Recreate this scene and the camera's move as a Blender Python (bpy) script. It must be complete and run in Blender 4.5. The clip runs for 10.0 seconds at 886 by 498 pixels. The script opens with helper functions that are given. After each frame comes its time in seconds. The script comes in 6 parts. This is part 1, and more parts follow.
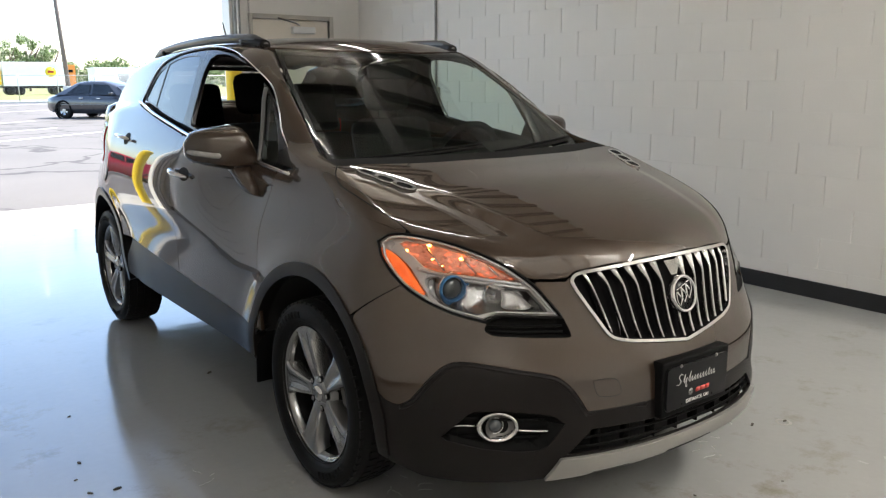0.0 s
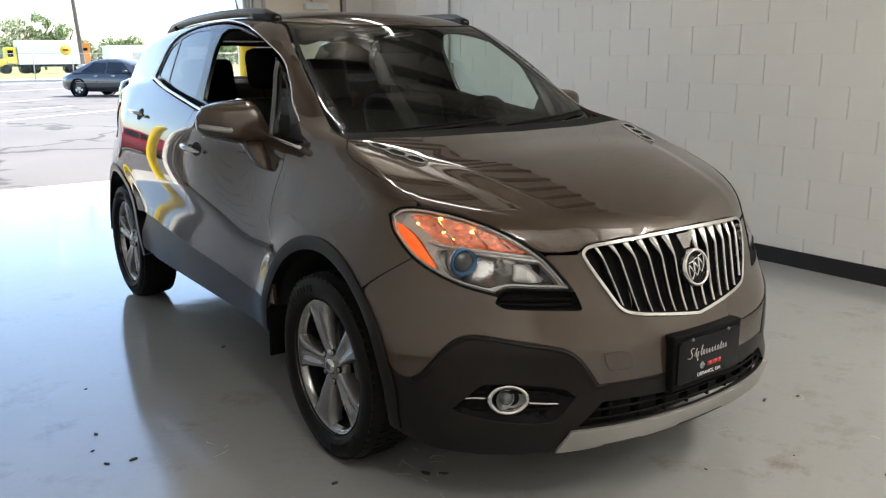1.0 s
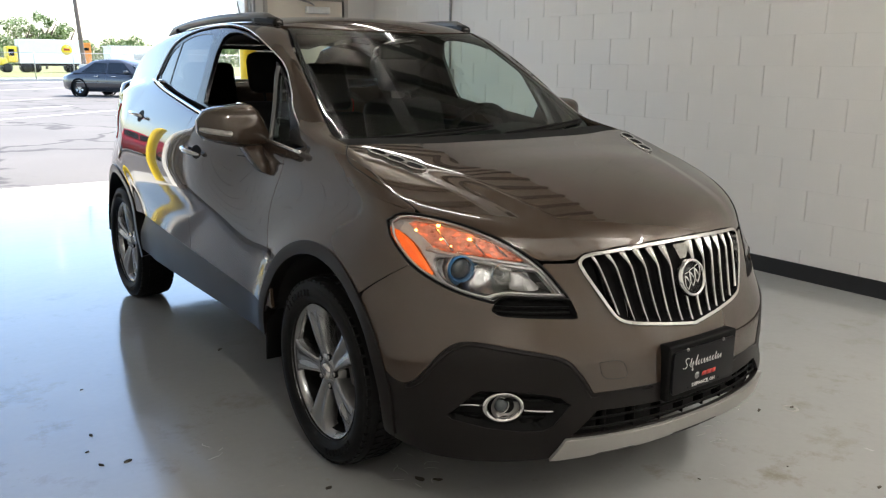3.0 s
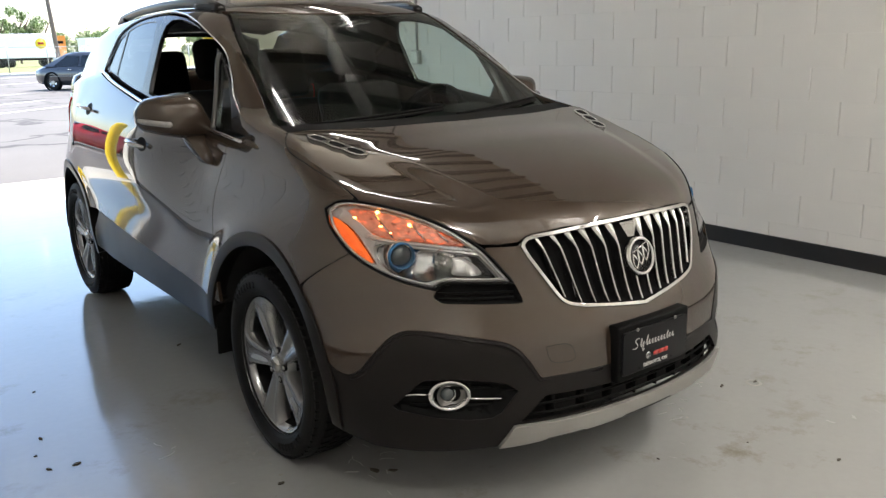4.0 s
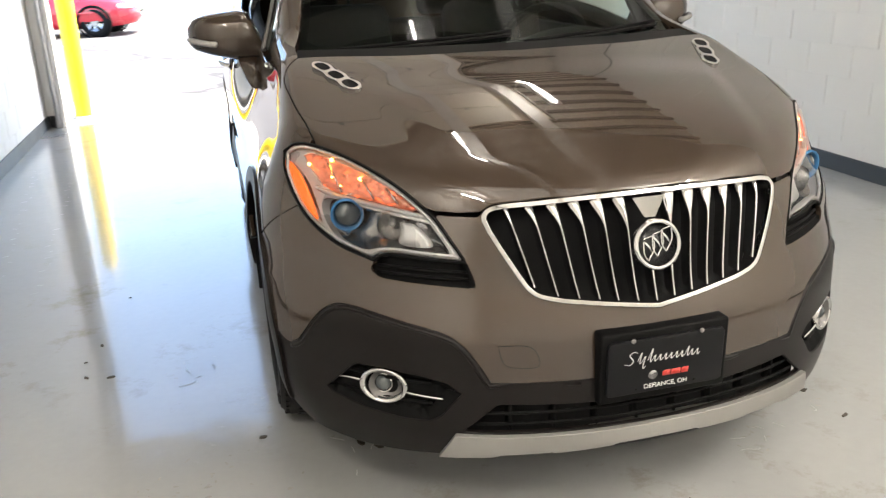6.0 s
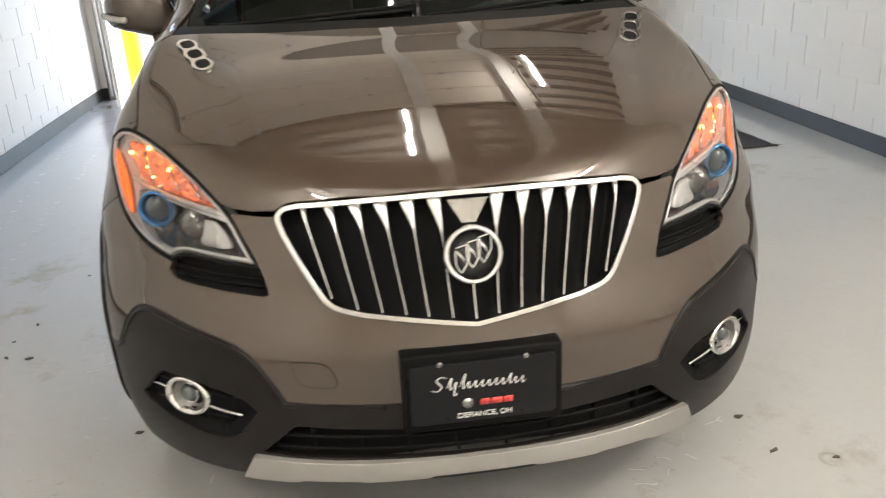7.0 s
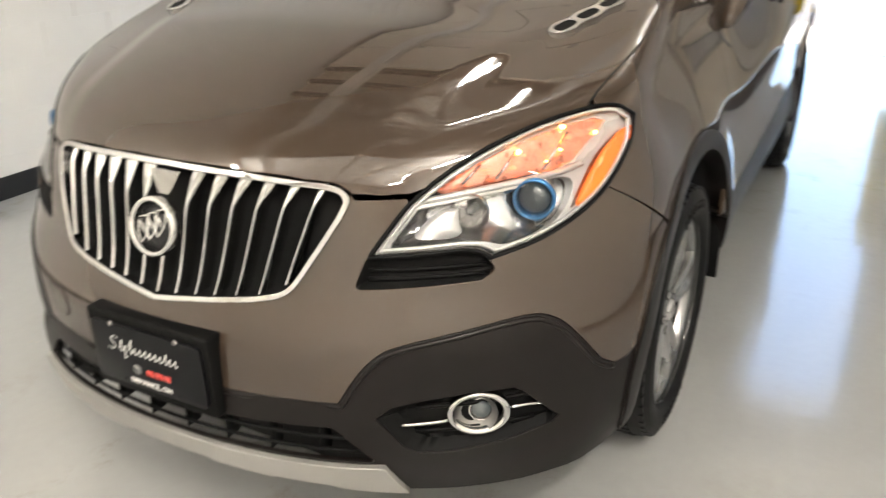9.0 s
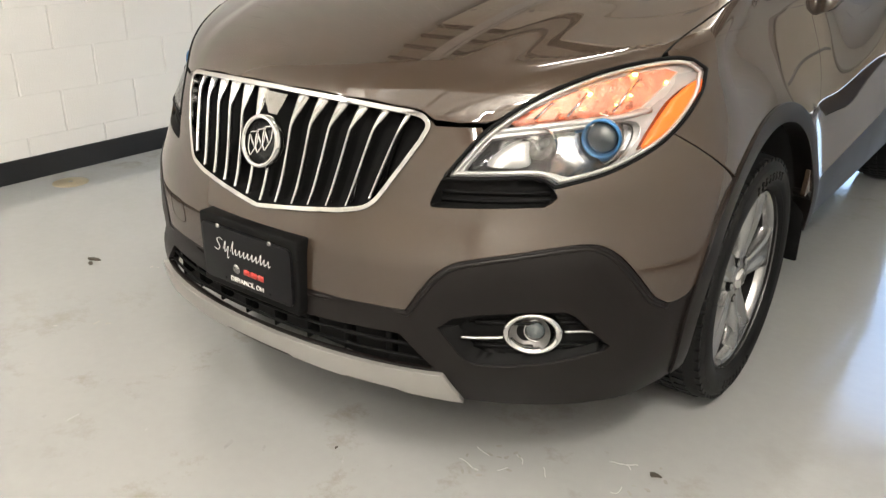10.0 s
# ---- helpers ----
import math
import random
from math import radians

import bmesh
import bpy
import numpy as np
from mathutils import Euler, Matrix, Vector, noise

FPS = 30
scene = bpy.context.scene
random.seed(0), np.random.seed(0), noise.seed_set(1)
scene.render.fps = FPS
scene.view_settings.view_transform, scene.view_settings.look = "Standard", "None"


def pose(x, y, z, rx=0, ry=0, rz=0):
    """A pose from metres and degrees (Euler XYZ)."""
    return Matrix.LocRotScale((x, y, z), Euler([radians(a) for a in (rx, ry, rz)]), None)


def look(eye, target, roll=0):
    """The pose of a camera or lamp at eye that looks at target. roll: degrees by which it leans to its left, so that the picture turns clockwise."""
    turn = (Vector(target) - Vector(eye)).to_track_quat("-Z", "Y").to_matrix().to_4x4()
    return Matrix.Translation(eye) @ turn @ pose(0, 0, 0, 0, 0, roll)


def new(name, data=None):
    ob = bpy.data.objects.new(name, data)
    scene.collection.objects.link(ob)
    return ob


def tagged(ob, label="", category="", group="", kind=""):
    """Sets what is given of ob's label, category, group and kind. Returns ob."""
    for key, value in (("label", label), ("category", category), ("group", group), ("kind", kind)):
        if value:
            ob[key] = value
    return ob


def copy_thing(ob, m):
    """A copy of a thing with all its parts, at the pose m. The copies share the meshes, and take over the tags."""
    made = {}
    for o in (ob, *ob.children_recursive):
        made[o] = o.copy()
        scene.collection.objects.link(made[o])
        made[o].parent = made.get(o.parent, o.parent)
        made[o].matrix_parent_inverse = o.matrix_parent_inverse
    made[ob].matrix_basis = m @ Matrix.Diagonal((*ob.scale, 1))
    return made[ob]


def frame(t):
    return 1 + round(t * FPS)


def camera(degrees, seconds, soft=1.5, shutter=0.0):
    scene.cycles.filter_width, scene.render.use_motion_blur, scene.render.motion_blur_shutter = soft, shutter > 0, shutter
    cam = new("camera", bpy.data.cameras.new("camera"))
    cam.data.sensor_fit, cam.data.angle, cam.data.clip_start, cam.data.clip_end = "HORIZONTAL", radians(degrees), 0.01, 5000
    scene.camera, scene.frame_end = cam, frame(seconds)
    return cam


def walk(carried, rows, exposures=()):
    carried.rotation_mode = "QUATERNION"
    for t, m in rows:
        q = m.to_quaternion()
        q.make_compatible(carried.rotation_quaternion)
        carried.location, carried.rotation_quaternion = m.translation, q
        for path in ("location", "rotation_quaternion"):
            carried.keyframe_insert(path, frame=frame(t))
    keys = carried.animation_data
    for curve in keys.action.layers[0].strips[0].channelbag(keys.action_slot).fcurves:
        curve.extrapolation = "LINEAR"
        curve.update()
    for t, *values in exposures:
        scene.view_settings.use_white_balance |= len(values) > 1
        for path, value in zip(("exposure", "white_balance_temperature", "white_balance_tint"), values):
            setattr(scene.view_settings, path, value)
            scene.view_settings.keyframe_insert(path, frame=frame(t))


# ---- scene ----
cam = camera(57.75, 10.0, soft=1.2, shutter=0.4)
PATH = [
    (0, (-2.080, -2.413, 1.428), (-0.911, -0.844, 1.018), -0.18),
    (0.5, (-2.082, -2.416, 1.419), (-0.924, -0.846, 0.978), -0.26),
    (1, (-2.074, -2.420, 1.413), (-0.940, -0.839, 0.950), -0.38),
    (1.5, (-2.079, -2.418, 1.423), (-0.953, -0.833, 0.957), -0.19),
    (2, (-2.084, -2.421, 1.422), (-0.958, -0.831, 0.968), 0.13),
    (3.5, (-2.062, -2.435, 1.420), (-0.917, -0.859, 0.966), 0.51),
    (4, (-1.925, -2.458, 1.416), (-0.768, -0.904, 0.922), -1.38),
    (4.5, (-1.718, -2.499, 1.400), (-0.647, -0.918, 0.806), -2.76),
    (5, (-1.550, -2.460, 1.398), (-0.573, -0.822, 0.796), -0.68),
    (6.5, (-0.583, -2.458, 1.399), (-0.281, -0.611, 0.694), -2.73),
    (6.8, (-0.381, -2.409, 1.378), (-0.120, -0.562, 0.656), -2.41),
    (7, (-0.243, -2.375, 1.365), (-0.015, -0.525, 0.639), -2.90),
    (7.3, (-0.012, -2.303, 1.391), (0.060, -0.471, 0.591), -3.47),
    (7.5, (0.140, -2.292, 1.366), (0.073, -0.455, 0.577), -3.51),
    (8, (0.521, -2.203, 1.392), (0.137, -0.419, 0.573), -4.53),
    (8.5, (0.884, -2.001, 1.377), (0.375, -0.252, 0.553), -3.22),
    (9, (1.201, -1.913, 1.350), (0.326, -0.304, 0.546), -1.16),
    (9.5, (1.357, -1.967, 1.300), (0.178, -0.539, 0.542), 0.64),
    (9.8, (1.376, -2.015, 1.256), (0.240, -0.555, 0.495), 0.36),
    (10, (1.380, -2.042, 1.243), (0.268, -0.570, 0.470), 0.70),
]
EXPOSURE = [(0.0, 2.43, 6400, 10), (3.5, 2.43, 6400, 10), (4.5, 2.59, 6400, 10), (5.2, 3.12, 6500, 10), (7.0, 3.22, 6650, 11), (8.2, 3.39, 6700, 10), (10.0, 3.25, 6600, 10)]
walk(cam, [(t, look(eye, target, roll)) for t, eye, target, roll in PATH], EXPOSURE)

# ---- daylight, sky and exposure ----
SUN_UP, SUN_ROUND = 52.0, 84.0
sky_world = bpy.data.worlds.new("sky")
scene.world = sky_world
sky_world.use_nodes = True
wn = sky_world.node_tree.nodes
sky_tex = wn.new("ShaderNodeTexSky")
sky_tex.sky_type = "NISHITA"
sky_tex.sun_disc = False
sky_tex.sun_elevation, sky_tex.sun_rotation = radians(SUN_UP), radians(SUN_ROUND)
sky_tex.air_density, sky_tex.dust_density, sky_tex.ozone_density = 1.0, 1.2, 1.0
sky_world.node_tree.links.new(sky_tex.outputs["Color"], wn["Background"].inputs["Color"])
wn["Background"].inputs["Strength"].default_value = 0.112
sun = new("sun", bpy.data.lights.new("sun", "SUN"))
sun.data.energy, sun.data.angle, sun.data.color = 3.1, radians(0.6), (1.0, 0.95, 0.87)
up, rnd = radians(SUN_UP), radians(SUN_ROUND)
sun_way = Vector((math.sin(rnd) * math.cos(up), math.cos(rnd) * math.cos(up), math.sin(up)))
sun.matrix_world = look(sun_way * 60, (0, 0, 0))

# ---- materials ----
def mat(name, color, rough=0.5, metal=0.0, vary=0.15, scale=3.0, grain=60.0, bump=0.0, coat=0.0, spec=0.5, rvary=0.1, per_piece=0.0, stretch=(1, 1, 1)):
    """A surface with broad and fine variation in tone, gloss and relief."""
    m = bpy.data.materials.new(name)
    m.use_nodes = True
    n, l = m.node_tree.nodes, m.node_tree.links
    b = n["Principled BSDF"]
    co = n.new("ShaderNodeTexCoord")
    mp = n.new("ShaderNodeMapping")
    mp.inputs["Scale"].default_value = stretch
    l.new(co.outputs["Object"], mp.inputs["Vector"])
    big, fine = n.new("ShaderNodeTexNoise"), n.new("ShaderNodeTexNoise")
    big.inputs["Scale"].default_value, big.inputs["Detail"].default_value = scale, 5
    fine.inputs["Scale"].default_value, fine.inputs["Detail"].default_value = grain, 3
    for t in (big, fine):
        l.new(mp.outputs["Vector"], t.inputs["Vector"])
    add = n.new("ShaderNodeMath")
    add.operation = "MULTIPLY_ADD"
    l.new(fine.outputs["Fac"], add.inputs[0])
    add.inputs[1].default_value = 0.4
    l.new(big.outputs["Fac"], add.inputs[2])
    last = add.outputs[0]
    if per_piece:
        info, pm = n.new("ShaderNodeObjectInfo"), n.new("ShaderNodeMath")
        pm.operation = "MULTIPLY_ADD"
        l.new(info.outputs["Random"], pm.inputs[0])
        pm.inputs[1].default_value = per_piece
        l.new(last, pm.inputs[2])
        last = pm.outputs[0]
    ramp = n.new("ShaderNodeMapRange")
    ramp.inputs["From Min"].default_value, ramp.inputs["From Max"].default_value = 0.4, 1.0 + per_piece
    ramp.inputs["To Min"].default_value, ramp.inputs["To Max"].default_value = 1 - vary, 1 + vary
    l.new(last, ramp.inputs["Value"])
    mix = n.new("ShaderNodeVectorMath")
    mix.operation = "SCALE"
    mix.inputs[0].default_value = color
    l.new(ramp.outputs[0], mix.inputs["Scale"])
    l.new(mix.outputs[0], b.inputs["Base Color"])
    rr = n.new("ShaderNodeMapRange")
    rr.inputs["To Min"].default_value, rr.inputs["To Max"].default_value = max(0.01, rough - rvary), min(1, rough + rvary)
    l.new(big.outputs["Fac"], rr.inputs["Value"])
    l.new(rr.outputs[0], b.inputs["Roughness"])
    b.inputs["Metallic"].default_value = metal
    b.inputs["Coat Weight"].default_value = coat
    b.inputs["Coat Roughness"].default_value = 0.02
    b.inputs["Specular IOR Level"].default_value = spec
    if bump:
        bp = n.new("ShaderNodeBump")
        bp.inputs["Strength"].default_value, bp.inputs["Distance"].default_value = 1.0, bump
        l.new(fine.outputs["Fac"], bp.inputs["Height"])
        l.new(bp.outputs[0], b.inputs["Normal"])
    return m


def glass_mat(name, tint, ior=1.5, rough=0.0):
    """A thin pane: clear with a tint, and a gloss that follows Fresnel."""
    m = bpy.data.materials.new(name)
    m.use_nodes = True
    n, l = m.node_tree.nodes, m.node_tree.links
    n.remove(n["Principled BSDF"])
    tr, gl, fr, mx = n.new("ShaderNodeBsdfTransparent"), n.new("ShaderNodeBsdfGlossy"), n.new("ShaderNodeFresnel"), n.new("ShaderNodeMixShader")
    tr.inputs["Color"].default_value = (*tint, 1)
    gl.inputs["Roughness"].default_value = rough
    fr.inputs["IOR"].default_value = ior
    l.new(fr.outputs[0], mx.inputs[0])
    l.new(tr.outputs[0], mx.inputs[1])
    l.new(gl.outputs[0], mx.inputs[2])
    l.new(mx.outputs[0], n["Material Output"].inputs["Surface"])
    return m


def glow_mat(name, color, strength):
    m = bpy.data.materials.new(name)
    m.use_nodes = True
    b = m.node_tree.nodes["Principled BSDF"]
    b.inputs["Base Color"].default_value = (*color, 1)
    b.inputs["Emission Color"].default_value = (*color, 1)
    b.inputs["Emission Strength"].default_value = strength
    return m


PAINT = mat("brown_metallic_paint", (0.053, 0.0362, 0.0256), rough=0.42, metal=0.27, spec=0.0, vary=0.05, scale=2, grain=900, coat=1.0, rvary=0.03)
PAINT.node_tree.nodes["Principled BSDF"].inputs["Coat IOR"].default_value = 1.74
CLAD = mat("dark_grey_plastic", (0.0072, 0.0056, 0.0050), rough=0.38, vary=0.12, grain=500, bump=0.0002, spec=0.24)
TRIM = mat("black_gloss_trim", (0.012, 0.012, 0.013), rough=0.25, vary=0.1)
BLACK = mat("matt_black_plastic", (0.004, 0.004, 0.004), rough=0.6, vary=0.15, grain=300, spec=0.10)
FRIT = mat("black_glass_print", (0.003, 0.003, 0.003), rough=0.9, vary=0.1, spec=0.0)
CHROME = mat("chrome", (0.64, 0.635, 0.63), rough=0.05, metal=1.0, vary=0.04, rvary=0.04)
SATIN = mat("satin_chrome", (0.78, 0.77, 0.75), rough=0.18, metal=1.0, vary=0.05, rvary=0.05)
SILVER = mat("silver_paint", (0.33, 0.32, 0.30), rough=0.38, metal=0.45, vary=0.06, grain=700)
ALLOY = mat("machined_alloy", (0.335, 0.335, 0.335), rough=0.26, metal=0.85, vary=0.08, grain=300)
ALLOY_DARK = mat("grey_painted_alloy", (0.16, 0.155, 0.15), rough=0.4, metal=0.6, vary=0.1)
RUBBER = mat("tyre_rubber", (0.006, 0.006, 0.006), rough=0.6, vary=0.25, scale=9, grain=220, bump=0.0003, spec=0.2)
STEEL = mat("bare_steel", (0.35, 0.34, 0.33), rough=0.35, metal=0.9, vary=0.15)
SEAT = mat("black_leather", (0.004, 0.004, 0.004), rough=0.7, vary=0.2, grain=400, bump=0.0003, spec=0.10)
DASH = mat("dark_dashboard_plastic", (0.005, 0.005, 0.005), rough=0.7, vary=0.15, grain=500, bump=0.0003, spec=0.12)
GLASS_W = glass_mat("windshield_glass", (0.70, 0.85, 0.76), ior=1.40)
GLASS_T = glass_mat("privacy_glass", (0.05, 0.055, 0.06), ior=1.9)
GLASS_C = glass_mat("clear_lens", (0.93, 0.94, 0.95), ior=1.45)

# ---- mesh tools ----
def part(name, bm, material, parent, label="", smooth=True):
    """Link a bmesh or a mesh as one object under a thing or a part."""
    if isinstance(bm, bmesh.types.BMesh):
        me = bpy.data.meshes.new(name)
        for f in bm.faces:
            f.smooth = smooth
        bm.to_mesh(me)
        bm.free()
    else:
        me = bm
    me.materials.append(material)
    ob = new(name, me)
    ob.parent = parent
    if label:
        tagged(ob, label)
    return ob


def thing(name, label, category, at=(0, 0, 0), turn=0, group="", kind=""):
    ob = new(name)
    ob.matrix_world = pose(*at, 0, 0, turn)
    return tagged(ob, label, category, group, kind)


def mesh_of(name, verts, faces, normals=None):
    me = bpy.data.meshes.new(name)
    me.from_pydata([tuple(map(float, v)) for v in verts], [], [tuple(map(int, f)) for f in faces])
    me.polygons.foreach_set("use_smooth", [True] * len(me.polygons))
    if normals is not None:
        me.normals_split_custom_set_from_vertices([tuple(map(float, v)) for v in normals])
    me.update()
    return me


def box(bm, x0, x1, y0, y1, z0, z1, bevel=0.0, m=None):
    """Add a box, its edges rounded by bevel, to a bmesh."""
    t = Matrix.Translation(((x0 + x1) / 2, (y0 + y1) / 2, (z0 + z1) / 2)) @ Matrix.Diagonal((x1 - x0, y1 - y0, z1 - z0, 1))
    got = bmesh.ops.create_cube(bm, size=1, matrix=t)["verts"]
    if bevel:
        edges = list({e for v in got for e in v.link_edges})
        made = bmesh.ops.bevel(bm, geom=edges, offset=bevel, segments=2, affect="EDGES", profile=0.5)
        got = list({v for f in made["faces"] for v in f.verts} | {v for v in got if v.is_valid})
    if m is not None:
        bmesh.ops.transform(bm, matrix=m, verts=got)
    return bm


def boxed(*a, **k):
    return box(bmesh.new(), *a, **k)


def tube(points, radius, sides=8, closed=False, squash=1.0):
    """A round bar along points; radius is a number or one for each point."""
    pts = [Vector(p) for p in points]
    n = len(pts)
    rad = radius if hasattr(radius, "__len__") else [radius] * n
    verts, faces = [], []
    side = None
    for i, p in enumerate(pts):
        a = pts[(i - 1) % n] if closed or i else p
        b = pts[(i + 1) % n] if closed or i < n - 1 else p
        d = (b - a).normalized()
        if side is None:
            side = d.cross(Vector((0, 0, 1)))
            if side.length < 0.1:
                side = d.cross(Vector((1, 0, 0)))
        side = (side - d * side.dot(d)).normalized()
        upv = d.cross(side)
        for k in range(sides):
            w = 2 * math.pi * k / sides
            verts.append(p + (side * math.cos(w) + upv * (math.sin(w) * squash)) * rad[i])
    for i in range(n if closed else n - 1):
        j = (i + 1) % n
        for k in range(sides):
            faces.append((i * sides + k, i * sides + (k + 1) % sides, j * sides + (k + 1) % sides, j * sides + k))
    if not closed:
        faces.append(tuple(range(sides))[::-1])
        faces.append(tuple(range((n - 1) * sides, n * sides)))
    return mesh_of("tube", verts, faces)


def turned(profile, sides=48, axis="x", cap=False):
    """A lathe: profile of (radius, along) turned round an axis."""
    verts, faces = [], []
    n = len(profile)
    for k in range(sides):
        w = 2 * math.pi * k / sides
        for r, h in profile:
            c, s = r * math.cos(w), r * math.sin(w)
            verts.append({"x": (h, c, s), "y": (c, h, s), "z": (c, s, h)}[axis])
    for k in range(sides):
        j = (k + 1) % sides
        for i in range(n - 1):
            faces.append((k * n + i, k * n + i + 1, j * n + i + 1, j * n + i))
    if cap:
        faces.append([k * n for k in range(sides)])
        faces.append([k * n + n - 1 for k in range(sides)][::-1])
    bm = bmesh.new()
    bm.from_mesh(mesh_of("lathe", verts, faces))
    bmesh.ops.remove_doubles(bm, verts=bm.verts, dist=1e-6)
    bmesh.ops.recalc_face_normals(bm, faces=bm.faces)
    return bm


def smooth(pts, n=8):
    """A smooth line through control points (Catmull-Rom)."""
    p = np.array(pts, float)
    p = np.vstack([2 * p[0] - p[1], p, 2 * p[-1] - p[-2]])
    out = []
    for i in range(1, len(p) - 2):
        for t in np.arange(n) / n:
            a, b, c, d = p[i - 1], p[i], p[i + 1], p[i + 2]
            out.append(0.5 * (2 * b + (c - a) * t + (2 * a - 5 * b + 4 * c - d) * t * t + (3 * b - a - 3 * c + d) * t ** 3))
    out.append(p[-2])
    return [tuple(v) for v in out]


def slab(outline, z0, z1, bevel=0.0):
    """A flat plate: an outline in x and y, raised from z0 to z1."""
    bm = bmesh.new()
    f = bm.faces.new([bm.verts.new((x, y, z0)) for x, y in outline])
    up_f = bmesh.ops.extrude_face_region(bm, geom=[f])["geom"]
    bmesh.ops.translate(bm, vec=(0, 0, z1 - z0), verts=[v for v in up_f if isinstance(v, bmesh.types.BMVert)])
    bmesh.ops.recalc_face_normals(bm, faces=bm.faces)
    if bevel:
        top = [e for e in bm.edges if all(abs(v.co.z - z1) < 1e-6 for v in e.verts)]
        bmesh.ops.bevel(bm, geom=top, offset=bevel, segments=2, affect="EDGES", profile=0.5)
    return bm


def text_mesh(body, size, align="CENTER", depth=0.0008):
    """Raised lettering, lying in x and y."""
    cu = bpy.data.curves.new("lettering", "FONT")
    cu.body, cu.size, cu.align_x, cu.align_y, cu.extrude = body, size, align, "CENTER", depth
    ob = bpy.data.objects.new("lettering", cu)
    me = bpy.data.meshes.new_from_object(ob)
    bpy.data.objects.remove(ob)
    return me


def in_loop(pts, loop):
    """Which points lie inside a closed line."""
    pts, loop = np.asarray(pts), np.asarray(loop)
    x, y = pts[:, 0], pts[:, 1]
    inside = np.zeros(len(pts), bool)
    for (x0, y0), (x1, y1) in zip(loop, np.roll(loop, -1, 0)):
        if y0 != y1:
            inside ^= ((y0 > y) != (y1 > y)) & (x < (x1 - x0) * (y - y0) / (y1 - y0) + x0)
    return inside


def offset_loop(loop, d):
    """A closed line moved inwards by d."""
    p = np.array(loop, float)
    area = 0.5 * np.sum(p[:, 0] * np.roll(p[:, 1], -1) - np.roll(p[:, 0], -1) * p[:, 1])
    e0, e1 = p - np.roll(p, 1, 0), np.roll(p, -1, 0) - p
    n0 = np.stack([-e0[:, 1], e0[:, 0]], 1) / (np.linalg.norm(e0, axis=1)[:, None] + 1e-12)
    n1 = np.stack([-e1[:, 1], e1[:, 0]], 1) / (np.linalg.norm(e1, axis=1)[:, None] + 1e-12)
    n = n0 + n1
    n /= np.maximum(np.sum(n * n, 1), 0.6)[:, None]
    return [tuple(v) for v in p + 2 * n * d * np.sign(area)]


def even(loop, step):
    """A closed line with no side longer than step, and no doubled points."""
    out = []
    for a, b in zip(np.array(loop, float), np.roll(np.array(loop, float), -1, 0)):
        d = np.linalg.norm(b - a)
        if d < 1e-5:
            continue
        for t in np.arange(math.ceil(d / step)) / math.ceil(d / step):
            out.append(a + (b - a) * t)
    keep = [out[0]]
    for q in out[1:]:
        if np.linalg.norm(q - keep[-1]) > step * 0.2:
            keep.append(q)
    return np.array(keep)


def fill(loops, step):
    """Points and triangles that fill a closed line, less the holes after it."""
    from mathutils.geometry import delaunay_2d_cdt
    loops = [even(q, step) for q in loops]
    edge = np.vstack(loops)
    lo, hi = loops[0].min(0), loops[0].max(0)
    gx, gy = np.meshgrid(np.arange(lo[0] + step / 2, hi[0], step), np.arange(lo[1] + step / 2, hi[1], step))
    g = np.stack([gx.ravel(), gy.ravel()], 1)
    ok = in_loop(g, loops[0])
    for q in loops[1:]:
        ok &= ~in_loop(g, q)
    g = g[ok]
    if len(g):
        far = np.ones(len(g), bool)
        for c in range(0, len(g), 2000):
            far[c:c + 2000] = (np.linalg.norm(g[c:c + 2000, None] - edge[None], axis=2).min(1) > step * 0.55)
        g = g[far]
    pts = np.vstack([edge, g]) if len(g) else edge
    rings, k = [], 0
    for q in loops:
        rings += [(k + i, k + (i + 1) % len(q)) for i in range(len(q))]
        k += len(q)
    v, _, f = delaunay_2d_cdt([Vector(p) for p in pts], rings, [], 0, 1e-7)[:3]
    v, f = np.array([tuple(p) for p in v]), np.array([tuple(t) for t in f if len(t) == 3])
    mid = v[f].mean(1)
    ok = in_loop(mid, loops[0])
    for q in loops[1:]:
        ok &= ~in_loop(mid, q)
    return v, f[ok]

# ---- the service bay: x from -2.54 to 3.0, its doorway in the wall at y = 6.05 ----
X0, X1, Y0, Y1, TOP = -2.54, 3.00, -6.6, 6.05, 4.4
OPEN0, OPEN1, HEAD = -2.40, 1.42, 3.70
DOOR0, DOOR1, DOOR_H = 1.66, 2.60, 2.10
BW, BH, JOINT = 0.4064, 0.2032, 0.010
WALL = mat("white_block_paint", (0.78, 0.76, 0.72), rough=0.55, vary=0.05, scale=1.2, grain=130, bump=0.0012, per_piece=0.05)
MORTAR = mat("painted_mortar", (0.77, 0.75, 0.71), rough=0.7, vary=0.06, grain=160, bump=0.0006)
BASE = mat("black_rubber_baseboard", (0.014, 0.014, 0.015), rough=0.45, vary=0.2)
DOORPAINT = mat("cream_steel_paint", (0.84, 0.77, 0.66), rough=0.45, vary=0.05)
FRAMEPAINT = mat("worn_frame_paint", (0.50, 0.47, 0.42), rough=0.5, vary=0.12, scale=8)
GALV = mat("galvanised_steel", (0.45, 0.45, 0.44), rough=0.42, metal=0.8, vary=0.2, scale=14)
DECK = mat("pale_roof_deck", (0.46, 0.43, 0.39), rough=0.55, vary=0.08)
RIB = mat("grey_deck_rib", (0.10, 0.09, 0.08), rough=0.5, vary=0.1)
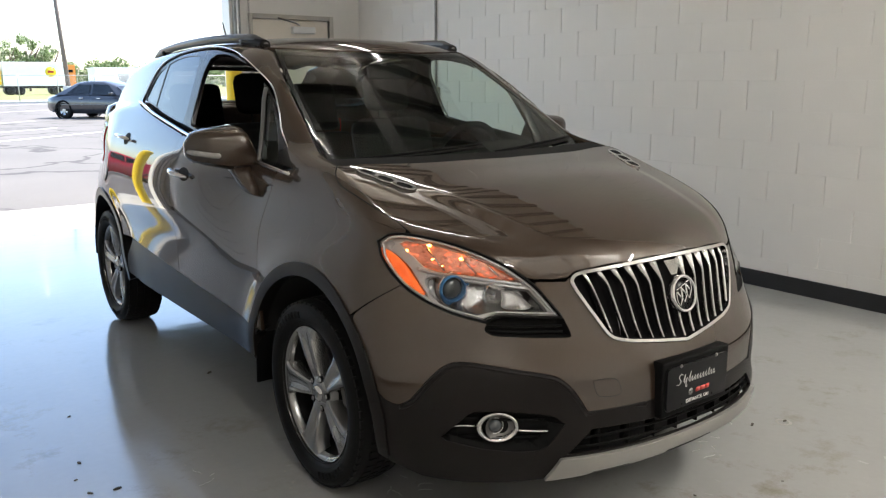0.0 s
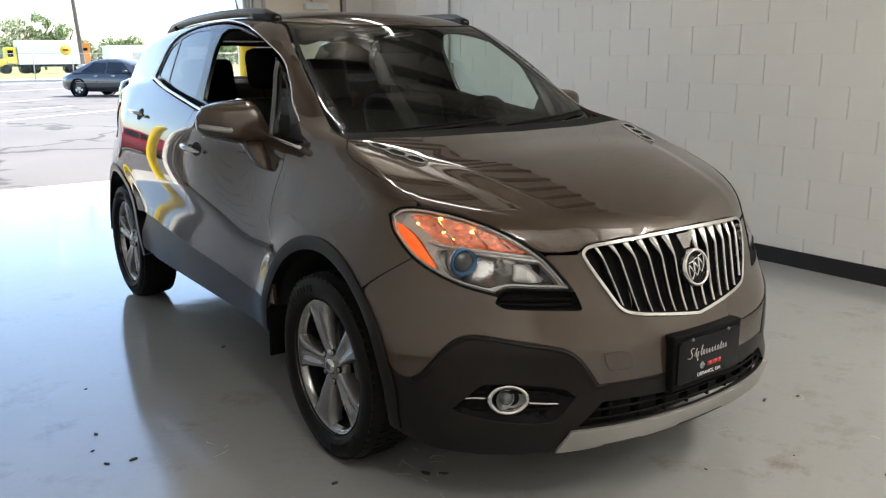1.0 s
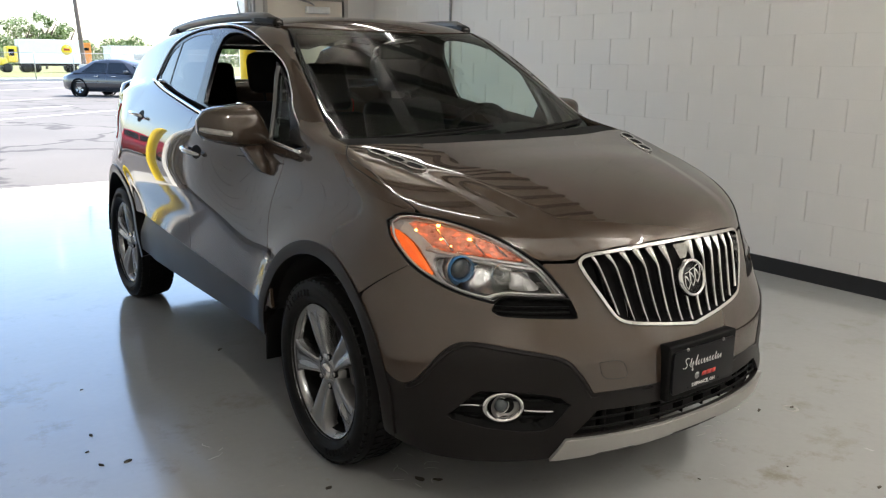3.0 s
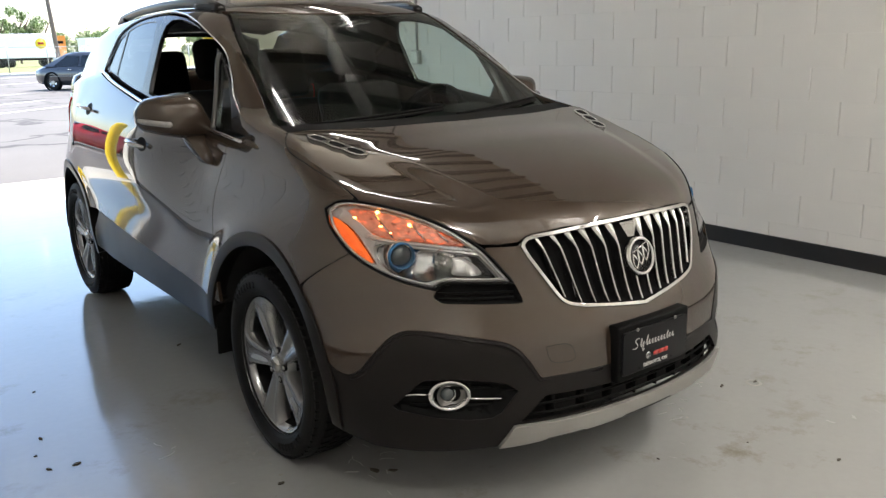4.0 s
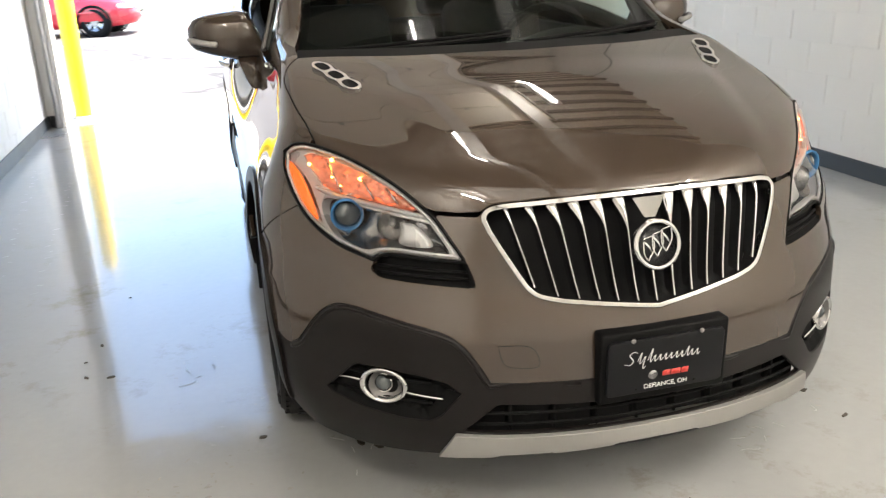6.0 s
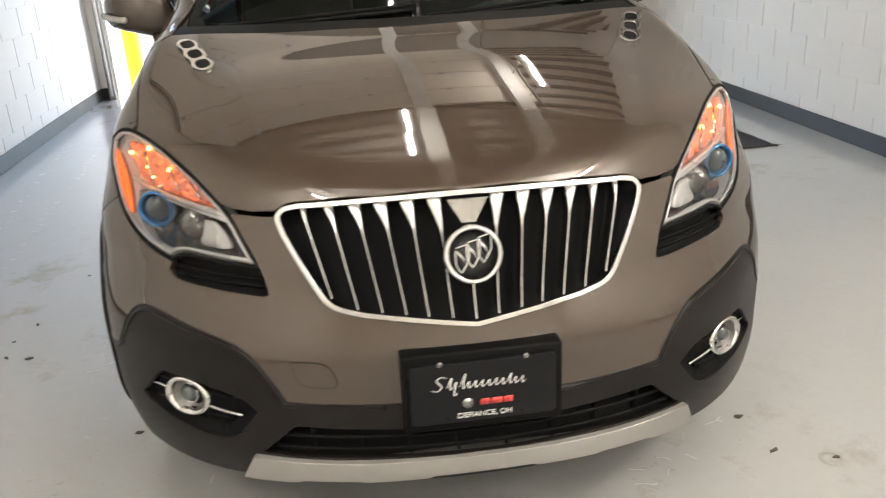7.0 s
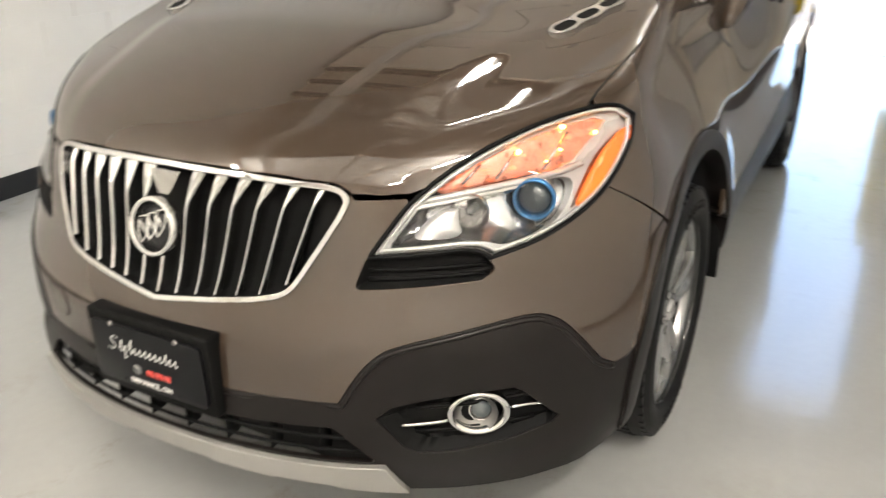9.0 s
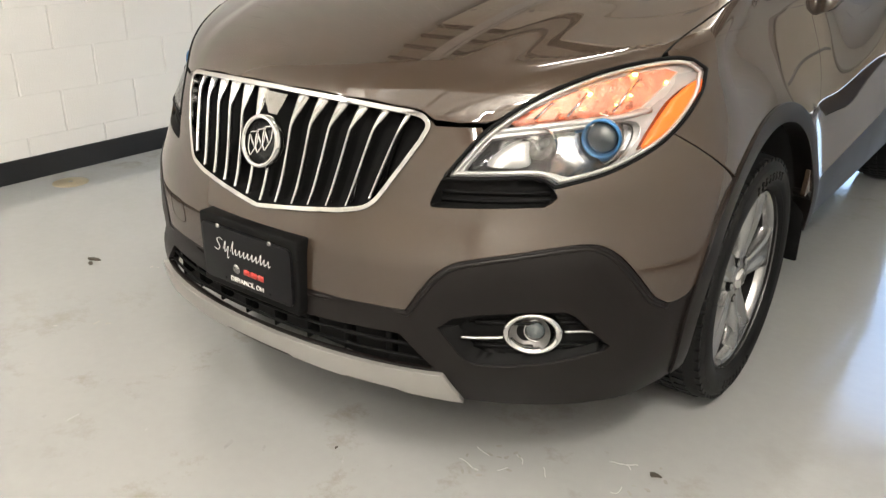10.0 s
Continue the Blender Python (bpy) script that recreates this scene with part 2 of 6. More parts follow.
# glow of an added ceiling panel that fills the bay with soft light
FILL_PANEL = mat("glowing_fill_panel", (0.80, 0.78, 0.74), rough=0.4, vary=0.08, scale=2)
FILL_PANEL.node_tree.nodes["Principled BSDF"].inputs["Emission Color"].default_value = (1.0, 0.93, 0.84, 1)
FILL_PANEL.node_tree.nodes["Principled BSDF"].inputs["Emission Strength"].default_value = 0.11
BEAM = mat("white_beam_paint", (0.86, 0.84, 0.80), rough=0.5, vary=0.1)
CONCRETE = mat("sunlit_concrete", (0.46, 0.44, 0.40), rough=0.85, vary=0.12, scale=2, grain=90, bump=0.001)


def floor_mat():
    """Grey epoxy: glossy, scuffed and stained."""
    m = mat("grey_epoxy_floor", (0.36, 0.362, 0.355), rough=0.14, vary=0.06, scale=0.8, grain=30, rvary=0.04, spec=0.6, coat=0.35)
    m.node_tree.nodes["Principled BSDF"].inputs["Coat Roughness"].default_value = 0.035
    n, l = m.node_tree.nodes, m.node_tree.links
    b = n["Principled BSDF"]
    co = n["Texture Coordinate"]
    spot, vor = n.new("ShaderNodeTexNoise"), n.new("ShaderNodeTexNoise")
    spot.inputs["Scale"].default_value, spot.inputs["Detail"].default_value, spot.inputs["Roughness"].default_value = 2.6, 9, 0.72
    vor.inputs["Scale"].default_value, vor.inputs["Detail"].default_value = 0.45, 3
    l.new(co.outputs["Object"], spot.inputs["Vector"])
    l.new(co.outputs["Object"], vor.inputs["Vector"])
    r1 = n.new("ShaderNodeMapRange")
    r1.inputs["From Min"].default_value, r1.inputs["From Max"].default_value = 0.55, 0.67
    l.new(spot.outputs["Fac"], r1.inputs["Value"])
    r2 = n.new("ShaderNodeMapRange")
    r2.inputs["From Min"].default_value, r2.inputs["From Max"].default_value = 0.44, 0.62
    l.new(vor.outputs["Fac"], r2.inputs["Value"])
    mul = n.new("ShaderNodeMath")
    mul.operation = "MULTIPLY"
    l.new(r1.outputs[0], mul.inputs[0])
    l.new(r2.outputs[0], mul.inputs[1])
    mx = n.new("ShaderNodeMix")
    mx.data_type = "RGBA"
    old = b.inputs["Base Color"].links[0].from_socket
    l.new(mul.outputs[0], mx.inputs["Factor"])
    l.new(old, mx.inputs["A"])
    mx.inputs["B"].default_value = (0.25, 0.23, 0.19, 1)
    l.new(mx.outputs["Result"], b.inputs["Base Color"])
    wave = n.new("ShaderNodeTexNoise")
    wave.inputs["Scale"].default_value, wave.inputs["Detail"].default_value = 9, 2
    l.new(co.outputs["Object"], wave.inputs["Vector"])
    bp = n.new("ShaderNodeBump")
    bp.inputs["Strength"].default_value, bp.inputs["Distance"].default_value = 0.35, 0.004
    l.new(wave.outputs["Fac"], bp.inputs["Height"])
    l.new(bp.outputs[0], b.inputs["Normal"])
    return m


WHITE = mat("white_enamel", (0.80, 0.79, 0.76), rough=0.35, vary=0.03)
FLOOR = floor_mat()


def structure(name, bm, material, label, category):
    ob = part(name, bm, material, None, label, smooth=False)
    return tagged(ob, label, category, kind="structure")


structure("floor", boxed(X0 - 0.2, X1 + 0.2, Y0 - 0.2, Y1 + 0.06, -0.2, 0), FLOOR, "glossy grey epoxy floor with scuffs and oil stains", "floor")
structure("ceiling", boxed(X0 - 0.2, X1 + 0.2, Y0 - 0.2, Y1 + 0.25, TOP, TOP + 0.1), DECK, "pale ribbed metal roof deck over the bay", "ceiling")
wall_left = structure("wall_left", boxed(X0 - 0.2, X0 - 0.006, Y0, Y1 + 0.2, 0, TOP), MORTAR, "white painted concrete block wall", "wall")
wall_right = structure("wall_right", boxed(X1 + 0.006, X1 + 0.2, Y0, Y1 + 0.2, 0, TOP), MORTAR, "white painted concrete block wall with a conduit", "wall")
structure("wall_front", boxed(X0, X1, Y0 - 0.2, Y0, 0, TOP), WALL, "white painted wall closing the bay", "wall")
rear = bmesh.new()
box(rear, X0, OPEN0, Y1, Y1 + 0.2, 0, TOP)
box(rear, OPEN0, OPEN1, Y1, Y1 + 0.2, HEAD, TOP)
box(rear, OPEN1, DOOR0, Y1, Y1 + 0.2, 0, TOP)
box(rear, DOOR0, DOOR1, Y1, Y1 + 0.2, DOOR_H, TOP)
box(rear, DOOR1, X1, Y1, Y1 + 0.2, 0, TOP)
structure("wall_rear", rear, WALL, "white painted wall with the vehicle doorway and a steel door", "wall")

# ribs of the roof deck and the pale beams under it
ribs = bmesh.new()
for i in range(30):
    y = Y0 + 0.15 + i * 0.42
    box(ribs, X0, X1, y, y + 0.09, TOP - 0.09, TOP - 0.002)
structure("ceiling_rib", ribs, RIB, "dark pressed ribs of the metal roof deck", "ceiling")
# unseen glowing panel, added as fill; no skylight is known in this roof
structure("skylight", boxed(-2.3, 2.75, -6.3, -2.4, TOP - 0.13, TOP - 0.10, bevel=0.004), FILL_PANEL, "wide glowing panel added under the roof as fill light", "skylight")
for x in (-1.75, 0.33, 1.25):
    beam = boxed(x - 0.08, x + 0.08, Y0, Y1, TOP - 0.40, TOP - 0.38)
    box(beam, x - 0.010, x + 0.010, Y0, Y1, TOP - 0.38, TOP - 0.31)
    box(beam, x - 0.08, x + 0.08, Y0, Y1, TOP - 0.31, TOP - 0.295)
    structure("ceiling_beam", beam, BEAM, "white painted steel roof beam", "beam")

# baseboards
for name, b in (("baseboard", (X0 - 0.001, X0 + 0.012, Y0, Y1, 0.0, 0.112)), ("baseboard", (X1 - 0.012, X1 + 0.001, Y0, Y1, 0.0, 0.112)),
                ("baseboard", (OPEN1 + 0.09, DOOR0 - 0.06, Y1 - 0.012, Y1 + 0.001, 0, 0.112)), ("baseboard", (DOOR1 + 0.06, X1 - 0.014, Y1 - 0.012, Y1 + 0.001, 0, 0.112)),
                ("baseboard", (X0 + 0.014, OPEN0 - 0.05, Y1 - 0.012, Y1 + 0.001, 0, 0.112))):
    structure(name, boxed(*b, bevel=0.003), BASE, "black rubber baseboard along the wall", "baseboard")


def roof_lamp(x, y):
    """A two-tube strip lamp hung under the deck."""
    lamp = thing("strip_light", "white two-tube strip light under the roof, three of five added as fill", "light", (x, y, TOP - 0.90), group="strip lights of the bay")
    for y0 in (-0.45, 0.45):
        part("hanger", tube([(0, y0, 0.04), (0, y0, 0.896)], 0.006, 6), GALV, lamp)
    part("housing", boxed(-0.06, 0.06, -0.62, 0.62, 0.0, 0.05, bevel=0.006), WHITE, lamp)
    for y0, y1, s in ((-0.60, -0.02, -0.014), (0.02, 0.60, 0.014)):
        part("tube", tube([(s, y0, -0.018), (s, y1, -0.018)], 0.012, 10), TUBE, lamp, "glowing white tube")
    return lamp


TUBE = glow_mat("fluorescent_tube", (1.0, 0.96, 0.90), 4.0)
# the last three lamps are unseen, added to brighten walls and floor
for x, y, power, above in ((0.10, 0.73, 0.6, 2.6), (1.36, 2.55, 0.3, 2.4), (2.4, -2.6, 11.0, 9.0), (-1.9, -3.2, 6.0, 4.0), (2.2, -4.4, 6.0, 4.0)):
    roof_lamp(x, y)
    la = new("strip_and_fill_glow", bpy.data.lights.new("strip_and_fill_glow", "AREA"))
    la.data.shape, la.data.size, la.data.size_y = "RECTANGLE", 0.025, 1.15
    la.data.energy, la.data.color = power, (1.0, 0.95, 0.88)
    la.matrix_world = pose(x, y, TOP - 0.945)
    # upward light added over each lamp so the deck bounces fill
    up_fill = new("strip_and_fill_glow", bpy.data.lights.new("strip_and_fill_glow", "AREA"))
    up_fill.data.shape, up_fill.data.size, up_fill.data.size_y = "RECTANGLE", 0.10, 1.2
    up_fill.data.energy, up_fill.data.color = above, (1.0, 0.95, 0.88)
    up_fill.matrix_world = pose(x, y, TOP - 0.82, 180)


# ---- overhead door: tracks, jamb trims and the raised door under the roof ----
door_thing = thing("overhead_door", "cream sectional overhead door, raised, in galvanised tracks", "garage door", (0, 0, 0))
for i in range(6):
    y0 = Y1 - 0.45 - 0.61 * i
    section = part("door_section", boxed(OPEN0 - 0.02, OPEN1 + 0.02, y0 - 0.598, y0, TOP - 0.26, TOP - 0.215, bevel=0.006), DOORPAINT, door_thing, smooth=False)
    for x in np.linspace(OPEN0 + 0.05, OPEN1 - 0.05, 6):
        part("door_hinge", boxed(x - 0.03, x + 0.03, y0 - 0.055, y0 - 0.010, TOP - 0.272, TOP - 0.2605, bevel=0.002), GALV, section, smooth=False)
for x, sx in ((OPEN0 - 0.035, -1), (OPEN1 + 0.045, 1)):
    track = [(x, Y1 - 0.09, 0.04), (x, Y1 - 0.09, TOP - 0.62)] + [(x, Y1 - 0.09 - 0.36 * (1 - math.cos(w)), TOP - 0.62 + 0.36 * math.sin(w)) for w in np.linspace(0.15, math.pi / 2, 8)] + [(x, Y1 - 4.2, TOP - 0.26)]
    part("door_track", tube(track, 0.026, 6, squash=0.7), GALV, door_thing, "galvanised door track")
    part("track_angle", boxed(x - 0.03, x + 0.03, Y1 - 0.05, Y1 - 0.002, 0, HEAD), GALV, door_thing, smooth=False)
    part("track_hanger", tube([(x, Y1 - 4.1, TOP - 0.26), (x, Y1 - 4.1, TOP)], 0.012, 6), GALV, door_thing)
links = bmesh.new()
for i in range(70):
    z = 0.75 + i * 0.034
    m = pose(OPEN1 + 0.135, Y1 - 0.16, z, 0, 0, 90 * (i % 2) + 20)
    me = tube([(0.011 * math.cos(w), 0, 0.021 * math.sin(w)) for w in np.linspace(0, 2 * math.pi, 9)[:-1]], 0.0032, 4, closed=True)
    tmp = bmesh.new()
    tmp.from_mesh(me)
    bmesh.ops.transform(tmp, matrix=m, verts=tmp.verts)
    tmp.to_mesh(me)
    tmp.free()
    links.from_mesh(me)
tagged(part("hoist_chain", links, STEEL, door_thing, "hanging steel hoist chain"), kind="stuff")
structure("trim", boxed(OPEN0 - 0.004, OPEN0 + 0.02, Y1 - 0.004, Y1 + 0.205, 0, HEAD), WHITE, "white door jamb lining", "trim")
structure("trim", boxed(OPEN1 - 0.02, OPEN1 + 0.004, Y1 - 0.004, Y1 + 0.205, 0, HEAD), WHITE, "white door jamb lining", "trim")

# ---- steel side door with its closer ----
side_door = tagged(part("door_1", boxed(DOOR0 + 0.004, DOOR1 - 0.004, Y1 + 0.03, Y1 + 0.075, 0.014, DOOR_H - 0.004, bevel=0.002), DOORPAINT, None, smooth=False), "closed cream steel door with a closer at its head", "door", kind="structure")
for b in ((DOOR0 - 0.05, DOOR0, Y1 - 0.012, Y1 + 0.12, 0, DOOR_H + 0.05), (DOOR1, DOOR1 + 0.05, Y1 - 0.012, Y1 + 0.12, 0, DOOR_H + 0.05), (DOOR0, DOOR1, Y1 - 0.012, Y1 + 0.12, DOOR_H, DOOR_H + 0.05)):
    part("door_frame", boxed(*b, bevel=0.003), FRAMEPAINT, side_door, smooth=False)
part("door_closer", boxed(DOOR0 + 0.46, DOOR0 + 0.74, Y1 - 0.05, Y1 + 0.03, DOOR_H - 0.15, DOOR_H - 0.075, bevel=0.01), WHITE, side_door, "pale door closer")
part("closer_arm", tube([(DOOR0 + 0.55, Y1 - 0.02, DOOR_H - 0.06), (DOOR0 + 0.42, Y1 - 0.20, DOOR_H - 0.05), (DOOR0 + 0.30, Y1 - 0.02, DOOR_H + 0.01)], 0.010, 6), STEEL, side_door)
part("push_bar", boxed(DOOR0 + 0.08, DOOR1 - 0.08, Y1 - 0.04, Y1 + 0.0, 0.98, 1.05, bevel=0.01), GALV, side_door)

# conduit with a box on the side wall
conduit = thing("conduit", "grey electrical conduit with a switch box on the wall", "conduit", (X1, 4.50, 0))
part("pipe", tube([(-0.016, 0, 1.36), (-0.016, 0, TOP)], 0.0125, 8), GALV, conduit)
part("switch_box", boxed(-0.055, 0.0, -0.055, 0.055, 1.22, 1.36, bevel=0.005), GALV, conduit)
part("switch_plate", boxed(-0.060, -0.055, -0.045, 0.045, 1.23, 1.35, bevel=0.002), WHITE, conduit)

# mats
MAT = mat("black_rubber_mat", (0.016, 0.016, 0.017), rough=0.75, vary=0.2, scale=6, grain=220, bump=0.002)
MAT_RED = mat("faded_red_print", (0.30, 0.035, 0.04), rough=0.8, vary=0.2)
m1 = thing("door_mat", "large black ribbed rubber mat before the steel door", "mat", (2.13, 5.20, 0))
part("mat_sheet", boxed(-0.46, 0.46, -0.76, 0.74, 0.0, 0.009, bevel=0.003), MAT, m1, smooth=False)
for i in range(22):
    part("mat_rib", boxed(-0.44, 0.44, -0.72 + i * 0.067, -0.72 + i * 0.067 + 0.03, 0.009, 0.0115), MAT, m1, smooth=False)
m2 = thing("floor_mat", "small black car mat with a red printed mark", "mat", (2.15, 2.58, 0), 2)
o = smooth([(-0.36, -0.20), (-0.33, -0.235), (0.33, -0.235), (0.37, -0.20), (0.36, 0.19), (0.32, 0.235), (-0.32, 0.235), (-0.38, 0.19), (-0.36, -0.20)], 4)[:-1]
part("mat_sheet", slab(o, 0, 0.010, 0.003), MAT, m2, smooth=False)
for dx, w in ((-0.20, 0.05), (-0.125, 0.07), (-0.04, 0.06)):
    part("mat_mark", slab([(dx - w / 2, -0.07), (dx + w / 2, -0.08), (dx + w / 2 + 0.01, 0.07), (dx - w / 2 + 0.01, 0.08)], 0.0101, 0.0113), MAT_RED, m2, smooth=False)

# drain cover, debris and scuffs on the floor
drain = thing("drain_cover", "round worn brass cleanout cover in the floor", "drain", (-2.345, -0.15, 0))
part("cover", turned([(0.0005, 0.004), (0.075, 0.004), (0.082, 0.002), (0.083, 0.0)], 32, "z"), mat("worn_brass", (0.34, 0.29, 0.20), rough=0.5, metal=0.5, vary=0.2), drain)
part("cover_screw", turned([(0.0005, 0.0065), (0.010, 0.006), (0.011, 0.004)], 12, "z"), STEEL, drain)
LITTER = mat("dry_leaf_bit", (0.06, 0.05, 0.038), rough=0.9, vary=0.3)
rng = random.Random(9)
for x, y, size in ((-1.526, 0.428, 0.022), (-1.437, 0.405, 0.03), (-1.50, 0.70, 0.022), (-1.43, 1.19, 0.015), (-0.745, 1.34, 0.03), (0.635, -1.265, 0.02), (0.508, -0.999, 0.008), (1.004, -0.712, 0.022), (0.86, -0.65, 0.03), (0.844, -0.477, 0.03), (0.167, -0.871, 0.012), (-1.545, 0.56, 0.012), (-0.64, -0.31, 0.04), (-0.59, -0.35, 0.035), (-0.93, -0.18, 0.03), (-1.39, -0.60, 0.05), (-1.36, -0.63, 0.03)):
    size *= 0.72
    pts = [(size * rng.uniform(0.5, 1.0) * math.cos(w), size * rng.uniform(0.18, 0.5) * math.sin(w)) for w in np.linspace(0, 2 * math.pi, 8)[:-1]]
    tagged(part("litter_bit", slab(pts, 0.0, 0.0025 + size * 0.04), LITTER, None, smooth=False), "small dark dry bit of litter on the floor", "litter", "litter on the floor").matrix_world = pose(x, y, 0.0005, 0, 0, rng.uniform(0, 180))

# dark tyre scuffs: rows of short worn dashes on the floor
SCUFF = mat("tyre_scuff", (0.27, 0.27, 0.265), rough=0.45, vary=0.3, scale=12, grain=120)
rng = random.Random(31)
for k, (sx, sy, head_a, n) in enumerate(((-2.05, 1.5, 96, 26), (-1.86, 1.4, 94, 22), (-1.2, -0.35, 60, 9), (-0.55, -1.25, 25, 10), (0.9, -1.1, -20, 8))):
    marks = bmesh.new()
    for i in range(n):
        a = radians(head_a)
        px, py = sx + math.cos(a) * i * 0.105 + rng.uniform(-0.02, 0.02), sy + math.sin(a) * i * 0.105
        if rng.random() < 0.25:
            continue
        w, h = rng.uniform(0.006, 0.028), rng.uniform(0.002, 0.007)
        t = pose(px, py, 0, 0, 0, head_a + 90 + rng.uniform(-28, 28))
        pts = [(-w, -h * rng.uniform(0.3, 1)), (w * 0.6, -h), (w, h * rng.uniform(0.1, 0.8)), (-w * 0.5, h)]
        marks.faces.new([marks.verts.new(t @ Vector((x, y, 0.0012))) for x, y in pts])
    bmesh.ops.recalc_face_normals(marks, faces=marks.faces)
    tagged(part("floor_scuff", marks, SCUFF, None, smooth=False), "faint dark tyre scuffs on the epoxy floor", "scuff", kind="stuff")

# worn spots and fine scratches of the epoxy, in clusters
WORN = mat("worn_epoxy_spot", (0.25, 0.24, 0.22), rough=0.4, vary=0.3, scale=14, grain=150)
SCRATCH = mat("pale_epoxy_scratch", (0.50, 0.50, 0.49), rough=0.45, vary=0.2)
rng = random.Random(77)
for cx, cy, wide, n in ((-0.94, 0.08, 0.16, 16), (-1.10, -0.38, 0.22, 26), (-0.62, -0.30, 0.14, 12), (0.52, -0.66, 0.12, 10), (0.86, -0.52, 0.14, 10), (-1.16, 0.34, 0.12, 10), (-0.93, -0.90, 0.10, 6), (-1.18, -0.41, 0.08, 6)):
    spots = bmesh.new()
    for _ in range(n):
        px, py, r0 = cx + rng.gauss(0, wide * 0.5), cy + rng.gauss(0, wide * 0.5), rng.uniform(0.003, 0.014)
        squeeze, a0 = rng.uniform(0.25, 0.8), rng.uniform(0, 3.14)
        ring_v = []
        for w in np.linspace(0, 2 * math.pi, 10)[:-1]:
            u, v = r0 * rng.uniform(0.55, 1.1) * math.cos(w), r0 * squeeze * rng.uniform(0.55, 1.1) * math.sin(w)
            ring_v.append(spots.verts.new((px + u * math.cos(a0) - v * math.sin(a0), py + u * math.sin(a0) + v * math.cos(a0), 0.0008)))
        spots.faces.new(ring_v)
    bmesh.ops.recalc_face_normals(spots, faces=spots.faces)
    tagged(part("worn_spot", spots, WORN, None, smooth=False), "small dark worn spots in the epoxy floor", "stain", kind="stuff")
for cx, cy, n in ((-0.60, -0.30, 6), (0.53, -0.66, 5), (-0.64, -0.18, 4), (0.83, -0.47, 3), (-1.15, 0.35, 3)):
    lines = bmesh.new()
    for _ in range(n):
        px, py, a0, ln = cx + rng.gauss(0, 0.05), cy + rng.gauss(0, 0.05), rng.uniform(0, 6.28), rng.uniform(0.02, 0.07)
        pts = []
        for k in range(6):
            pts.append((px, py, 0.0006))
            a0 += rng.uniform(-0.7, 0.7)
            px, py = px + math.cos(a0) * ln / 5, py + math.sin(a0) * ln / 5
        lines.from_mesh(tube(smooth(pts, 3), 0.0011, 4))
    tagged(part("floor_scratch", lines, SCRATCH, None), "fine pale scratches in the epoxy floor", "scratch", kind="stuff")
stain_ring = tagged(part("ring_stain", turned([(0.021, 0.0), (0.024, 0.0009), (0.031, 0.0009), (0.034, 0.0)], 36, "z"), WORN, None), "faint round ring stain on the floor", "stain")
stain_ring.matrix_world = pose(0.99, -0.715, 0.0)

# ---- outside: apron, car park, fence, trees, vehicles ----
def asphalt_mat():
    """Worn asphalt with dark sealed cracks."""
    m = mat("worn_asphalt", (0.115, 0.105, 0.098), rough=0.9, vary=0.22, scale=0.35, grain=40, bump=0.003)
    n, l = m.node_tree.nodes, m.node_tree.links
    b, co = n["Principled BSDF"], n["Texture Coordinate"]
    warp, vor = n.new("ShaderNodeTexNoise"), n.new("ShaderNodeTexVoronoi")
    warp.inputs["Scale"].default_value, warp.inputs["Detail"].default_value = 0.5, 4
    l.new(co.outputs["Object"], warp.inputs["Vector"])
    addv, sc = n.new("ShaderNodeVectorMath"), n.new("ShaderNodeVectorMath")
    sc.operation = "SCALE"
    sc.inputs["Scale"].default_value = 3.0
    l.new(warp.outputs["Color"], sc.inputs[0])
    l.new(co.outputs["Object"], addv.inputs[0])
    l.new(sc.outputs[0], addv.inputs[1])
    vor.feature = "DISTANCE_TO_EDGE"
    vor.inputs["Scale"].default_value = 0.22
    l.new(addv.outputs[0], vor.inputs["Vector"])
    lt = n.new("ShaderNodeMapRange")
    lt.inputs["From Min"].default_value, lt.inputs["From Max"].default_value = 0.008, 0.022
    lt.inputs["To Min"].default_value, lt.inputs["To Max"].default_value = 0.4, 1.0
    l.new(vor.outputs["Distance"], lt.inputs["Value"])
    old = b.inputs["Base Color"].links[0].from_socket
    mul = n.new("ShaderNodeVectorMath")
    mul.operation = "SCALE"
    l.new(old, mul.inputs[0])
    l.new(lt.outputs[0], mul.inputs["Scale"])
    l.new(mul.outputs[0], b.inputs["Base Color"])
    return m


ASPHALT = asphalt_mat()
GRASS = mat("dry_grass", (0.16, 0.17, 0.06), rough=0.95, vary=0.3, scale=0.2, grain=8)
LINE = mat("white_road_paint", (0.62, 0.61, 0.58), rough=0.8, vary=0.15, scale=2)
LEAF = mat("tree_leaves", (0.12, 0.175, 0.06), rough=0.7, vary=0.35, scale=0.8, grain=6)
BARK = mat("bark", (0.12, 0.09, 0.07), rough=0.9, vary=0.2)
WOOD = mat("weathered_pole", (0.16, 0.13, 0.11), rough=0.9, vary=0.2)
WHITE_P = mat("white_vehicle_paint", (0.78, 0.78, 0.77), rough=0.35, vary=0.04)
ORANGE = mat("orange_sign", (0.65, 0.22, 0.03), rough=0.5, vary=0.05)
RED_MARK = mat("dark_red_mark", (0.35, 0.03, 0.02), rough=0.5, vary=0.05)
YELLOW = mat("yellow_bollard_paint", (0.80, 0.58, 0.02), rough=0.4, vary=0.06)
CURB = mat("kerb_concrete", (0.45, 0.44, 0.41), rough=0.85, vary=0.1)
ground = bmesh.new()
box(ground, -400, 600, 7.75, 900, -0.5, -0.02)
tagged(part("ground", ground, ASPHALT, None, smooth=False), "grey cracked asphalt car park reaching the horizon", "ground", kind="structure")
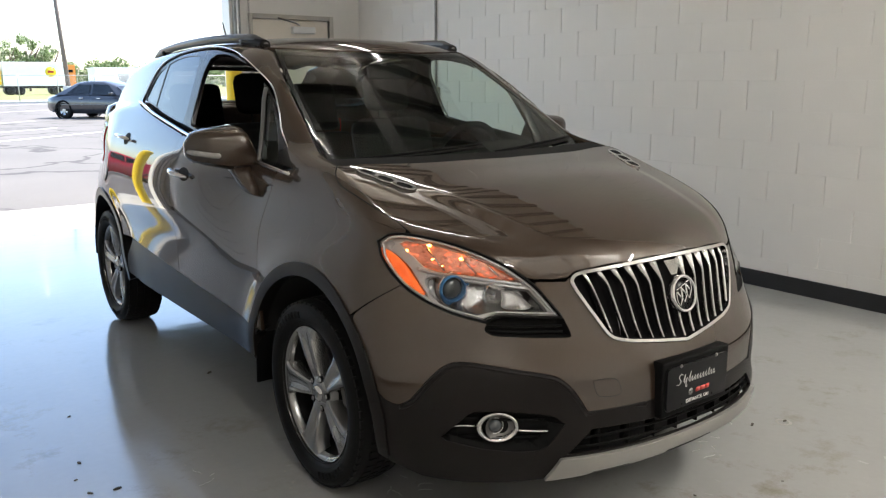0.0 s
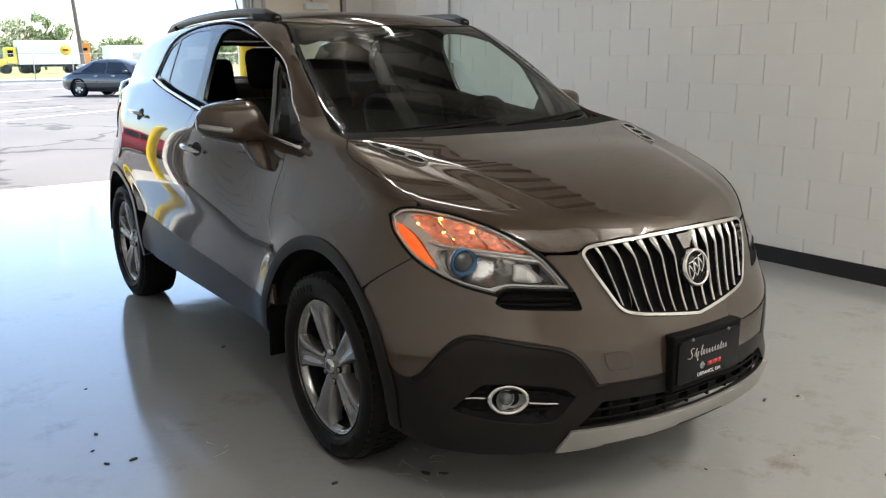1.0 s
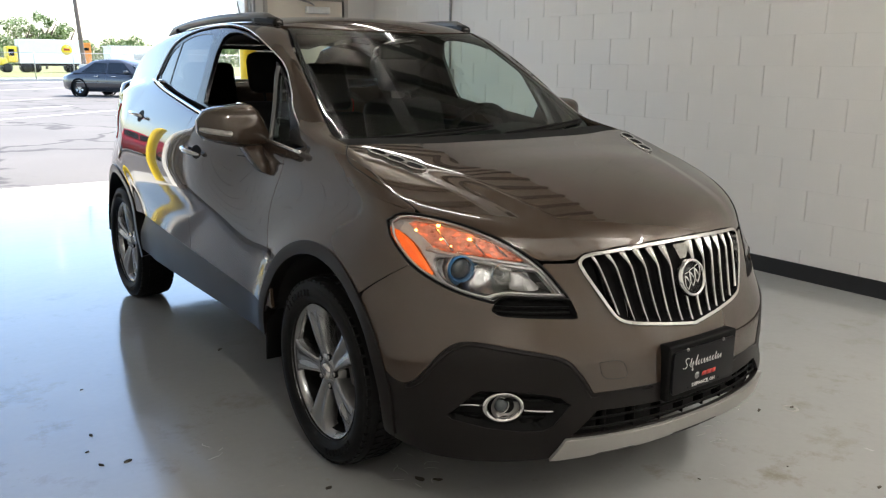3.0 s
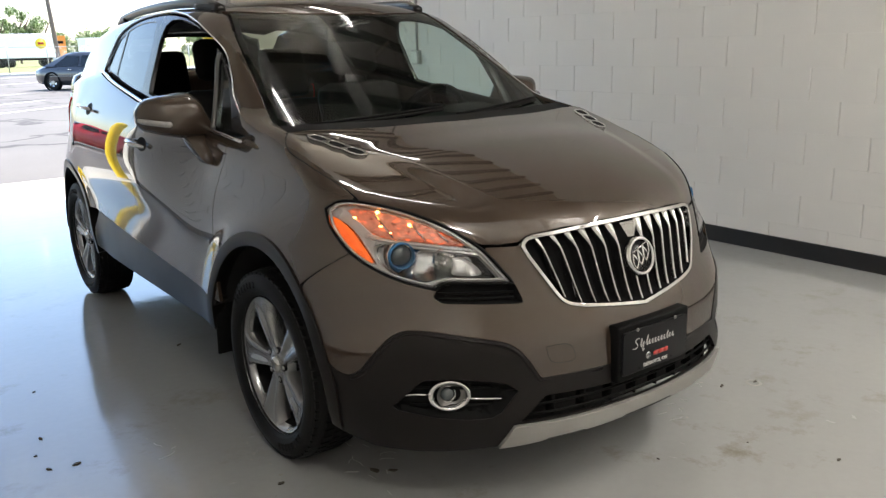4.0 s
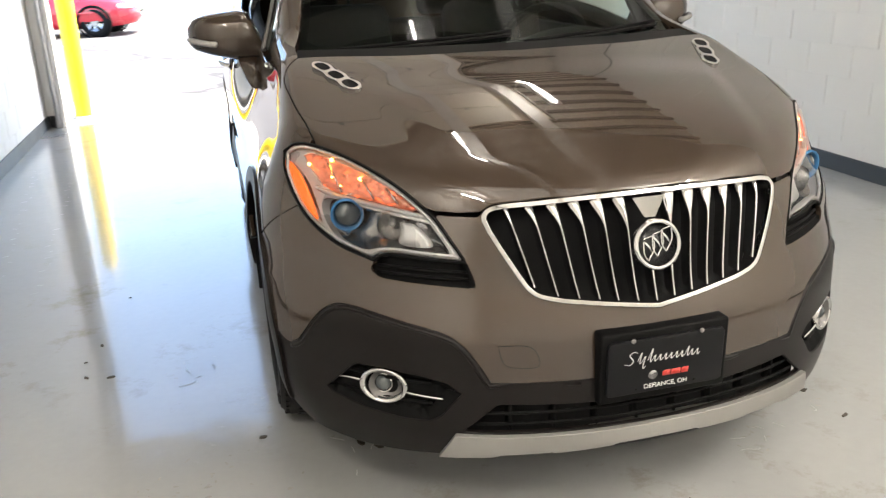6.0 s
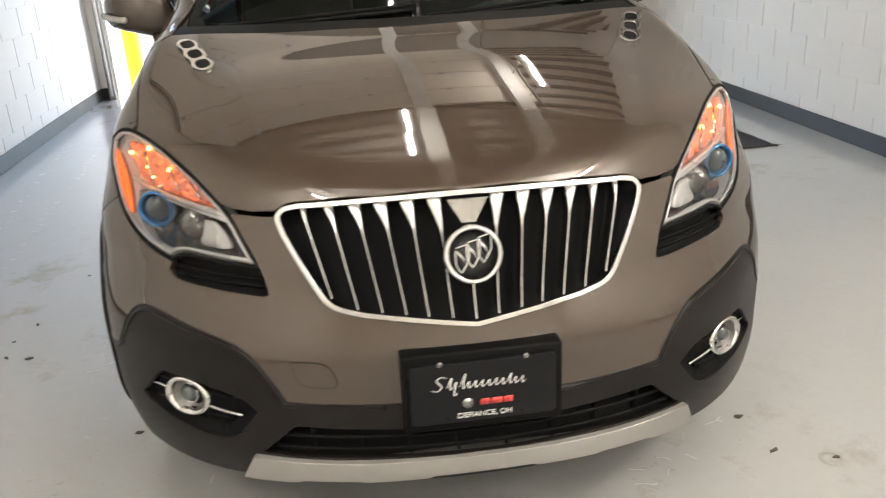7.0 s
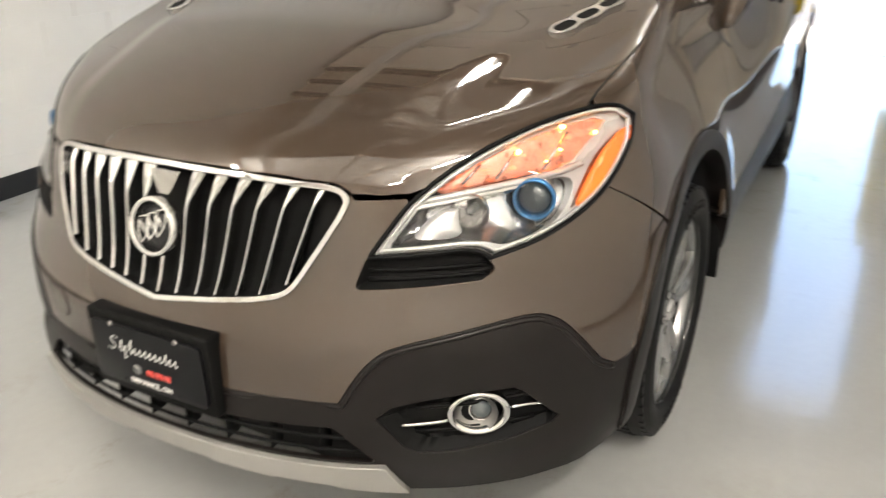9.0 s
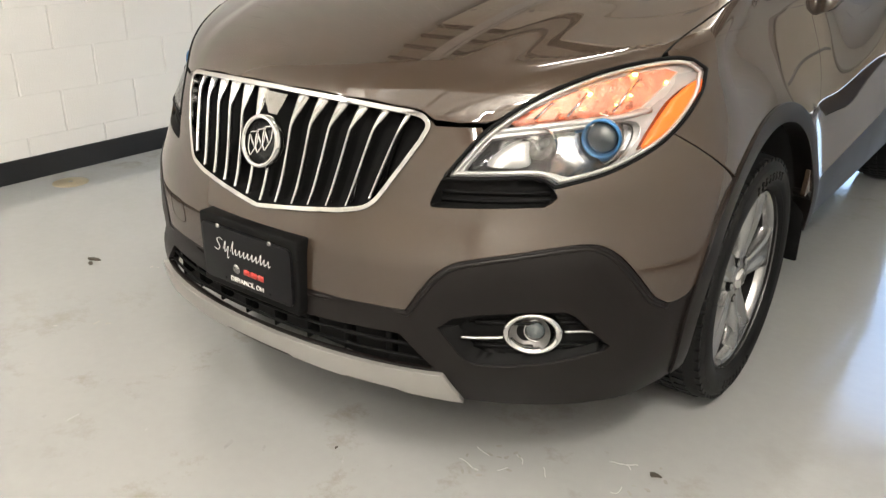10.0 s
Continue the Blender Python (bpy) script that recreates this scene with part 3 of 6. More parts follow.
structure("apron", boxed(-60, 60, Y1 + 0.06, 7.75, -0.3, -0.004), CONCRETE, "pale sunlit concrete apron before the doorway", "pavement")
structure("ground_around", boxed(-400, 600, -300, Y1 + 0.06, -0.5, -0.21), ASPHALT, "asphalt under and around the building", "ground")
structure("verge", boxed(-300, 500, 60.5, 880, -0.02, 0.05), GRASS, "dry summer grass beyond the car park", "grass")
structure("kerb", boxed(-120, 160, 60.2, 60.5, -0.02, 0.10), CURB, "pale concrete kerb at the edge of the grass", "kerb")
structure("path", boxed(-120, 160, 63.5, 67.0, 0.05, 0.058), CURB, "pale gravel strip along the fence", "path")
structure("roof", boxed(X0 - 0.4, X1 + 14, Y0 - 0.6, Y1 + 0.35, TOP + 0.1, TOP + 0.5), WHITE, "flat pale roof of the building", "roof")
structure("wall_outer", boxed(X1 + 0.21, X1 + 14, Y1 - 0.05, Y1 + 0.2, 0, TOP + 0.1), WHITE, "plain pale outer wall beside the bay", "wall")
structure("wall_outer", boxed(X0 - 0.4, X0 - 0.21, Y0 - 0.3, Y1 + 0.2, 0, TOP + 0.1), WHITE, "plain pale outer wall beside the bay", "wall")

# parking lines
d, w = Vector((0.775, 0.632, 0)), 0.06
side_v = Vector((-0.632, 0.775, 0))
for ax, ay, n0, n1 in ((1.11, 20.3, -8, 4.0), (1.72, 24.4, -9, 2.3), (1.3, 29.4, -8, 3.4), (-3.0, 17.0, -6, 3), (5.33, 42.9, -6, 7.2), (6.2, 54.6, -9, 5), (11.0, 44.0, 0, 8)):
    a, b = Vector((ax, ay, 0)) + d * n0, Vector((ax, ay, 0)) + d * n1
    q = [a - side_v * w, b - side_v * w, b + side_v * w, a + side_v * w]
    structure("parking_line", slab([(p.x, p.y) for p in q], -0.019, -0.014), LINE, "worn white painted parking line", "line")

bo = thing("bollard", "bright yellow steel bollard beside the doorway", "bollard", (OPEN0 + 0.12, Y1 + 0.46, -0.004))
part("post", turned([(0.0005, 1.68), (0.045, 1.665), (0.075, 1.62), (0.083, 1.56), (0.083, 0.0)], 32, "z"), YELLOW, bo)
part("foot_ring", turned([(0.084, 0.03), (0.105, 0.025), (0.11, 0.0)], 32, "z"), CONCRETE, bo)
guard = thing("jamb_guard", "bright yellow steel guard tube on brackets at the door jamb", "guard", (OPEN1 - 0.07, Y1 - 0.16, 0))
part("guard_tube", turned([(0.0005, 1.68), (0.045, 1.665), (0.075, 1.62), (0.083, 1.56), (0.083, 0.42), (0.0005, 0.40)], 32, "z"), YELLOW, guard)
for z in (0.55, 1.40):
    part("guard_bracket", boxed(0.055, 0.12, -0.02, 0.158, z, z + 0.05, bevel=0.004), YELLOW, guard, smooth=False)


def tree(x, y, height, spread, seed, low=0.25):
    r = random.Random(seed)
    t = thing("tree", "leafy green deciduous tree beyond the car park", "tree", (x, y, 0.05), group="trees beyond the car park")
    bm = bmesh.new()
    limbs = [[(0, 0, 0), (0.1, 0, height * 0.25), (0.0, 0.1, height * 0.5)]]
    for k in range(6):
        a = r.uniform(0, 6.28)
        limbs.append([(0, 0, height * r.uniform(0.2, 0.45)), (spread * 0.3 * math.cos(a), spread * 0.3 * math.sin(a), height * 0.6), (spread * 0.55 * math.cos(a), spread * 0.55 * math.sin(a), height * r.uniform(0.65, 0.85))])
    for q in limbs:
        bm.from_mesh(tube(q, [height * 0.022, height * 0.014, height * 0.005], 6))
    part("trunk", bm, BARK, t)
    verts, faces = [], []
    lumps = [(r.gauss(0, spread * 0.42), r.gauss(0, spread * 0.3), height * r.uniform(low + 0.12, 0.92), r.uniform(0.13, 0.26) * spread) for _ in range(26)]
    for cx, cy, cz, cr in lumps:
        cx *= max(0.35, 1 - abs(cz / height - 0.55) * 1.1)
        for _ in range(130):
            v = Vector((r.gauss(0, 1), r.gauss(0, 1), r.gauss(0, 0.8))).normalized() * cr * r.uniform(0.55, 1.08)
            p = Vector((cx, cy, cz)) + v
            e1 = Vector((r.uniform(-1, 1), r.uniform(-1, 1), r.uniform(-1, 1))).normalized()
            e2 = e1.cross(Vector((r.uniform(-1, 1), r.uniform(-1, 1), 1))).normalized()
            sz = spread * r.uniform(0.022, 0.045)
            i = len(verts)
            verts += [p - e1 * sz, p + e2 * sz * 0.6, p + e1 * sz, p - e2 * sz * 0.6]
            faces.append((i, i + 1, i + 2, i + 3))
    part("crown", mesh_of("crown", verts, faces), LEAF, t)
    return t


for i, (x, y, h, s) in enumerate(((18.4, 130, 7.6, 3.6), (21.8, 133, 8.6, 3.8), (25.0, 135, 7.2, 3.2), (15.0, 138, 6.2, 3.4), (9.5, 140, 7.0, 4.5), (1.0, 138, 8.0, 5.0), (31.5, 150, 5.2, 3.0), (28.5, 152, 4.0, 3.0), (13.5, 118, 2.6, 2.4))):
    tree(x, y, h, s, i + 3)
for i in range(9):
    tree(20 + i * 9.5, 205 + (i % 3) * 9, 5.2 + (i * 37 % 5) * 0.5, 9.0, 40 + i, 0.0)

# chain-link fence
fence = thing("fence", "grey chain-link fence with steel posts along the car park", "fence", (0, 62.5, 0.05))
for i in range(26):
    part("post", tube([(-20 + i * 2.6, 0, 0), (-20 + i * 2.6, 0, 1.9)], 0.035, 6), GALV, fence)
for z in (0.1, 1.85):
    part("rail", tube([(-20, 0, z), (45, 0, z)], 0.022, 6), GALV, fence)
wires = bmesh.new()
for i in range(420):
    x = -20 + i * 0.155
    for sx in (-1, 1):
        wires.from_mesh(tube([(x, 0.01 * sx, 0.1), (x + sx * 0.9, 0.01 * sx, 1.85)], 0.003, 3))
tagged(part("mesh", wires, GALV, fence), kind="stuff")

pole = thing("utility_pole", "tall brown utility pole on a round concrete foot", "pole", (12.35, 64.2, 0.05))
part("shaft", tube([(0, 0, 0), (-0.35, 0, 6), (-0.65, 0, 11.5)], [0.17, 0.15, 0.12], 10), WOOD, pole)
part("foot", turned([(0.0005, 1.05), (0.42, 1.05), (0.46, 1.0), (0.46, 0)], 24, "z"), CURB, pole)
part("crossarm", tube([(-1.4, 0, 9.6), (0.4, 0, 9.7)], 0.05, 6), WOOD, pole)
mast = thing("radio_mast", "slim steel lattice mast far off", "mast", (24.0, 150, 0))
for dx, dy in ((-0.35, 0), (0.35, 0), (0, 0.6)):
    part("leg", tube([(dx, dy, 0), (dx * 0.5, dy * 0.5, 36)], 0.05, 5), GALV, mast)
for i in range(30):
    part("brace", tube([(-0.35 + 0.006 * i, 0, i * 1.2), (0.35 - 0.006 * i, 0, i * 1.2 + 1.2)], 0.03, 4), GALV, mast)

shed = thing("equipment_shed", "small white metal equipment shed behind the fence", "shed", (17.6, 70.5, 0.05))
part("wall", boxed(-1.75, 1.75, 0, 2.6, 0, 2.45, bevel=0.02), WHITE_P, shed, smooth=False)
part("roof", boxed(-1.85, 1.85, -0.1, 2.7, 2.45, 2.56, bevel=0.02), WHITE_P, shed, smooth=False)
part("door", boxed(0.1, 0.95, -0.05, 0.01, 0.1, 2.0, bevel=0.01), CURB, shed, smooth=False)
part("rack", boxed(0.5, 1.4, -0.7, -0.5, 0, 1.5, bevel=0.02), STEEL, shed, smooth=False)

truck = thing("box_truck", "white box trailer behind a yellow cab beyond the fence", "truck", (12.7, 96, 0.05))
part("box", boxed(0, 6.15, 0, 2.5, 0.95, 3.5, bevel=0.04), WHITE_P, truck, smooth=False)
part("round_mark", turned([(0.0005, -0.03), (0.55, -0.025), (0.55, 0.0)], 28, "y"), YELLOW, truck, "round orange mark").location = (4.75, 0, 2.45)
part("mark_bar", boxed(4.45, 5.05, -0.05, -0.031, 2.35, 2.6, bevel=0.01), RED_MARK, truck)
part("chassis", boxed(0.1, 6.0, 0.3, 2.2, 0.7, 0.95), BLACK, truck, smooth=False)
for x in (0.7, 1.6, 5.2):
    part("wheel", turned([(0.0005, 0.0), (0.3, 0.0), (0.48, 0.05), (0.48, 2.45), (0.0005, 2.5)], 24, "y"), RUBBER, truck).location = (x, 0, 0.48)
cab_bm = bmesh.new()
box(cab_bm, -1.15, -0.12, 0.1, 2.4, 1.05, 2.75, bevel=0.12)
box(cab_bm, -1.9, -1.1, 0.25, 2.25, 0.75, 1.55, bevel=0.12)
cab = part("cab", cab_bm, YELLOW, truck, "yellow cab")
part("cab_window", boxed(-1.0, -0.45, 0.08, 0.11, 1.75, 2.45, bevel=0.01), BLACK, cab)
part("cab_wheel", turned([(0.0005, 0.05), (0.3, 0.05), (0.48, 0.1), (0.48, 2.4), (0.0005, 2.45)], 24, "y"), RUBBER, cab).location = (-1.2, 0, 0.48)
crate = thing("orange_container", "small orange container standing beyond the fence", "container", (18.95, 96.2, 0.05))
part("shell", boxed(0, 1.1, 0, 2.2, 0.9, 3.25, bevel=0.03), ORANGE, crate, smooth=False)
part("skid", boxed(0.05, 1.05, 0.1, 2.1, 0, 0.9), BLACK, crate, smooth=False)
part("dark_mark", boxed(0.25, 0.85, -0.02, 0.0, 2.4, 2.7, bevel=0.005), BLACK, crate)


def parked_car(name, label, x, y, turn, paint, length=5.0, height=1.47):
    """A four-door saloon: lofted body, glasshouse, wheels, lamps, handles."""
    c = thing(name, label, "car", (x, y, -0.02), turn)
    L = length / 2
    st = [(-L, 0.55, 0.42, 0.70), (-L + 0.12, 0.78, 0.30, 0.84), (-L + 0.5, 0.88, 0.22, 0.93), (-L + 1.3, 0.92, 0.20, 0.98), (0.0, 0.93, 0.20, 0.97), (L - 1.3, 0.92, 0.20, 0.93), (L - 0.6, 0.89, 0.22, 0.85), (L - 0.15, 0.80, 0.28, 0.74), (L, 0.60, 0.40, 0.62)]
    verts, faces = [], []
    for px, hw, z0, z1 in st:
        for u, v in ((-0.90, 0), (-1.0, 0.25), (-1.0, 0.62), (-0.95, 0.88), (-0.80, 1.0), (0, 1.03), (0.80, 1.0), (0.95, 0.88), (1.0, 0.62), (1.0, 0.25), (0.90, 0)):
            verts.append((px, u * hw, z0 + v * (z1 - z0)))
    n = 11
    for i in range(len(st) - 1):
        for k in range(n):
            a, b = i * n + k, i * n + (k + 1) % n
            faces.append((a, b, b + n, a + n))
    faces += [tuple(range(n)), tuple(range((len(st) - 1) * n, len(st) * n))[::-1]]
    bm = bmesh.new()
    bm.from_mesh(mesh_of("b", verts, faces))
    bmesh.ops.recalc_face_normals(bm, faces=bm.faces)
    body = part("body", bm, paint, c)
    cab = [(-L + 0.55, 0.70, 0.93, 0.94), (-L + 1.45, 0.62, 0.93, height - 0.06), (-L + 1.9, 0.60, 0.93, height), (0.15, 0.60, 0.93, height), (L - 1.75, 0.64, 0.92, height - 0.16), (L - 1.15, 0.74, 0.90, 0.92)]
    verts, faces = [], []
    for px, hw, z0, z1 in cab:
        for u, z in ((-0.84, z0), (-hw, z0 + (z1 - z0) * 0.88), (-hw * 0.85, z1), (hw * 0.85, z1), (hw, z0 + (z1 - z0) * 0.88), (0.84, z0)):
            verts.append((px, u, z))
    for i in range(len(cab) - 1):
        for k in range(5):
            faces.append((i * 6 + k, i * 6 + k + 1, i * 6 + k + 7, i * 6 + k + 6))
    bm = bmesh.new()
    bm.from_mesh(mesh_of("g", verts, faces))
    bmesh.ops.recalc_face_normals(bm, faces=bm.faces)
    part("glasshouse", bm, paint, c)
    for s in (-1, 1):
        for x0, x1, x2, x3 in ((-L + 1.05, -L + 1.62, -0.30, -0.30), (-0.20, -0.20, L - 2.0, L - 1.55)):
            o = [(x0, 0.95), (x3, 0.95), (x2, height - 0.14), (x1, height - 0.12)]
            bm = bmesh.new()
            f = bm.faces.new([bm.verts.new((px, s * (0.845 - (z - 0.93) / (height - 0.93) * 0.235), z)) for px, z in o])
            bmesh.ops.solidify(bm, geom=[f], thickness=0.012 * s)
            part("side_window", bm, GLASS_DARK, c, "dark side glass", smooth=False)
            part("door_handle", boxed(x3 - 0.42 if x3 < 0 else x3 - 0.85, x3 - 0.22 if x3 < 0 else x3 - 0.65, s * 0.945 - 0.012, s * 0.945 + 0.012, 0.80, 0.825, bevel=0.004), CHROME, c)
        part("headlight", boxed(L - 0.42, L - 0.06, s * 0.70 - 0.14, s * 0.70 + 0.14, 0.62, 0.74, bevel=0.04), BEZEL0, c, "clear headlight")
        part("side_mirror", boxed(L - 1.75, L - 1.60, s * 1.0 - 0.08, s * 1.0 + 0.08, 0.93, 1.05, bevel=0.03), paint, c)
        part("side_moulding", boxed(-L + 0.9, L - 0.9, s * 0.935 - 0.012, s * 0.935 + 0.012, 0.52, 0.57, bevel=0.004), paint, c)
        for px in (-L + 0.98, L - 0.95):
            wh = part("wheel", turned([(0.20, s * 0.10), (0.29, s * 0.11), (0.325, s * 0.08), (0.33, -s * 0.08), (0.20, -s * 0.10)], 32, "y"), RUBBER, c)
            part("hubcap", turned([(0.0005, s * 0.09), (0.06, s * 0.10), (0.20, s * 0.075), (0.215, s * 0.10), (0.22, 0)], 28, "y"), ALLOY, wh, "bright alloy wheel")
            for k in range(6):
                wq = radians(60 * k)
                sp = boxed(0.06, 0.19, -0.012, 0.012, -0.02, 0.02)
                bmesh.ops.transform(sp, matrix=Matrix.Translation((0, s * 0.085, 0)) @ pose(0, 0, 0, 0, math.degrees(wq), 0), verts=sp.verts)
                part("spoke_gap", sp, BLACK, wh)
            wh.matrix_local = pose(px, s * 0.80, 0.33)
            ar = part("wheel_arch", turned([(0.33, s * 0.945), (0.385, s * 0.948), (0.39, s * 0.80)], 32, "y"), BLACK, c)
            ar.matrix_local = pose(px, 0, 0.34)
    o = [(-0.80, 0.93), (0.80, 0.93), (0.62, height - 0.20), (-0.62, height - 0.20)]
    bm = bmesh.new()
    f = bm.faces.new([bm.verts.new((L - 1.13 - (z - 0.93) * 1.55, yy, z + 0.012)) for yy, z in o])
    bmesh.ops.solidify(bm, geom=[f], thickness=-0.012)
    part("windshield", bm, GLASS_DARK, c, "dark windshield", smooth=False)
    part("front_grille", boxed(L - 0.10, L + 0.005, -0.42, 0.42, 0.42, 0.62, bevel=0.03), CHROME, c)
    part("front_plate", boxed(L - 0.01, L + 0.02, -0.16, 0.16, 0.36, 0.46, bevel=0.004), WHITE_P, c)
    return c


GLASS_DARK = mat("dark_car_glass", (0.02, 0.025, 0.03), rough=0.06, vary=0.1, coat=1.0)
BEZEL0 = mat("pale_headlight", (0.65, 0.65, 0.64), rough=0.15, vary=0.1, coat=1.0)
parked_car("sedan", "dark grey four-door sedan on the car park", 6.95, 32.4, -52, mat("dark_grey_car_paint", (0.040, 0.040, 0.044), rough=0.3, metal=0.4, vary=0.05, coat=1.0))
parked_car("red_car", "bright red four-door car on the car park", -4.9, 19.6, -8, mat("red_car_paint", (0.52, 0.02, 0.035), rough=0.25, vary=0.04, coat=1.0))

# ---- the car: nose towards -y, front axle at y = 0, rear axle at y = 2.555 ----
def shape(xs, ys, blur=0.02):
    """A smooth function through a few stations."""
    xs, ys = np.array(xs, float), np.array(ys, float)
    d = np.diff(ys) / np.diff(xs)
    m = np.concatenate([[d[0]], (d[:-1] + d[1:]) / 2, [d[-1]]])
    t = np.linspace(xs[0] - 0.3, xs[-1] + 0.3, 1600)
    i = np.clip(np.searchsorted(xs, t) - 1, 0, len(d) - 1)
    h = xs[i + 1] - xs[i]
    u = (t - xs[i]) / h
    v = (1 + 2 * u) * (1 - u) ** 2 * ys[i] + u * (1 - u) ** 2 * h * m[i] + u * u * (3 - 2 * u) * ys[i + 1] + u * u * (u - 1) * h * m[i + 1]
    v = np.where(t < xs[0], ys[0] + m[0] * (t - xs[0]), np.where(t > xs[-1], ys[-1] + m[-1] * (t - xs[-1]), v))
    w = max(1, int(blur / (t[1] - t[0])))
    k = np.exp(-0.5 * (np.arange(-3 * w, 3 * w + 1) / w) ** 2)
    v = np.convolve(np.pad(v, 3 * w, mode="edge"), k / k.sum(), "valid")
    return lambda q: np.interp(q, t, v)


def smax(a, b, k):
    h = np.clip(0.5 + 0.5 * (a - b) / k, 0, 1)
    return b + (a - b) * h + k * h * (1 - h)


def step01(a):
    a = np.clip(a, 0, 1)
    return a * a * (3 - 2 * a)


NOSE = shape([0.15, 0.20, 0.26, 0.33, 0.42, 0.50, 0.57, 0.62, 0.67, 0.74, 0.85, 0.93, 1.02], [-0.88, -0.91, -0.935, -0.953, -0.948, -0.942, -0.936, -0.916, -0.892, -0.870, -0.842, -0.805, -0.74], 0.012)
SIDE = shape([0.20, 0.30, 0.40, 0.50, 0.60, 0.70, 0.80, 0.90, 1.00, 1.10, 1.20], [0.80, 0.850, 0.868, 0.876, 0.870, 0.866, 0.855, 0.830, 0.790, 0.760, 0.735], 0.025)
SHOULDER = shape([0.5, 0.6, 0.7, 0.8, 0.9, 1.0, 1.1, 1.2, 1.3, 1.4], [0, 0, 0.002, 0.025, 0.052, 0.080, 0.088, 0.062, 0.03, 0.0], 0.03)
PLAN = shape([-0.9, -0.45, 0.0, 0.5, 2.4, 2.8, 3.1, 3.4], [0.03, 0.010, 0.004, 0.0, 0.0, 0.025, 0.085, 0.20], 0.05)
HOOD = shape([-1.0, -0.86, -0.76, -0.62, -0.42, -0.22, 0.0, 0.15, 0.4, 1.2, 2.2, 3.4], [0.76, 0.862, 0.925, 0.990, 1.055, 1.102, 1.143, 1.165, 1.175, 1.20, 1.30, 1.22], 0.03)
FALL = shape([-1.0, -0.6, -0.4, -0.2, 0.0, 0.2, 3.4], [0.06, 0.085, 0.078, 0.055, 0.025, 0.01, 0.01], 0.05)
ROOF = shape([0.5, 0.8, 1.0, 1.3, 1.8, 2.3, 2.8, 3.2], [1.51, 1.585, 1.620, 1.640, 1.640, 1.613, 1.553, 1.48], 0.06)


def nose_y(a, z):
    return NOSE(z) + 0.305 * a ** 2 + 0.44 * a ** 4 + 0.11 * step01((z - 0.72) / 0.15) * a ** 2


def body_gap(x, y, z):
    """Below 0 inside the lower body: nose, sides and hood blended together."""
    a = np.abs(x)
    front = (nose_y(a, z) - y) / np.sqrt(1 + (0.61 * a + 1.76 * a ** 3) ** 2)
    bulge = 0.0
    for wy in (0.0, 2.555):
        r = np.hypot(y - wy, z - 0.345)
        bulge = bulge + 0.014 * np.exp(-((r - 0.46) / 0.085) ** 2)
    haunch = SHOULDER(z) * step01((y - 0.5) / 0.75) * (1 - step01((y - 2.35) / 0.65)) + 0.032 * step01((y - 2.3) / 0.6) * step01((z - 0.98) / 0.16)
    side = a - SIDE(z) + PLAN(y) - bulge - haunch
    crown = HOOD(y) - FALL(y) * (a / 0.72) ** 2.4
    crest = 0.60 + 0.27 * np.clip(y, -0.8, 0.0)
    crown = crown + 0.008 * step01((crest - a) / 0.085 + 0.5) * step01((-0.14 - y) / 0.22)
    top = (z - crown) * 0.93
    low = smax(front, side, 0.05)
    back = y - 3.30 + 0.25 * np.maximum(z - 0.75, 0)
    return smax(smax(smax(low, top, 0.048), 0.22 - z, 0.03), back, 0.12)


def cabin_gap(x, y, z):
    """Below 0 inside the cabin: windshield, roof and side glass."""
    a = np.abs(x)
    screen = ((z - 1.133) - 0.572 * (y - 0.085 - 0.24 * a ** 2)) * 0.868
    side = (a - (0.797 - 0.385 * (z - 1.13) - np.where(y < 1.35, 0.080, 0.045) * ((y - 1.35) / 1.15) ** 2)) * 0.93
    top = z - (ROOF(y) - 0.040 * (a / 0.55) ** 2.6)
    back = (y - 3.12 + 0.55 * (z - 1.13)) * 0.87
    return smax(smax(smax(smax(screen, top, 0.04), side, 0.055), back, 0.08), 1.06 - z, 0.02)


def gap_all(x, y, z):
    a, b = body_gap(x, y, z), cabin_gap(x, y, z)
    return -smax(-a, -b, 0.05)


def cast(view, uv, gap, away=0.0):
    """Points and normals where lines from the front, the side or above meet the car."""
    uv = np.asarray(uv, float)
    u, v, n = uv[:, 0], uv[:, 1], len(uv)
    start, length = {"front": (-1.25, 2.6), "right": (-1.15, 0.95), "left": (1.15, -0.95), "top": (1.85, -1.3)}[view]

    def at(s):
        w = start + s * length
        return {"front": (u, w, v), "right": (w, u, v), "left": (w, u, v), "top": (u, v, w)}[view]

    lo, hi, found = np.zeros(n), np.ones(n), np.zeros(n, bool)
    last = np.zeros(n)
    for s in np.linspace(0, 1, 110):
        inside = (gap(*at(np.full(n, s))) < 0) & ~found
        hi[inside], lo[inside] = s, last[inside]
        found |= inside
        last[:] = s
    for _ in range(22):
        m = (lo + hi) / 2
        inside = gap(*at(m)) < 0
        hi, lo = np.where(inside, m, hi), np.where(inside, lo, m)
    p = np.stack(at(hi), 1)
    h = 0.004
    nrm = np.stack([gap(p[:, 0] + h * (k == 0), p[:, 1] + h * (k == 1), p[:, 2] + h * (k == 2)) - gap(p[:, 0] - h * (k == 0), p[:, 1] - h * (k == 1), p[:, 2] - h * (k == 2)) for k in range(3)], 1)
    nrm /= np.linalg.norm(nrm, axis=1)[:, None] + 1e-12
    return p + nrm * away, nrm


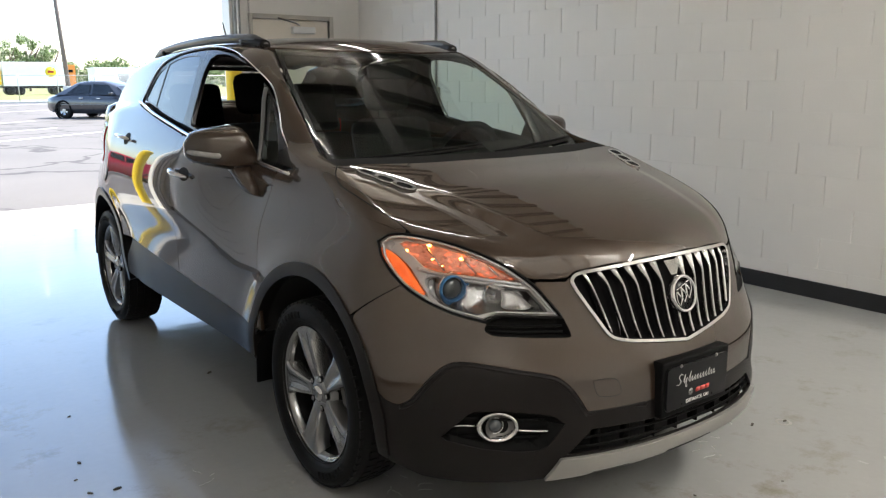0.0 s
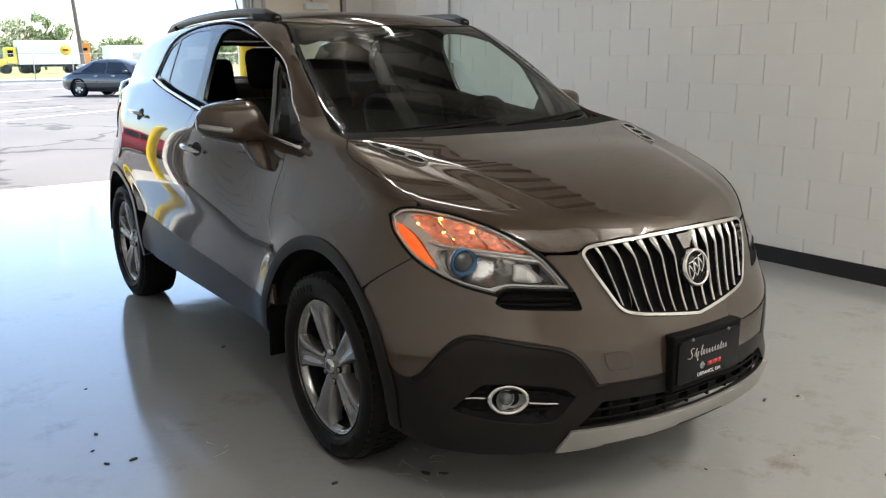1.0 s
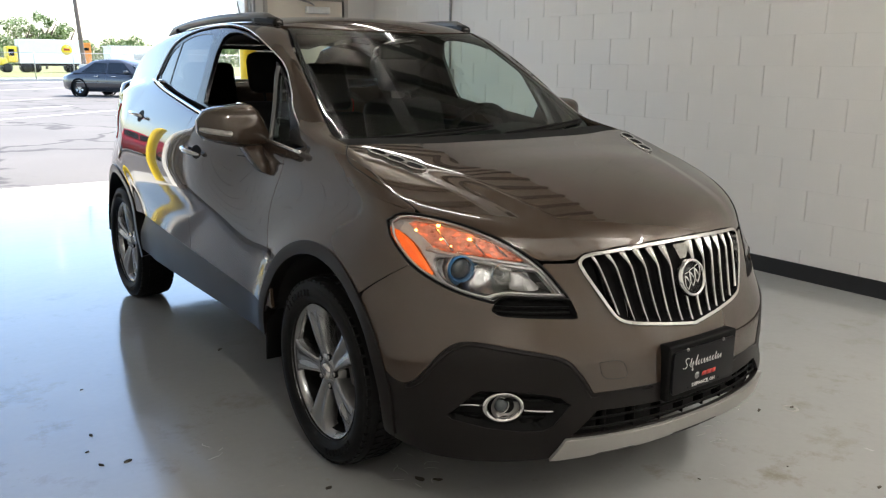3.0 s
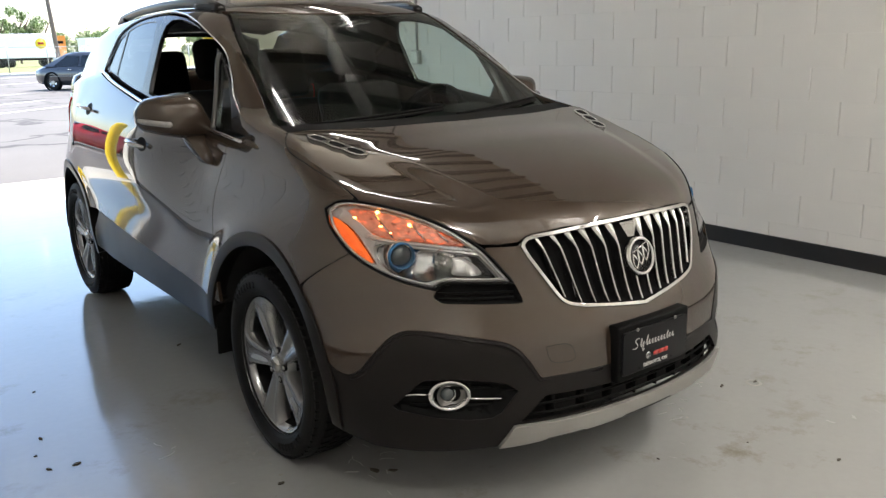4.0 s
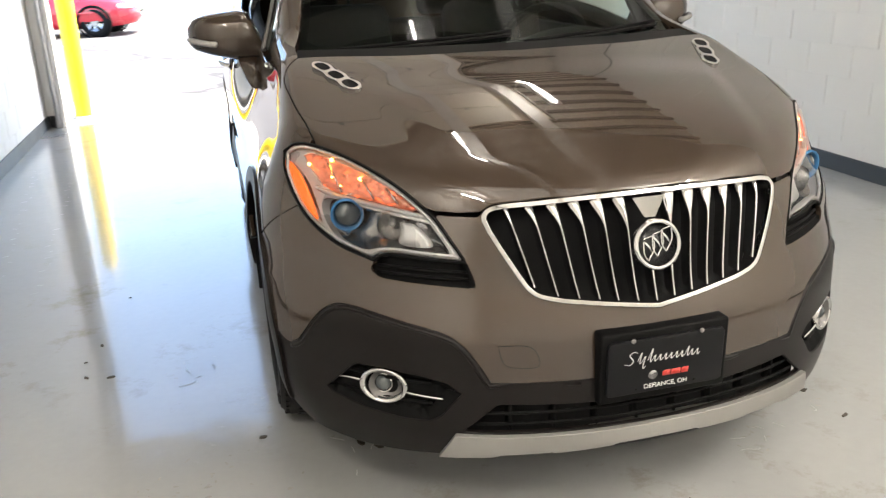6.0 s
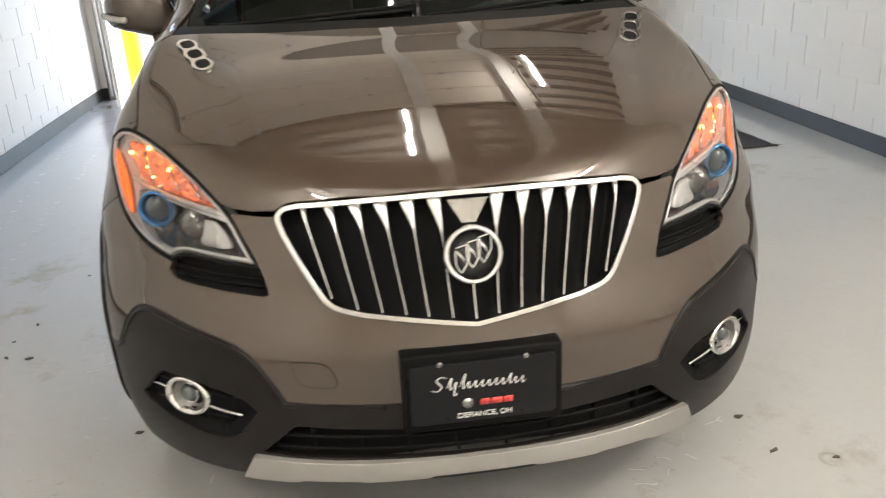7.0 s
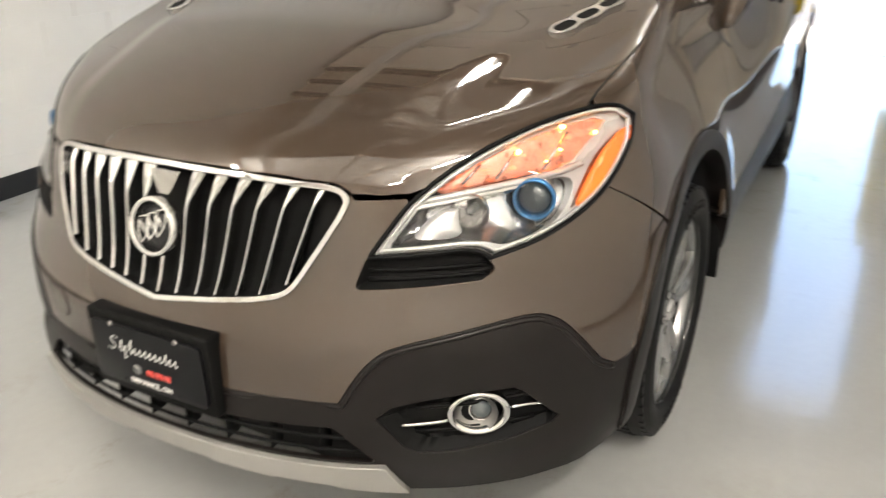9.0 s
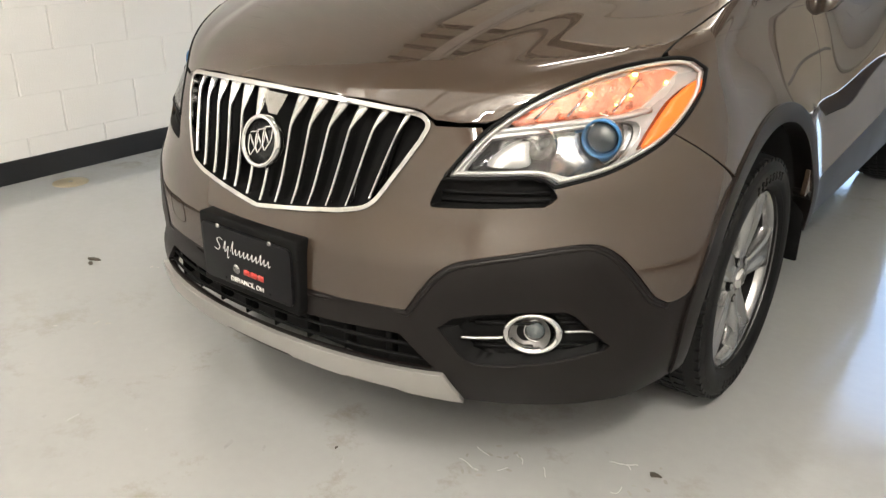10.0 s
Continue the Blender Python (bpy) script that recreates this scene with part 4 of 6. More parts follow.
def panel(name, view, loops, material, parent, gap=body_gap, step=0.022, away=0.0, edge=0.014, label=""):
    """A pressed panel: an outline laid on the car's shape, with its rim turned inwards."""
    v, f = fill(loops, step)
    p, nrm = cast(view, v, gap, away)
    tri = p[f]
    turn = np.cross(tri[:, 1] - tri[:, 0], tri[:, 2] - tri[:, 0])
    flip = np.sum(turn * nrm[f].mean(1), 1) < 0
    f[flip] = f[flip][:, ::-1]
    count = {}
    for t in f:
        for a, b in ((t[0], t[1]), (t[1], t[2]), (t[2], t[0])):
            count[(a, b)] = True
    rim = [(a, b) for a, b in count if (b, a) not in count]
    verts, norms, faces = list(p), list(nrm), [tuple(t) for t in f]
    out = {}
    for a, b in rim:
        d = p[b] - p[a]
        for k in (a, b):
            out.setdefault(k, np.zeros(3))
            out[k] = out[k] + np.cross(d, nrm[k])
    idx = {}
    for k, o in out.items():
        o = o / (np.linalg.norm(o) + 1e-12)
        r = min(0.002, edge * 0.3)
        rows = []
        for q, w in ((p[k] + o * r * 0.7 - nrm[k] * r * 0.3, o * 0.7 + nrm[k] * 0.7), (p[k] + o * r - nrm[k] * r, o), (p[k] + o * r - nrm[k] * edge, o)):
            rows.append(len(verts))
            verts.append(q)
            norms.append(w)
        idx[k] = [k] + rows
    for a, b in rim:
        for i in range(3):
            faces.append((idx[b][i], idx[a][i], idx[a][i + 1], idx[b][i + 1]))
    return part(name, mesh_of(name, verts, faces, norms), material, parent, label)


def both(half):
    """A half outline from the middle of the car outwards and back, made whole."""
    return half + [(-x, z) for x, z in half[::-1] if abs(x) > 1e-6]


def mirror(loop):
    return [(-x, z) for x, z in loop]


def arc(cy, cz, r, a0, a1, n=40):
    return [(cy + r * math.cos(radians(a)), cz + r * math.sin(radians(a))) for a in np.linspace(a0, a1, n)]


def on_car(view, line, gap=body_gap):
    return cast(view, line, gap)[0]


car = thing("car", "brown metallic compact crossover with its amber side lights glowing", "car")

# outlines seen from the front (distance from the middle, height)
LAMP_TOP = smooth([(0.436, 0.743), (0.460, 0.786), (0.494, 0.841), (0.562, 0.903), (0.640, 0.947), (0.716, 0.968), (0.760, 0.967), (0.790, 0.946)])
LAMP_OUT = smooth([(0.790, 0.946), (0.795, 0.895), (0.775, 0.827), (0.745, 0.788), (0.698, 0.757), (0.631, 0.735)])
LAMP_LOW = smooth([(0.631, 0.735), (0.612, 0.747), (0.585, 0.752), (0.52, 0.748), (0.436, 0.743)])
LAMP = LAMP_TOP[:-1] + LAMP_OUT[:-1] + LAMP_LOW[:-1]
GRILLE_H = smooth([(0, 0.879), (0.18, 0.876), (0.340, 0.868)])[:-1] + smooth([(0.340, 0.868), (0.372, 0.860), (0.388, 0.840), (0.380, 0.809)])[:-1] + smooth([(0.380, 0.809), (0.355, 0.760), (0.324, 0.705)])[:-1] + smooth([(0.324, 0.705), (0.306, 0.678), (0.280, 0.660), (0.228, 0.647)])[:-1] + [(0.228, 0.647), (0.13, 0.633), (0, 0.616)]
SLOT = smooth([(0.630, 0.730), (0.638, 0.712), (0.622, 0.696)])[:-1] + smooth([(0.622, 0.696), (0.52, 0.690), (0.432, 0.685)])[:-1] + smooth([(0.432, 0.685), (0.420, 0.692), (0.432, 0.738)])
LOBE = smooth([(0.878, 0.60), (0.872, 0.53), (0.858, 0.487), (0.836, 0.476), (0.815, 0.495)])[:-1] + smooth([(0.815, 0.495), (0.775, 0.570), (0.735, 0.612), (0.69, 0.622), (0.60, 0.607), (0.505, 0.586), (0.465, 0.560), (0.432, 0.515), (0.406, 0.468)])[:-1] + [(0.406, 0.468), (0.2, 0.466), (0, 0.466)]

# hood line along the top of the grille and the lamps, then back along the fender
SHUT = smooth([(0.716, -0.408), (0.724, -0.33), (0.737, -0.24), (0.745, -0.15), (0.749, -0.06), (0.734, 0.005), (0.692, 0.068)])
COWL = smooth([(0.692, 0.068), (0.60, 0.050), (0.35, -0.02), (0, -0.05)])
lamp_top3 = on_car("front", LAMP_TOP)
GAP = 0.0019
front_edge = on_car("front", [(0, 0.880), (0.18, 0.877), (0.30, 0.872), (0.365, 0.865), (0.392, 0.849), (0.44, 0.846), (0.486, 0.848)])
hood_half = [(p[0], p[1]) for p in front_edge] + [(p[0], p[1]) for p in lamp_top3[18:41]] + SHUT[1:-1] + COWL
hood = panel("hood", "top", [offset_loop(both(hood_half), GAP)], PAINT, car, step=0.014)
shut3 = on_car("top", SHUT)

SEAM = smooth([(-0.452, 0.825), (-0.418, 0.798), (-0.372, 0.764), (-0.292, 0.705)], 5)
seam3 = on_car("left", SEAM)
arch3 = on_car("left", arc(0, 0.345, 0.456, 132, 165, 14))
ARCH_EDGE = [(p[0], p[2]) for p in arch3]
bumper_half = list(reversed(GRILLE_H))[:-28] + [(0.398, 0.8415), (0.44, 0.842), (0.482, 0.8435)] + LAMP_TOP[15:0:-1] + SLOT[::-1] + LAMP_OUT[:14:-1] + [(p[0], p[2]) for p in seam3] + ARCH_EDGE + LOBE[8:]
bumper = panel("front_bumper", "front", [offset_loop(both(bumper_half), GAP)], PAINT, car, step=0.02)
TOW = smooth([(0.388, 0.560), (0.33, 0.560), (0.305, 0.545), (0.300, 0.508), (0.355, 0.507), (0.378, 0.520), (0.388, 0.560)], 5)[:-1]
panel("tow_cover", "front", [mirror(TOW)], PAINT, bumper, away=0.0008, edge=0.004, step=0.015)
# thin black tube drawn round the cover for the shade of its gap
part("cover_gap", tube([tuple(p) for p in cast("front", mirror(TOW), body_gap, 0.0004)[0]], 0.0009, 5, closed=True), BLACK, bumper)

# dark cladding of the lower bumper, with the lower grille and the fog lamp pockets cut out
LOW_GRILLE = [(0, 0.402), (0.2, 0.408), (0.37, 0.414)] + smooth([(0.37, 0.414), (0.395, 0.412), (0.412, 0.398)])[1:] + [(0.472, 0.342), (0.462, 0.336), (0.25, 0.338), (0, 0.334)]
POCKET = [(0.470, 0.436), (0.500, 0.462), (0.545, 0.474), (0.62, 0.483), (0.690, 0.480), (0.706, 0.468), (0.762, 0.392), (0.752, 0.380), (0.68, 0.362), (0.60, 0.355), (0.545, 0.358), (0.520, 0.372)]
arch3 = on_car("left", arc(0, 0.345, 0.456, 166, 187, 9))
clad_half = [(x, z) for x, z in reversed(LOBE[8:])] + [(p[0], p[2]) for p in arch3] + [(0.84, 0.274), (0.79, 0.250), (0.70, 0.245), (0.60, 0.252), (0.52, 0.260), (0.3, 0.264), (0, 0.266)]
clad = panel("bumper_cladding", "front", [offset_loop(both(clad_half), GAP), both(LOW_GRILLE), POCKET, mirror(POCKET)], CLAD, car, step=0.02, away=-0.001, edge=0.012, label="dark grey textured plastic bumper cladding")
lip = [tuple(p) for p in cast("front", offset_loop(both([(x, z) for x, z in reversed(LOBE[8:])] + [(0.815, 0.30), (0, 0.30)]), 0.009), body_gap, -0.0035)[0]]
edge_n = len(LOBE[8:])
for run in (lip[:edge_n], lip[-edge_n + 1:]):
    run = [q for q in run if abs(q[0]) < 0.835]
    part("cladding_lip", tube(run, 0.0065, 8), CLAD, clad)
# silver skid plate
skid_half = [(0, 0.334), (0.487, 0.331), (0.519, 0.264), (0.40, 0.274), (0.385, 0.281), (0.27, 0.285), (0.255, 0.281), (0.12, 0.286), (0.105, 0.292), (0, 0.293)]
panel("skid_plate", "front", [both(skid_half)], SILVER, car, away=0.012, edge=0.014, label="silver painted skid plate")

# lower grille: recessed bars
low_grille = part("lower_grille", boxed(-0.50, 0.50, -0.80, -0.79, 0.25, 0.46), BLACK, car)
for z in (0.356, 0.384):
    line = on_car("front", [(x, z) for x in np.linspace(-0.44, 0.44, 25)])
    part("grille_slat", tube([(p[0], p[1] + 0.014, p[2]) for p in line], 0.0042, 6), BLACK, low_grille)
for x in np.linspace(-0.36, 0.36, 8):
    q = on_car("front", [(x, 0.37)])[0]
    part("grille_rib", boxed(x - 0.0025, x + 0.0025, q[1] + 0.015, q[1] + 0.05, 0.338, 0.412), BLACK, low_grille)

# main grille: black back, chrome frame, upright bars
grille_loop = both(GRILLE_H)
inner_loop = offset_loop(grille_loop, 0.0078)
grille = panel("grille", "front", [offset_loop(grille_loop, 0.004)], BLACK, car, away=-0.045, edge=0.01, label="black grille with upright chrome bars")
panel("grille_frame", "front", [offset_loop(grille_loop, 0.001), inner_loop], CHROME, grille, away=0.008, edge=0.045, step=0.012, label="chrome grille frame")


def grille_bar(x0, x1, x2, z0, z1, z2, w0, w1):
    """One upright bar: a wide head that leans back and narrows into a ridge."""
    verts, faces = [], []
    n = 18
    for i in range(n):
        t = i / (n - 1)
        z = z0 + (z2 - z0) * t
        k = (z0 - z) / (z0 - z1)
        x = x0 + (x1 - x0) * k if k < 1 else x1 + (x2 - x1) * (z1 - z) / max(1e-6, z1 - z2)
        wide = min(1.0, max(0.0, 1 - k / 1.15))
        w = w1 + (w0 - w1) * wide ** 1.1
        y = float(nose_y(np.array(abs(x)), np.array(z)))
        ridge = 0.006 - 0.013 * wide ** 1.3
        for dx, dy in ((-w / 2, 0.034), (-w / 2, 0.010 - ridge), (-w * 0.32, 0.003 - ridge), (0, -ridge), (w * 0.32, 0.003 - ridge), (w / 2, 0.010 - ridge), (w / 2, 0.034)):
            verts.append((x + dx, y + dy, z))
    for i in range(n - 1):
        for k in range(6):
            a, b = i * 7 + k, (i + 1) * 7 + k
            faces.append((a, a + 1, b + 1, b))
    bm = bmesh.new()
    bm.from_mesh(mesh_of("bar", verts, faces))
    bmesh.ops.recalc_face_normals(bm, faces=bm.faces)
    bmesh.ops.bevel(bm, geom=[e for e in bm.edges if len(e.link_faces) == 2 and e.calc_face_angle(0) > 0.5], offset=0.0008, segments=1, affect="EDGES")
    return bm


for s in (-1, 1):
    for xt, xk, zk, xb, zb, w in ((0.333, 0.328, 0.835, 0.290, 0.686, 0.022), (0.282, 0.271, 0.827, 0.239, 0.664, 0.030), (0.229, 0.217, 0.822, 0.190, 0.656, 0.034), (0.176, 0.165, 0.820, 0.142, 0.650, 0.036), (0.122, 0.112, 0.816, 0.097, 0.644, 0.036), (0.066, 0.056, 0.806, 0.048, 0.638, 0.036)):
        part("grille_bar", grille_bar(s * xt, s * xk, s * xb, 0.867, zk, zb, w, 0.0068), CHROME, grille, "chrome bar")
part("grille_bar", grille_bar(0, 0, 0, 0.72, 0.70, 0.633, 0.0068, 0.0068), CHROME, grille, "chrome bar")
head = bmesh.new()
ya = float(nose_y(np.array(0.0), np.array(0.85)))
for pts in ([(-0.042, ya - 0.002, 0.869), (0.042, ya - 0.002, 0.869), (0.014, ya - 0.014, 0.822), (-0.014, ya - 0.014, 0.822)],):
    head.faces.new([head.verts.new(p) for p in pts])
bmesh.ops.solidify(head, geom=head.faces, thickness=0.006)
part("grille_head", head, SATIN, grille, "chrome plate above the badge", smooth=False)

# round badge
tilt = Matrix.Translation((0, -0.893, 0.766)) @ pose(0, 0, 0, 90 - 15, 0, 0)
badge = part("badge", turned([(0.001, -0.012), (0.050, -0.012), (0.052, 0.0), (0.001, 0.002)], 40, "z"), TRIM, grille, "round black badge with a chrome rim")
ring = part("badge_ring", turned([(0.049, 0.0), (0.050, 0.008), (0.0545, 0.011), (0.0595, 0.008), (0.061, -0.006), (0.055, -0.02), (0.049, 0.0)], 48, "z"), CHROME, badge)
badge.matrix_local = tilt
for i, (dx, dy) in enumerate(((-0.022, -0.009), (0.001, 0.0), (0.024, 0.009))):
    o = smooth([(-0.013, 0.024), (0.0, 0.027), (0.013, 0.030)], 4)[:-1] + smooth([(0.013, 0.030), (0.012, 0.0), (0.0, -0.020), (-0.004, -0.027)], 4)[:-1] + smooth([(-0.004, -0.027), (-0.013, -0.012), (-0.014, 0.004), (-0.013, 0.024)], 4)[:-1]
    ring_o = [(x * 1.02 + dx, y * 1.02 + dy, 0.004 + 0.001 * i) for x, y in o]
    shield = part("shield", tube(ring_o, 0.0021, 6, closed=True), CHROME, badge)
    part("shield_band", tube([(dx - 0.011, dy + 0.018, 0.004 + 0.001 * i), (dx, dy + 0.003, 0.005 + 0.001 * i), (dx + 0.006, dy - 0.009, 0.004 + 0.001 * i)], [0.0035, 0.0030, 0.0015], 6), CHROME, badge)

# number plate holder with the dealer's plate
holder = part("plate_holder", boxed(-0.167, 0.167, -0.962, -0.90, 0.405, 0.585, bevel=0.006), BLACK, car, "black plastic plate holder")
PLATE = mat("black_plate", (0.006, 0.006, 0.007), rough=0.4, vary=0.1, spec=0.2)
INK = mat("white_print", (0.75, 0.74, 0.72), rough=0.5, vary=0.03)
INK_RED = mat("red_print", (0.55, 0.05, 0.04), rough=0.4, vary=0.05)
face = Matrix.Translation((0, -0.9625, 0.4955)) @ pose(0, 0, 0, 90, 0, 0)
o = [(sx * (0.152 - 0.012 + 0.012 * math.cos(radians(w))), sy * (0.069 - 0.012 + 0.012 * math.sin(radians(w)))) for sx, sy, r in ((1, 1, range(0, 91, 18)), (-1, 1, range(90, -1, -18)), (-1, -1, range(0, 91, 18)), (1, -1, range(90, -1, -18))) for w in r]
plate = part("dealer_plate", slab(o, 0, 0.006, 0.001), PLATE, holder, "black dealer plate with white and red print")
plate.matrix_local = face


def print_at(name, me, x, y, z, material, size_x=1.0):
    ob = part(name, me, material, plate)
    ob.matrix_local = Matrix.Translation((x, y, z)) @ Matrix.Diagonal((size_x, 1, 1, 1))
    return ob


def stroke(pts, r, z=0.0066):
    """One brush stroke of the script line, slanted."""
    return tube([(x + 0.28 * y, y, z) for x, y in pts], r, 5, squash=0.25)


# the script line: slanted loops and strokes in its height and rhythm, no letters
strokes = [[(-0.087, 0.037), (-0.098, 0.041), (-0.106, 0.034), (-0.099, 0.026), (-0.092, 0.018), (-0.098, 0.009), (-0.113, 0.012)]]
xx = -0.078
for tall, drop in ((0.027, 0), (0.016, 0.014), (0.033, 0), (0.015, 0), (0.015, 0), (0.015, 0), (0.015, 0), (0.016, 0), (0.015, 0), (0.024, 0), (0.015, 0), (0.015, 0)):
    strokes.append([(xx - 0.003, 0.014), (xx + 0.002, 0.010 + tall), (xx + 0.003, 0.010 + tall * 0.4 - drop), (xx + 0.006, 0.0095 - drop), (xx + 0.0105, 0.015 - drop)])
    xx += 0.0142 if tall < 0.02 else 0.0125
for q in strokes:
    line = smooth(q, 5)
    print_at("script_stroke", stroke(line, [0.0007 + 0.0009 * math.sin(math.pi * (k + 0.5) / len(line)) for k in range(len(line))]), 0, 0, 0, INK)
print_at("small_badge", slab([(0.012 * math.cos(w), 0.012 * math.sin(w)) for w in np.linspace(0, 2 * math.pi, 20)[:-1]], 0.006, 0.0068), -0.034, -0.026, 0, ALLOY)
for i, w in enumerate((0.021, 0.025, 0.020)):
    print_at("red_block", slab([(-w / 2 + 0.004, 0.007), (w / 2, 0.007), (w / 2 - 0.001, -0.007), (-w / 2, -0.007), (-w / 2, 0.003)], 0.006, 0.0068), 0.002 + (0, 0.0245, 0.0485)[i], -0.026, 0, INK_RED)
print_at("town_lettering", text_mesh("DEFIANCE, OH", 0.0165), 0.001, -0.054, 0.0066, INK, 1.05)
for x, z in ((-0.089, 0.073), (0.089, 0.073)):
    q = part("screw", turned([(0.0005, 0.004), (0.004, 0.0035), (0.0058, 0.0015), (0.006, 0.0)], 14, "z"), STEEL, plate, "domed steel screw")
    q.matrix_local = Matrix.Translation((x, z - 0.003, 0.006))
for x in (-0.075, 0.078):
    q = part("plate_hole", turned([(0.0005, 0.0006), (0.003, 0.0006), (0.0032, 0.0)], 10, "z"), BLACK, plate)
    q.matrix_local = Matrix.Translation((x, -0.058, 0.006))

# ---- lamps of the car ----
AMBER = mat("amber_plastic", (0.80, 0.16, 0.02), rough=0.3, vary=0.15, scale=40, grain=300, bump=0.0006)
AMBER.node_tree.nodes["Principled BSDF"].inputs["Emission Color"].default_value = (1.0, 0.14, 0.01, 1)
AMBER.node_tree.nodes["Principled BSDF"].inputs["Emission Strength"].default_value = 0.10
# bulb light on the tray is put into its amber colour and glow
AMBER_TRAY = mat("reflector_painted_glow", (0.55, 0.27, 0.19), rough=0.3, metal=0.35, vary=0.35, scale=45, grain=160, bump=0.002)
AMBER_TRAY.node_tree.nodes["Principled BSDF"].inputs["Emission Color"].default_value = (1.0, 0.11, 0.015, 1)
AMBER_TRAY.node_tree.nodes["Principled BSDF"].inputs["Emission Strength"].default_value = 0.05
n_, l_ = AMBER_TRAY.node_tree.nodes, AMBER_TRAY.node_tree.links
# noise in the emission paints sparkles of bulb light on the tray
spark, spark_map, spark_r = n_.new("ShaderNodeTexNoise"), n_.new("ShaderNodeMapping"), n_.new("ShaderNodeMapRange")
spark_map.inputs["Scale"].default_value = (55, 55, 120)
spark.inputs["Scale"].default_value, spark.inputs["Detail"].default_value = 1.0, 2
spark_r.inputs["From Min"].default_value, spark_r.inputs["From Max"].default_value = 0.55, 0.68
spark_r.inputs["To Min"].default_value, spark_r.inputs["To Max"].default_value = 0.015, 0.34
l_.new(n_["Texture Coordinate"].outputs["Object"], spark_map.inputs["Vector"])
l_.new(spark_map.outputs["Vector"], spark.inputs["Vector"])
l_.new(spark.outputs["Fac"], spark_r.inputs["Value"])
l_.new(spark_r.outputs[0], n_["Principled BSDF"].inputs["Emission Strength"])
STRIP = mat("grey_clear_strip", (0.30, 0.29, 0.28), rough=0.2, vary=0.2, scale=60)
BULB = glow_mat("amber_bulb", (1.0, 0.36, 0.06), 3.5)
BEZEL = mat("pale_lamp_bezel", (0.52, 0.51, 0.495), rough=0.28, metal=0.30, vary=0.08)
REFLECT = mat("lamp_reflector", (0.75, 0.74, 0.73), rough=0.12, metal=1.0, vary=0.1, scale=30, grain=90, bump=0.002)
BLUE = mat("blue_coated_bowl", (0.045, 0.17, 0.36), rough=0.32, metal=0.5, vary=0.2, scale=20)
LENS = mat("dark_projector_lens", (0.05, 0.06, 0.065), rough=0.05, vary=0.1, coat=1.0)
LAMP_CHROME = mat("lamp_chrome", (0.34, 0.34, 0.34), rough=0.22, metal=1.0, vary=0.25, scale=30, grain=90, bump=0.0015)
RED = mat("red_lamp_plastic", (0.45, 0.01, 0.012), rough=0.15, vary=0.1, coat=1.0)


def well(name, loop, depth, material, parent, shrink=0.01, label="", gap=body_gap, step=0.02):
    """A pocket sunk into the nose behind an outline: its walls and its floor."""
    loop = even(loop, step)
    rim, nrm = cast("front", loop, gap, -0.003)
    small = np.array(offset_loop(loop, shrink))
    v, f = fill([small], step)
    base, _ = cast("front", v, gap)
    base = base + np.array((0, depth, 0))
    edge_in = cast("front", small, gap)[0] + np.array((0, depth, 0))
    n, k = len(loop), len(v)
    verts = list(base) + list(rim) + list(edge_in)
    faces = [tuple(t) for t in f] + [(k + i, k + (i + 1) % n, k + n + (i + 1) % n, k + n + i) for i in range(n)]
    bm = bmesh.new()
    bm.from_mesh(mesh_of(name, verts, faces))
    bmesh.ops.remove_doubles(bm, verts=bm.verts, dist=1e-5)
    bmesh.ops.recalc_face_normals(bm, faces=bm.faces)
    return part(name, bm, material, parent, label)


def turned_at(profile, place, way, sides=40):
    """A lathed piece whose axis points along way."""
    bm = turned(profile, sides, "z")
    m = Matrix.Translation(place) @ Vector(way).to_track_quat("Z", "Y").to_matrix().to_4x4()
    bmesh.ops.transform(bm, matrix=m, verts=bm.verts)
    return bm


def sunk(name, loop, depth, material, parent, label="", step=0.012):
    """A sheet behind the lens that follows the nose, sunk by depth."""
    v, f = fill([loop], step)
    p, nrm = cast("front", v, body_gap)
    p = p + np.array((0, depth, 0))
    tri = p[f]
    turn = np.cross(tri[:, 1] - tri[:, 0], tri[:, 2] - tri[:, 0])
    flip = np.sum(turn * nrm[f].mean(1), 1) < 0
    f[flip] = f[flip][:, ::-1]
    n = len(p)
    bm = bmesh.new()
    bm.from_mesh(mesh_of(name, p, f))
    r = bmesh.ops.extrude_face_region(bm, geom=bm.faces[:])
    bmesh.ops.translate(bm, vec=(0, 0.006, 0), verts=[q for q in r["geom"] if isinstance(q, bmesh.types.BMVert)])
    return part(name, bm, material, parent, label)


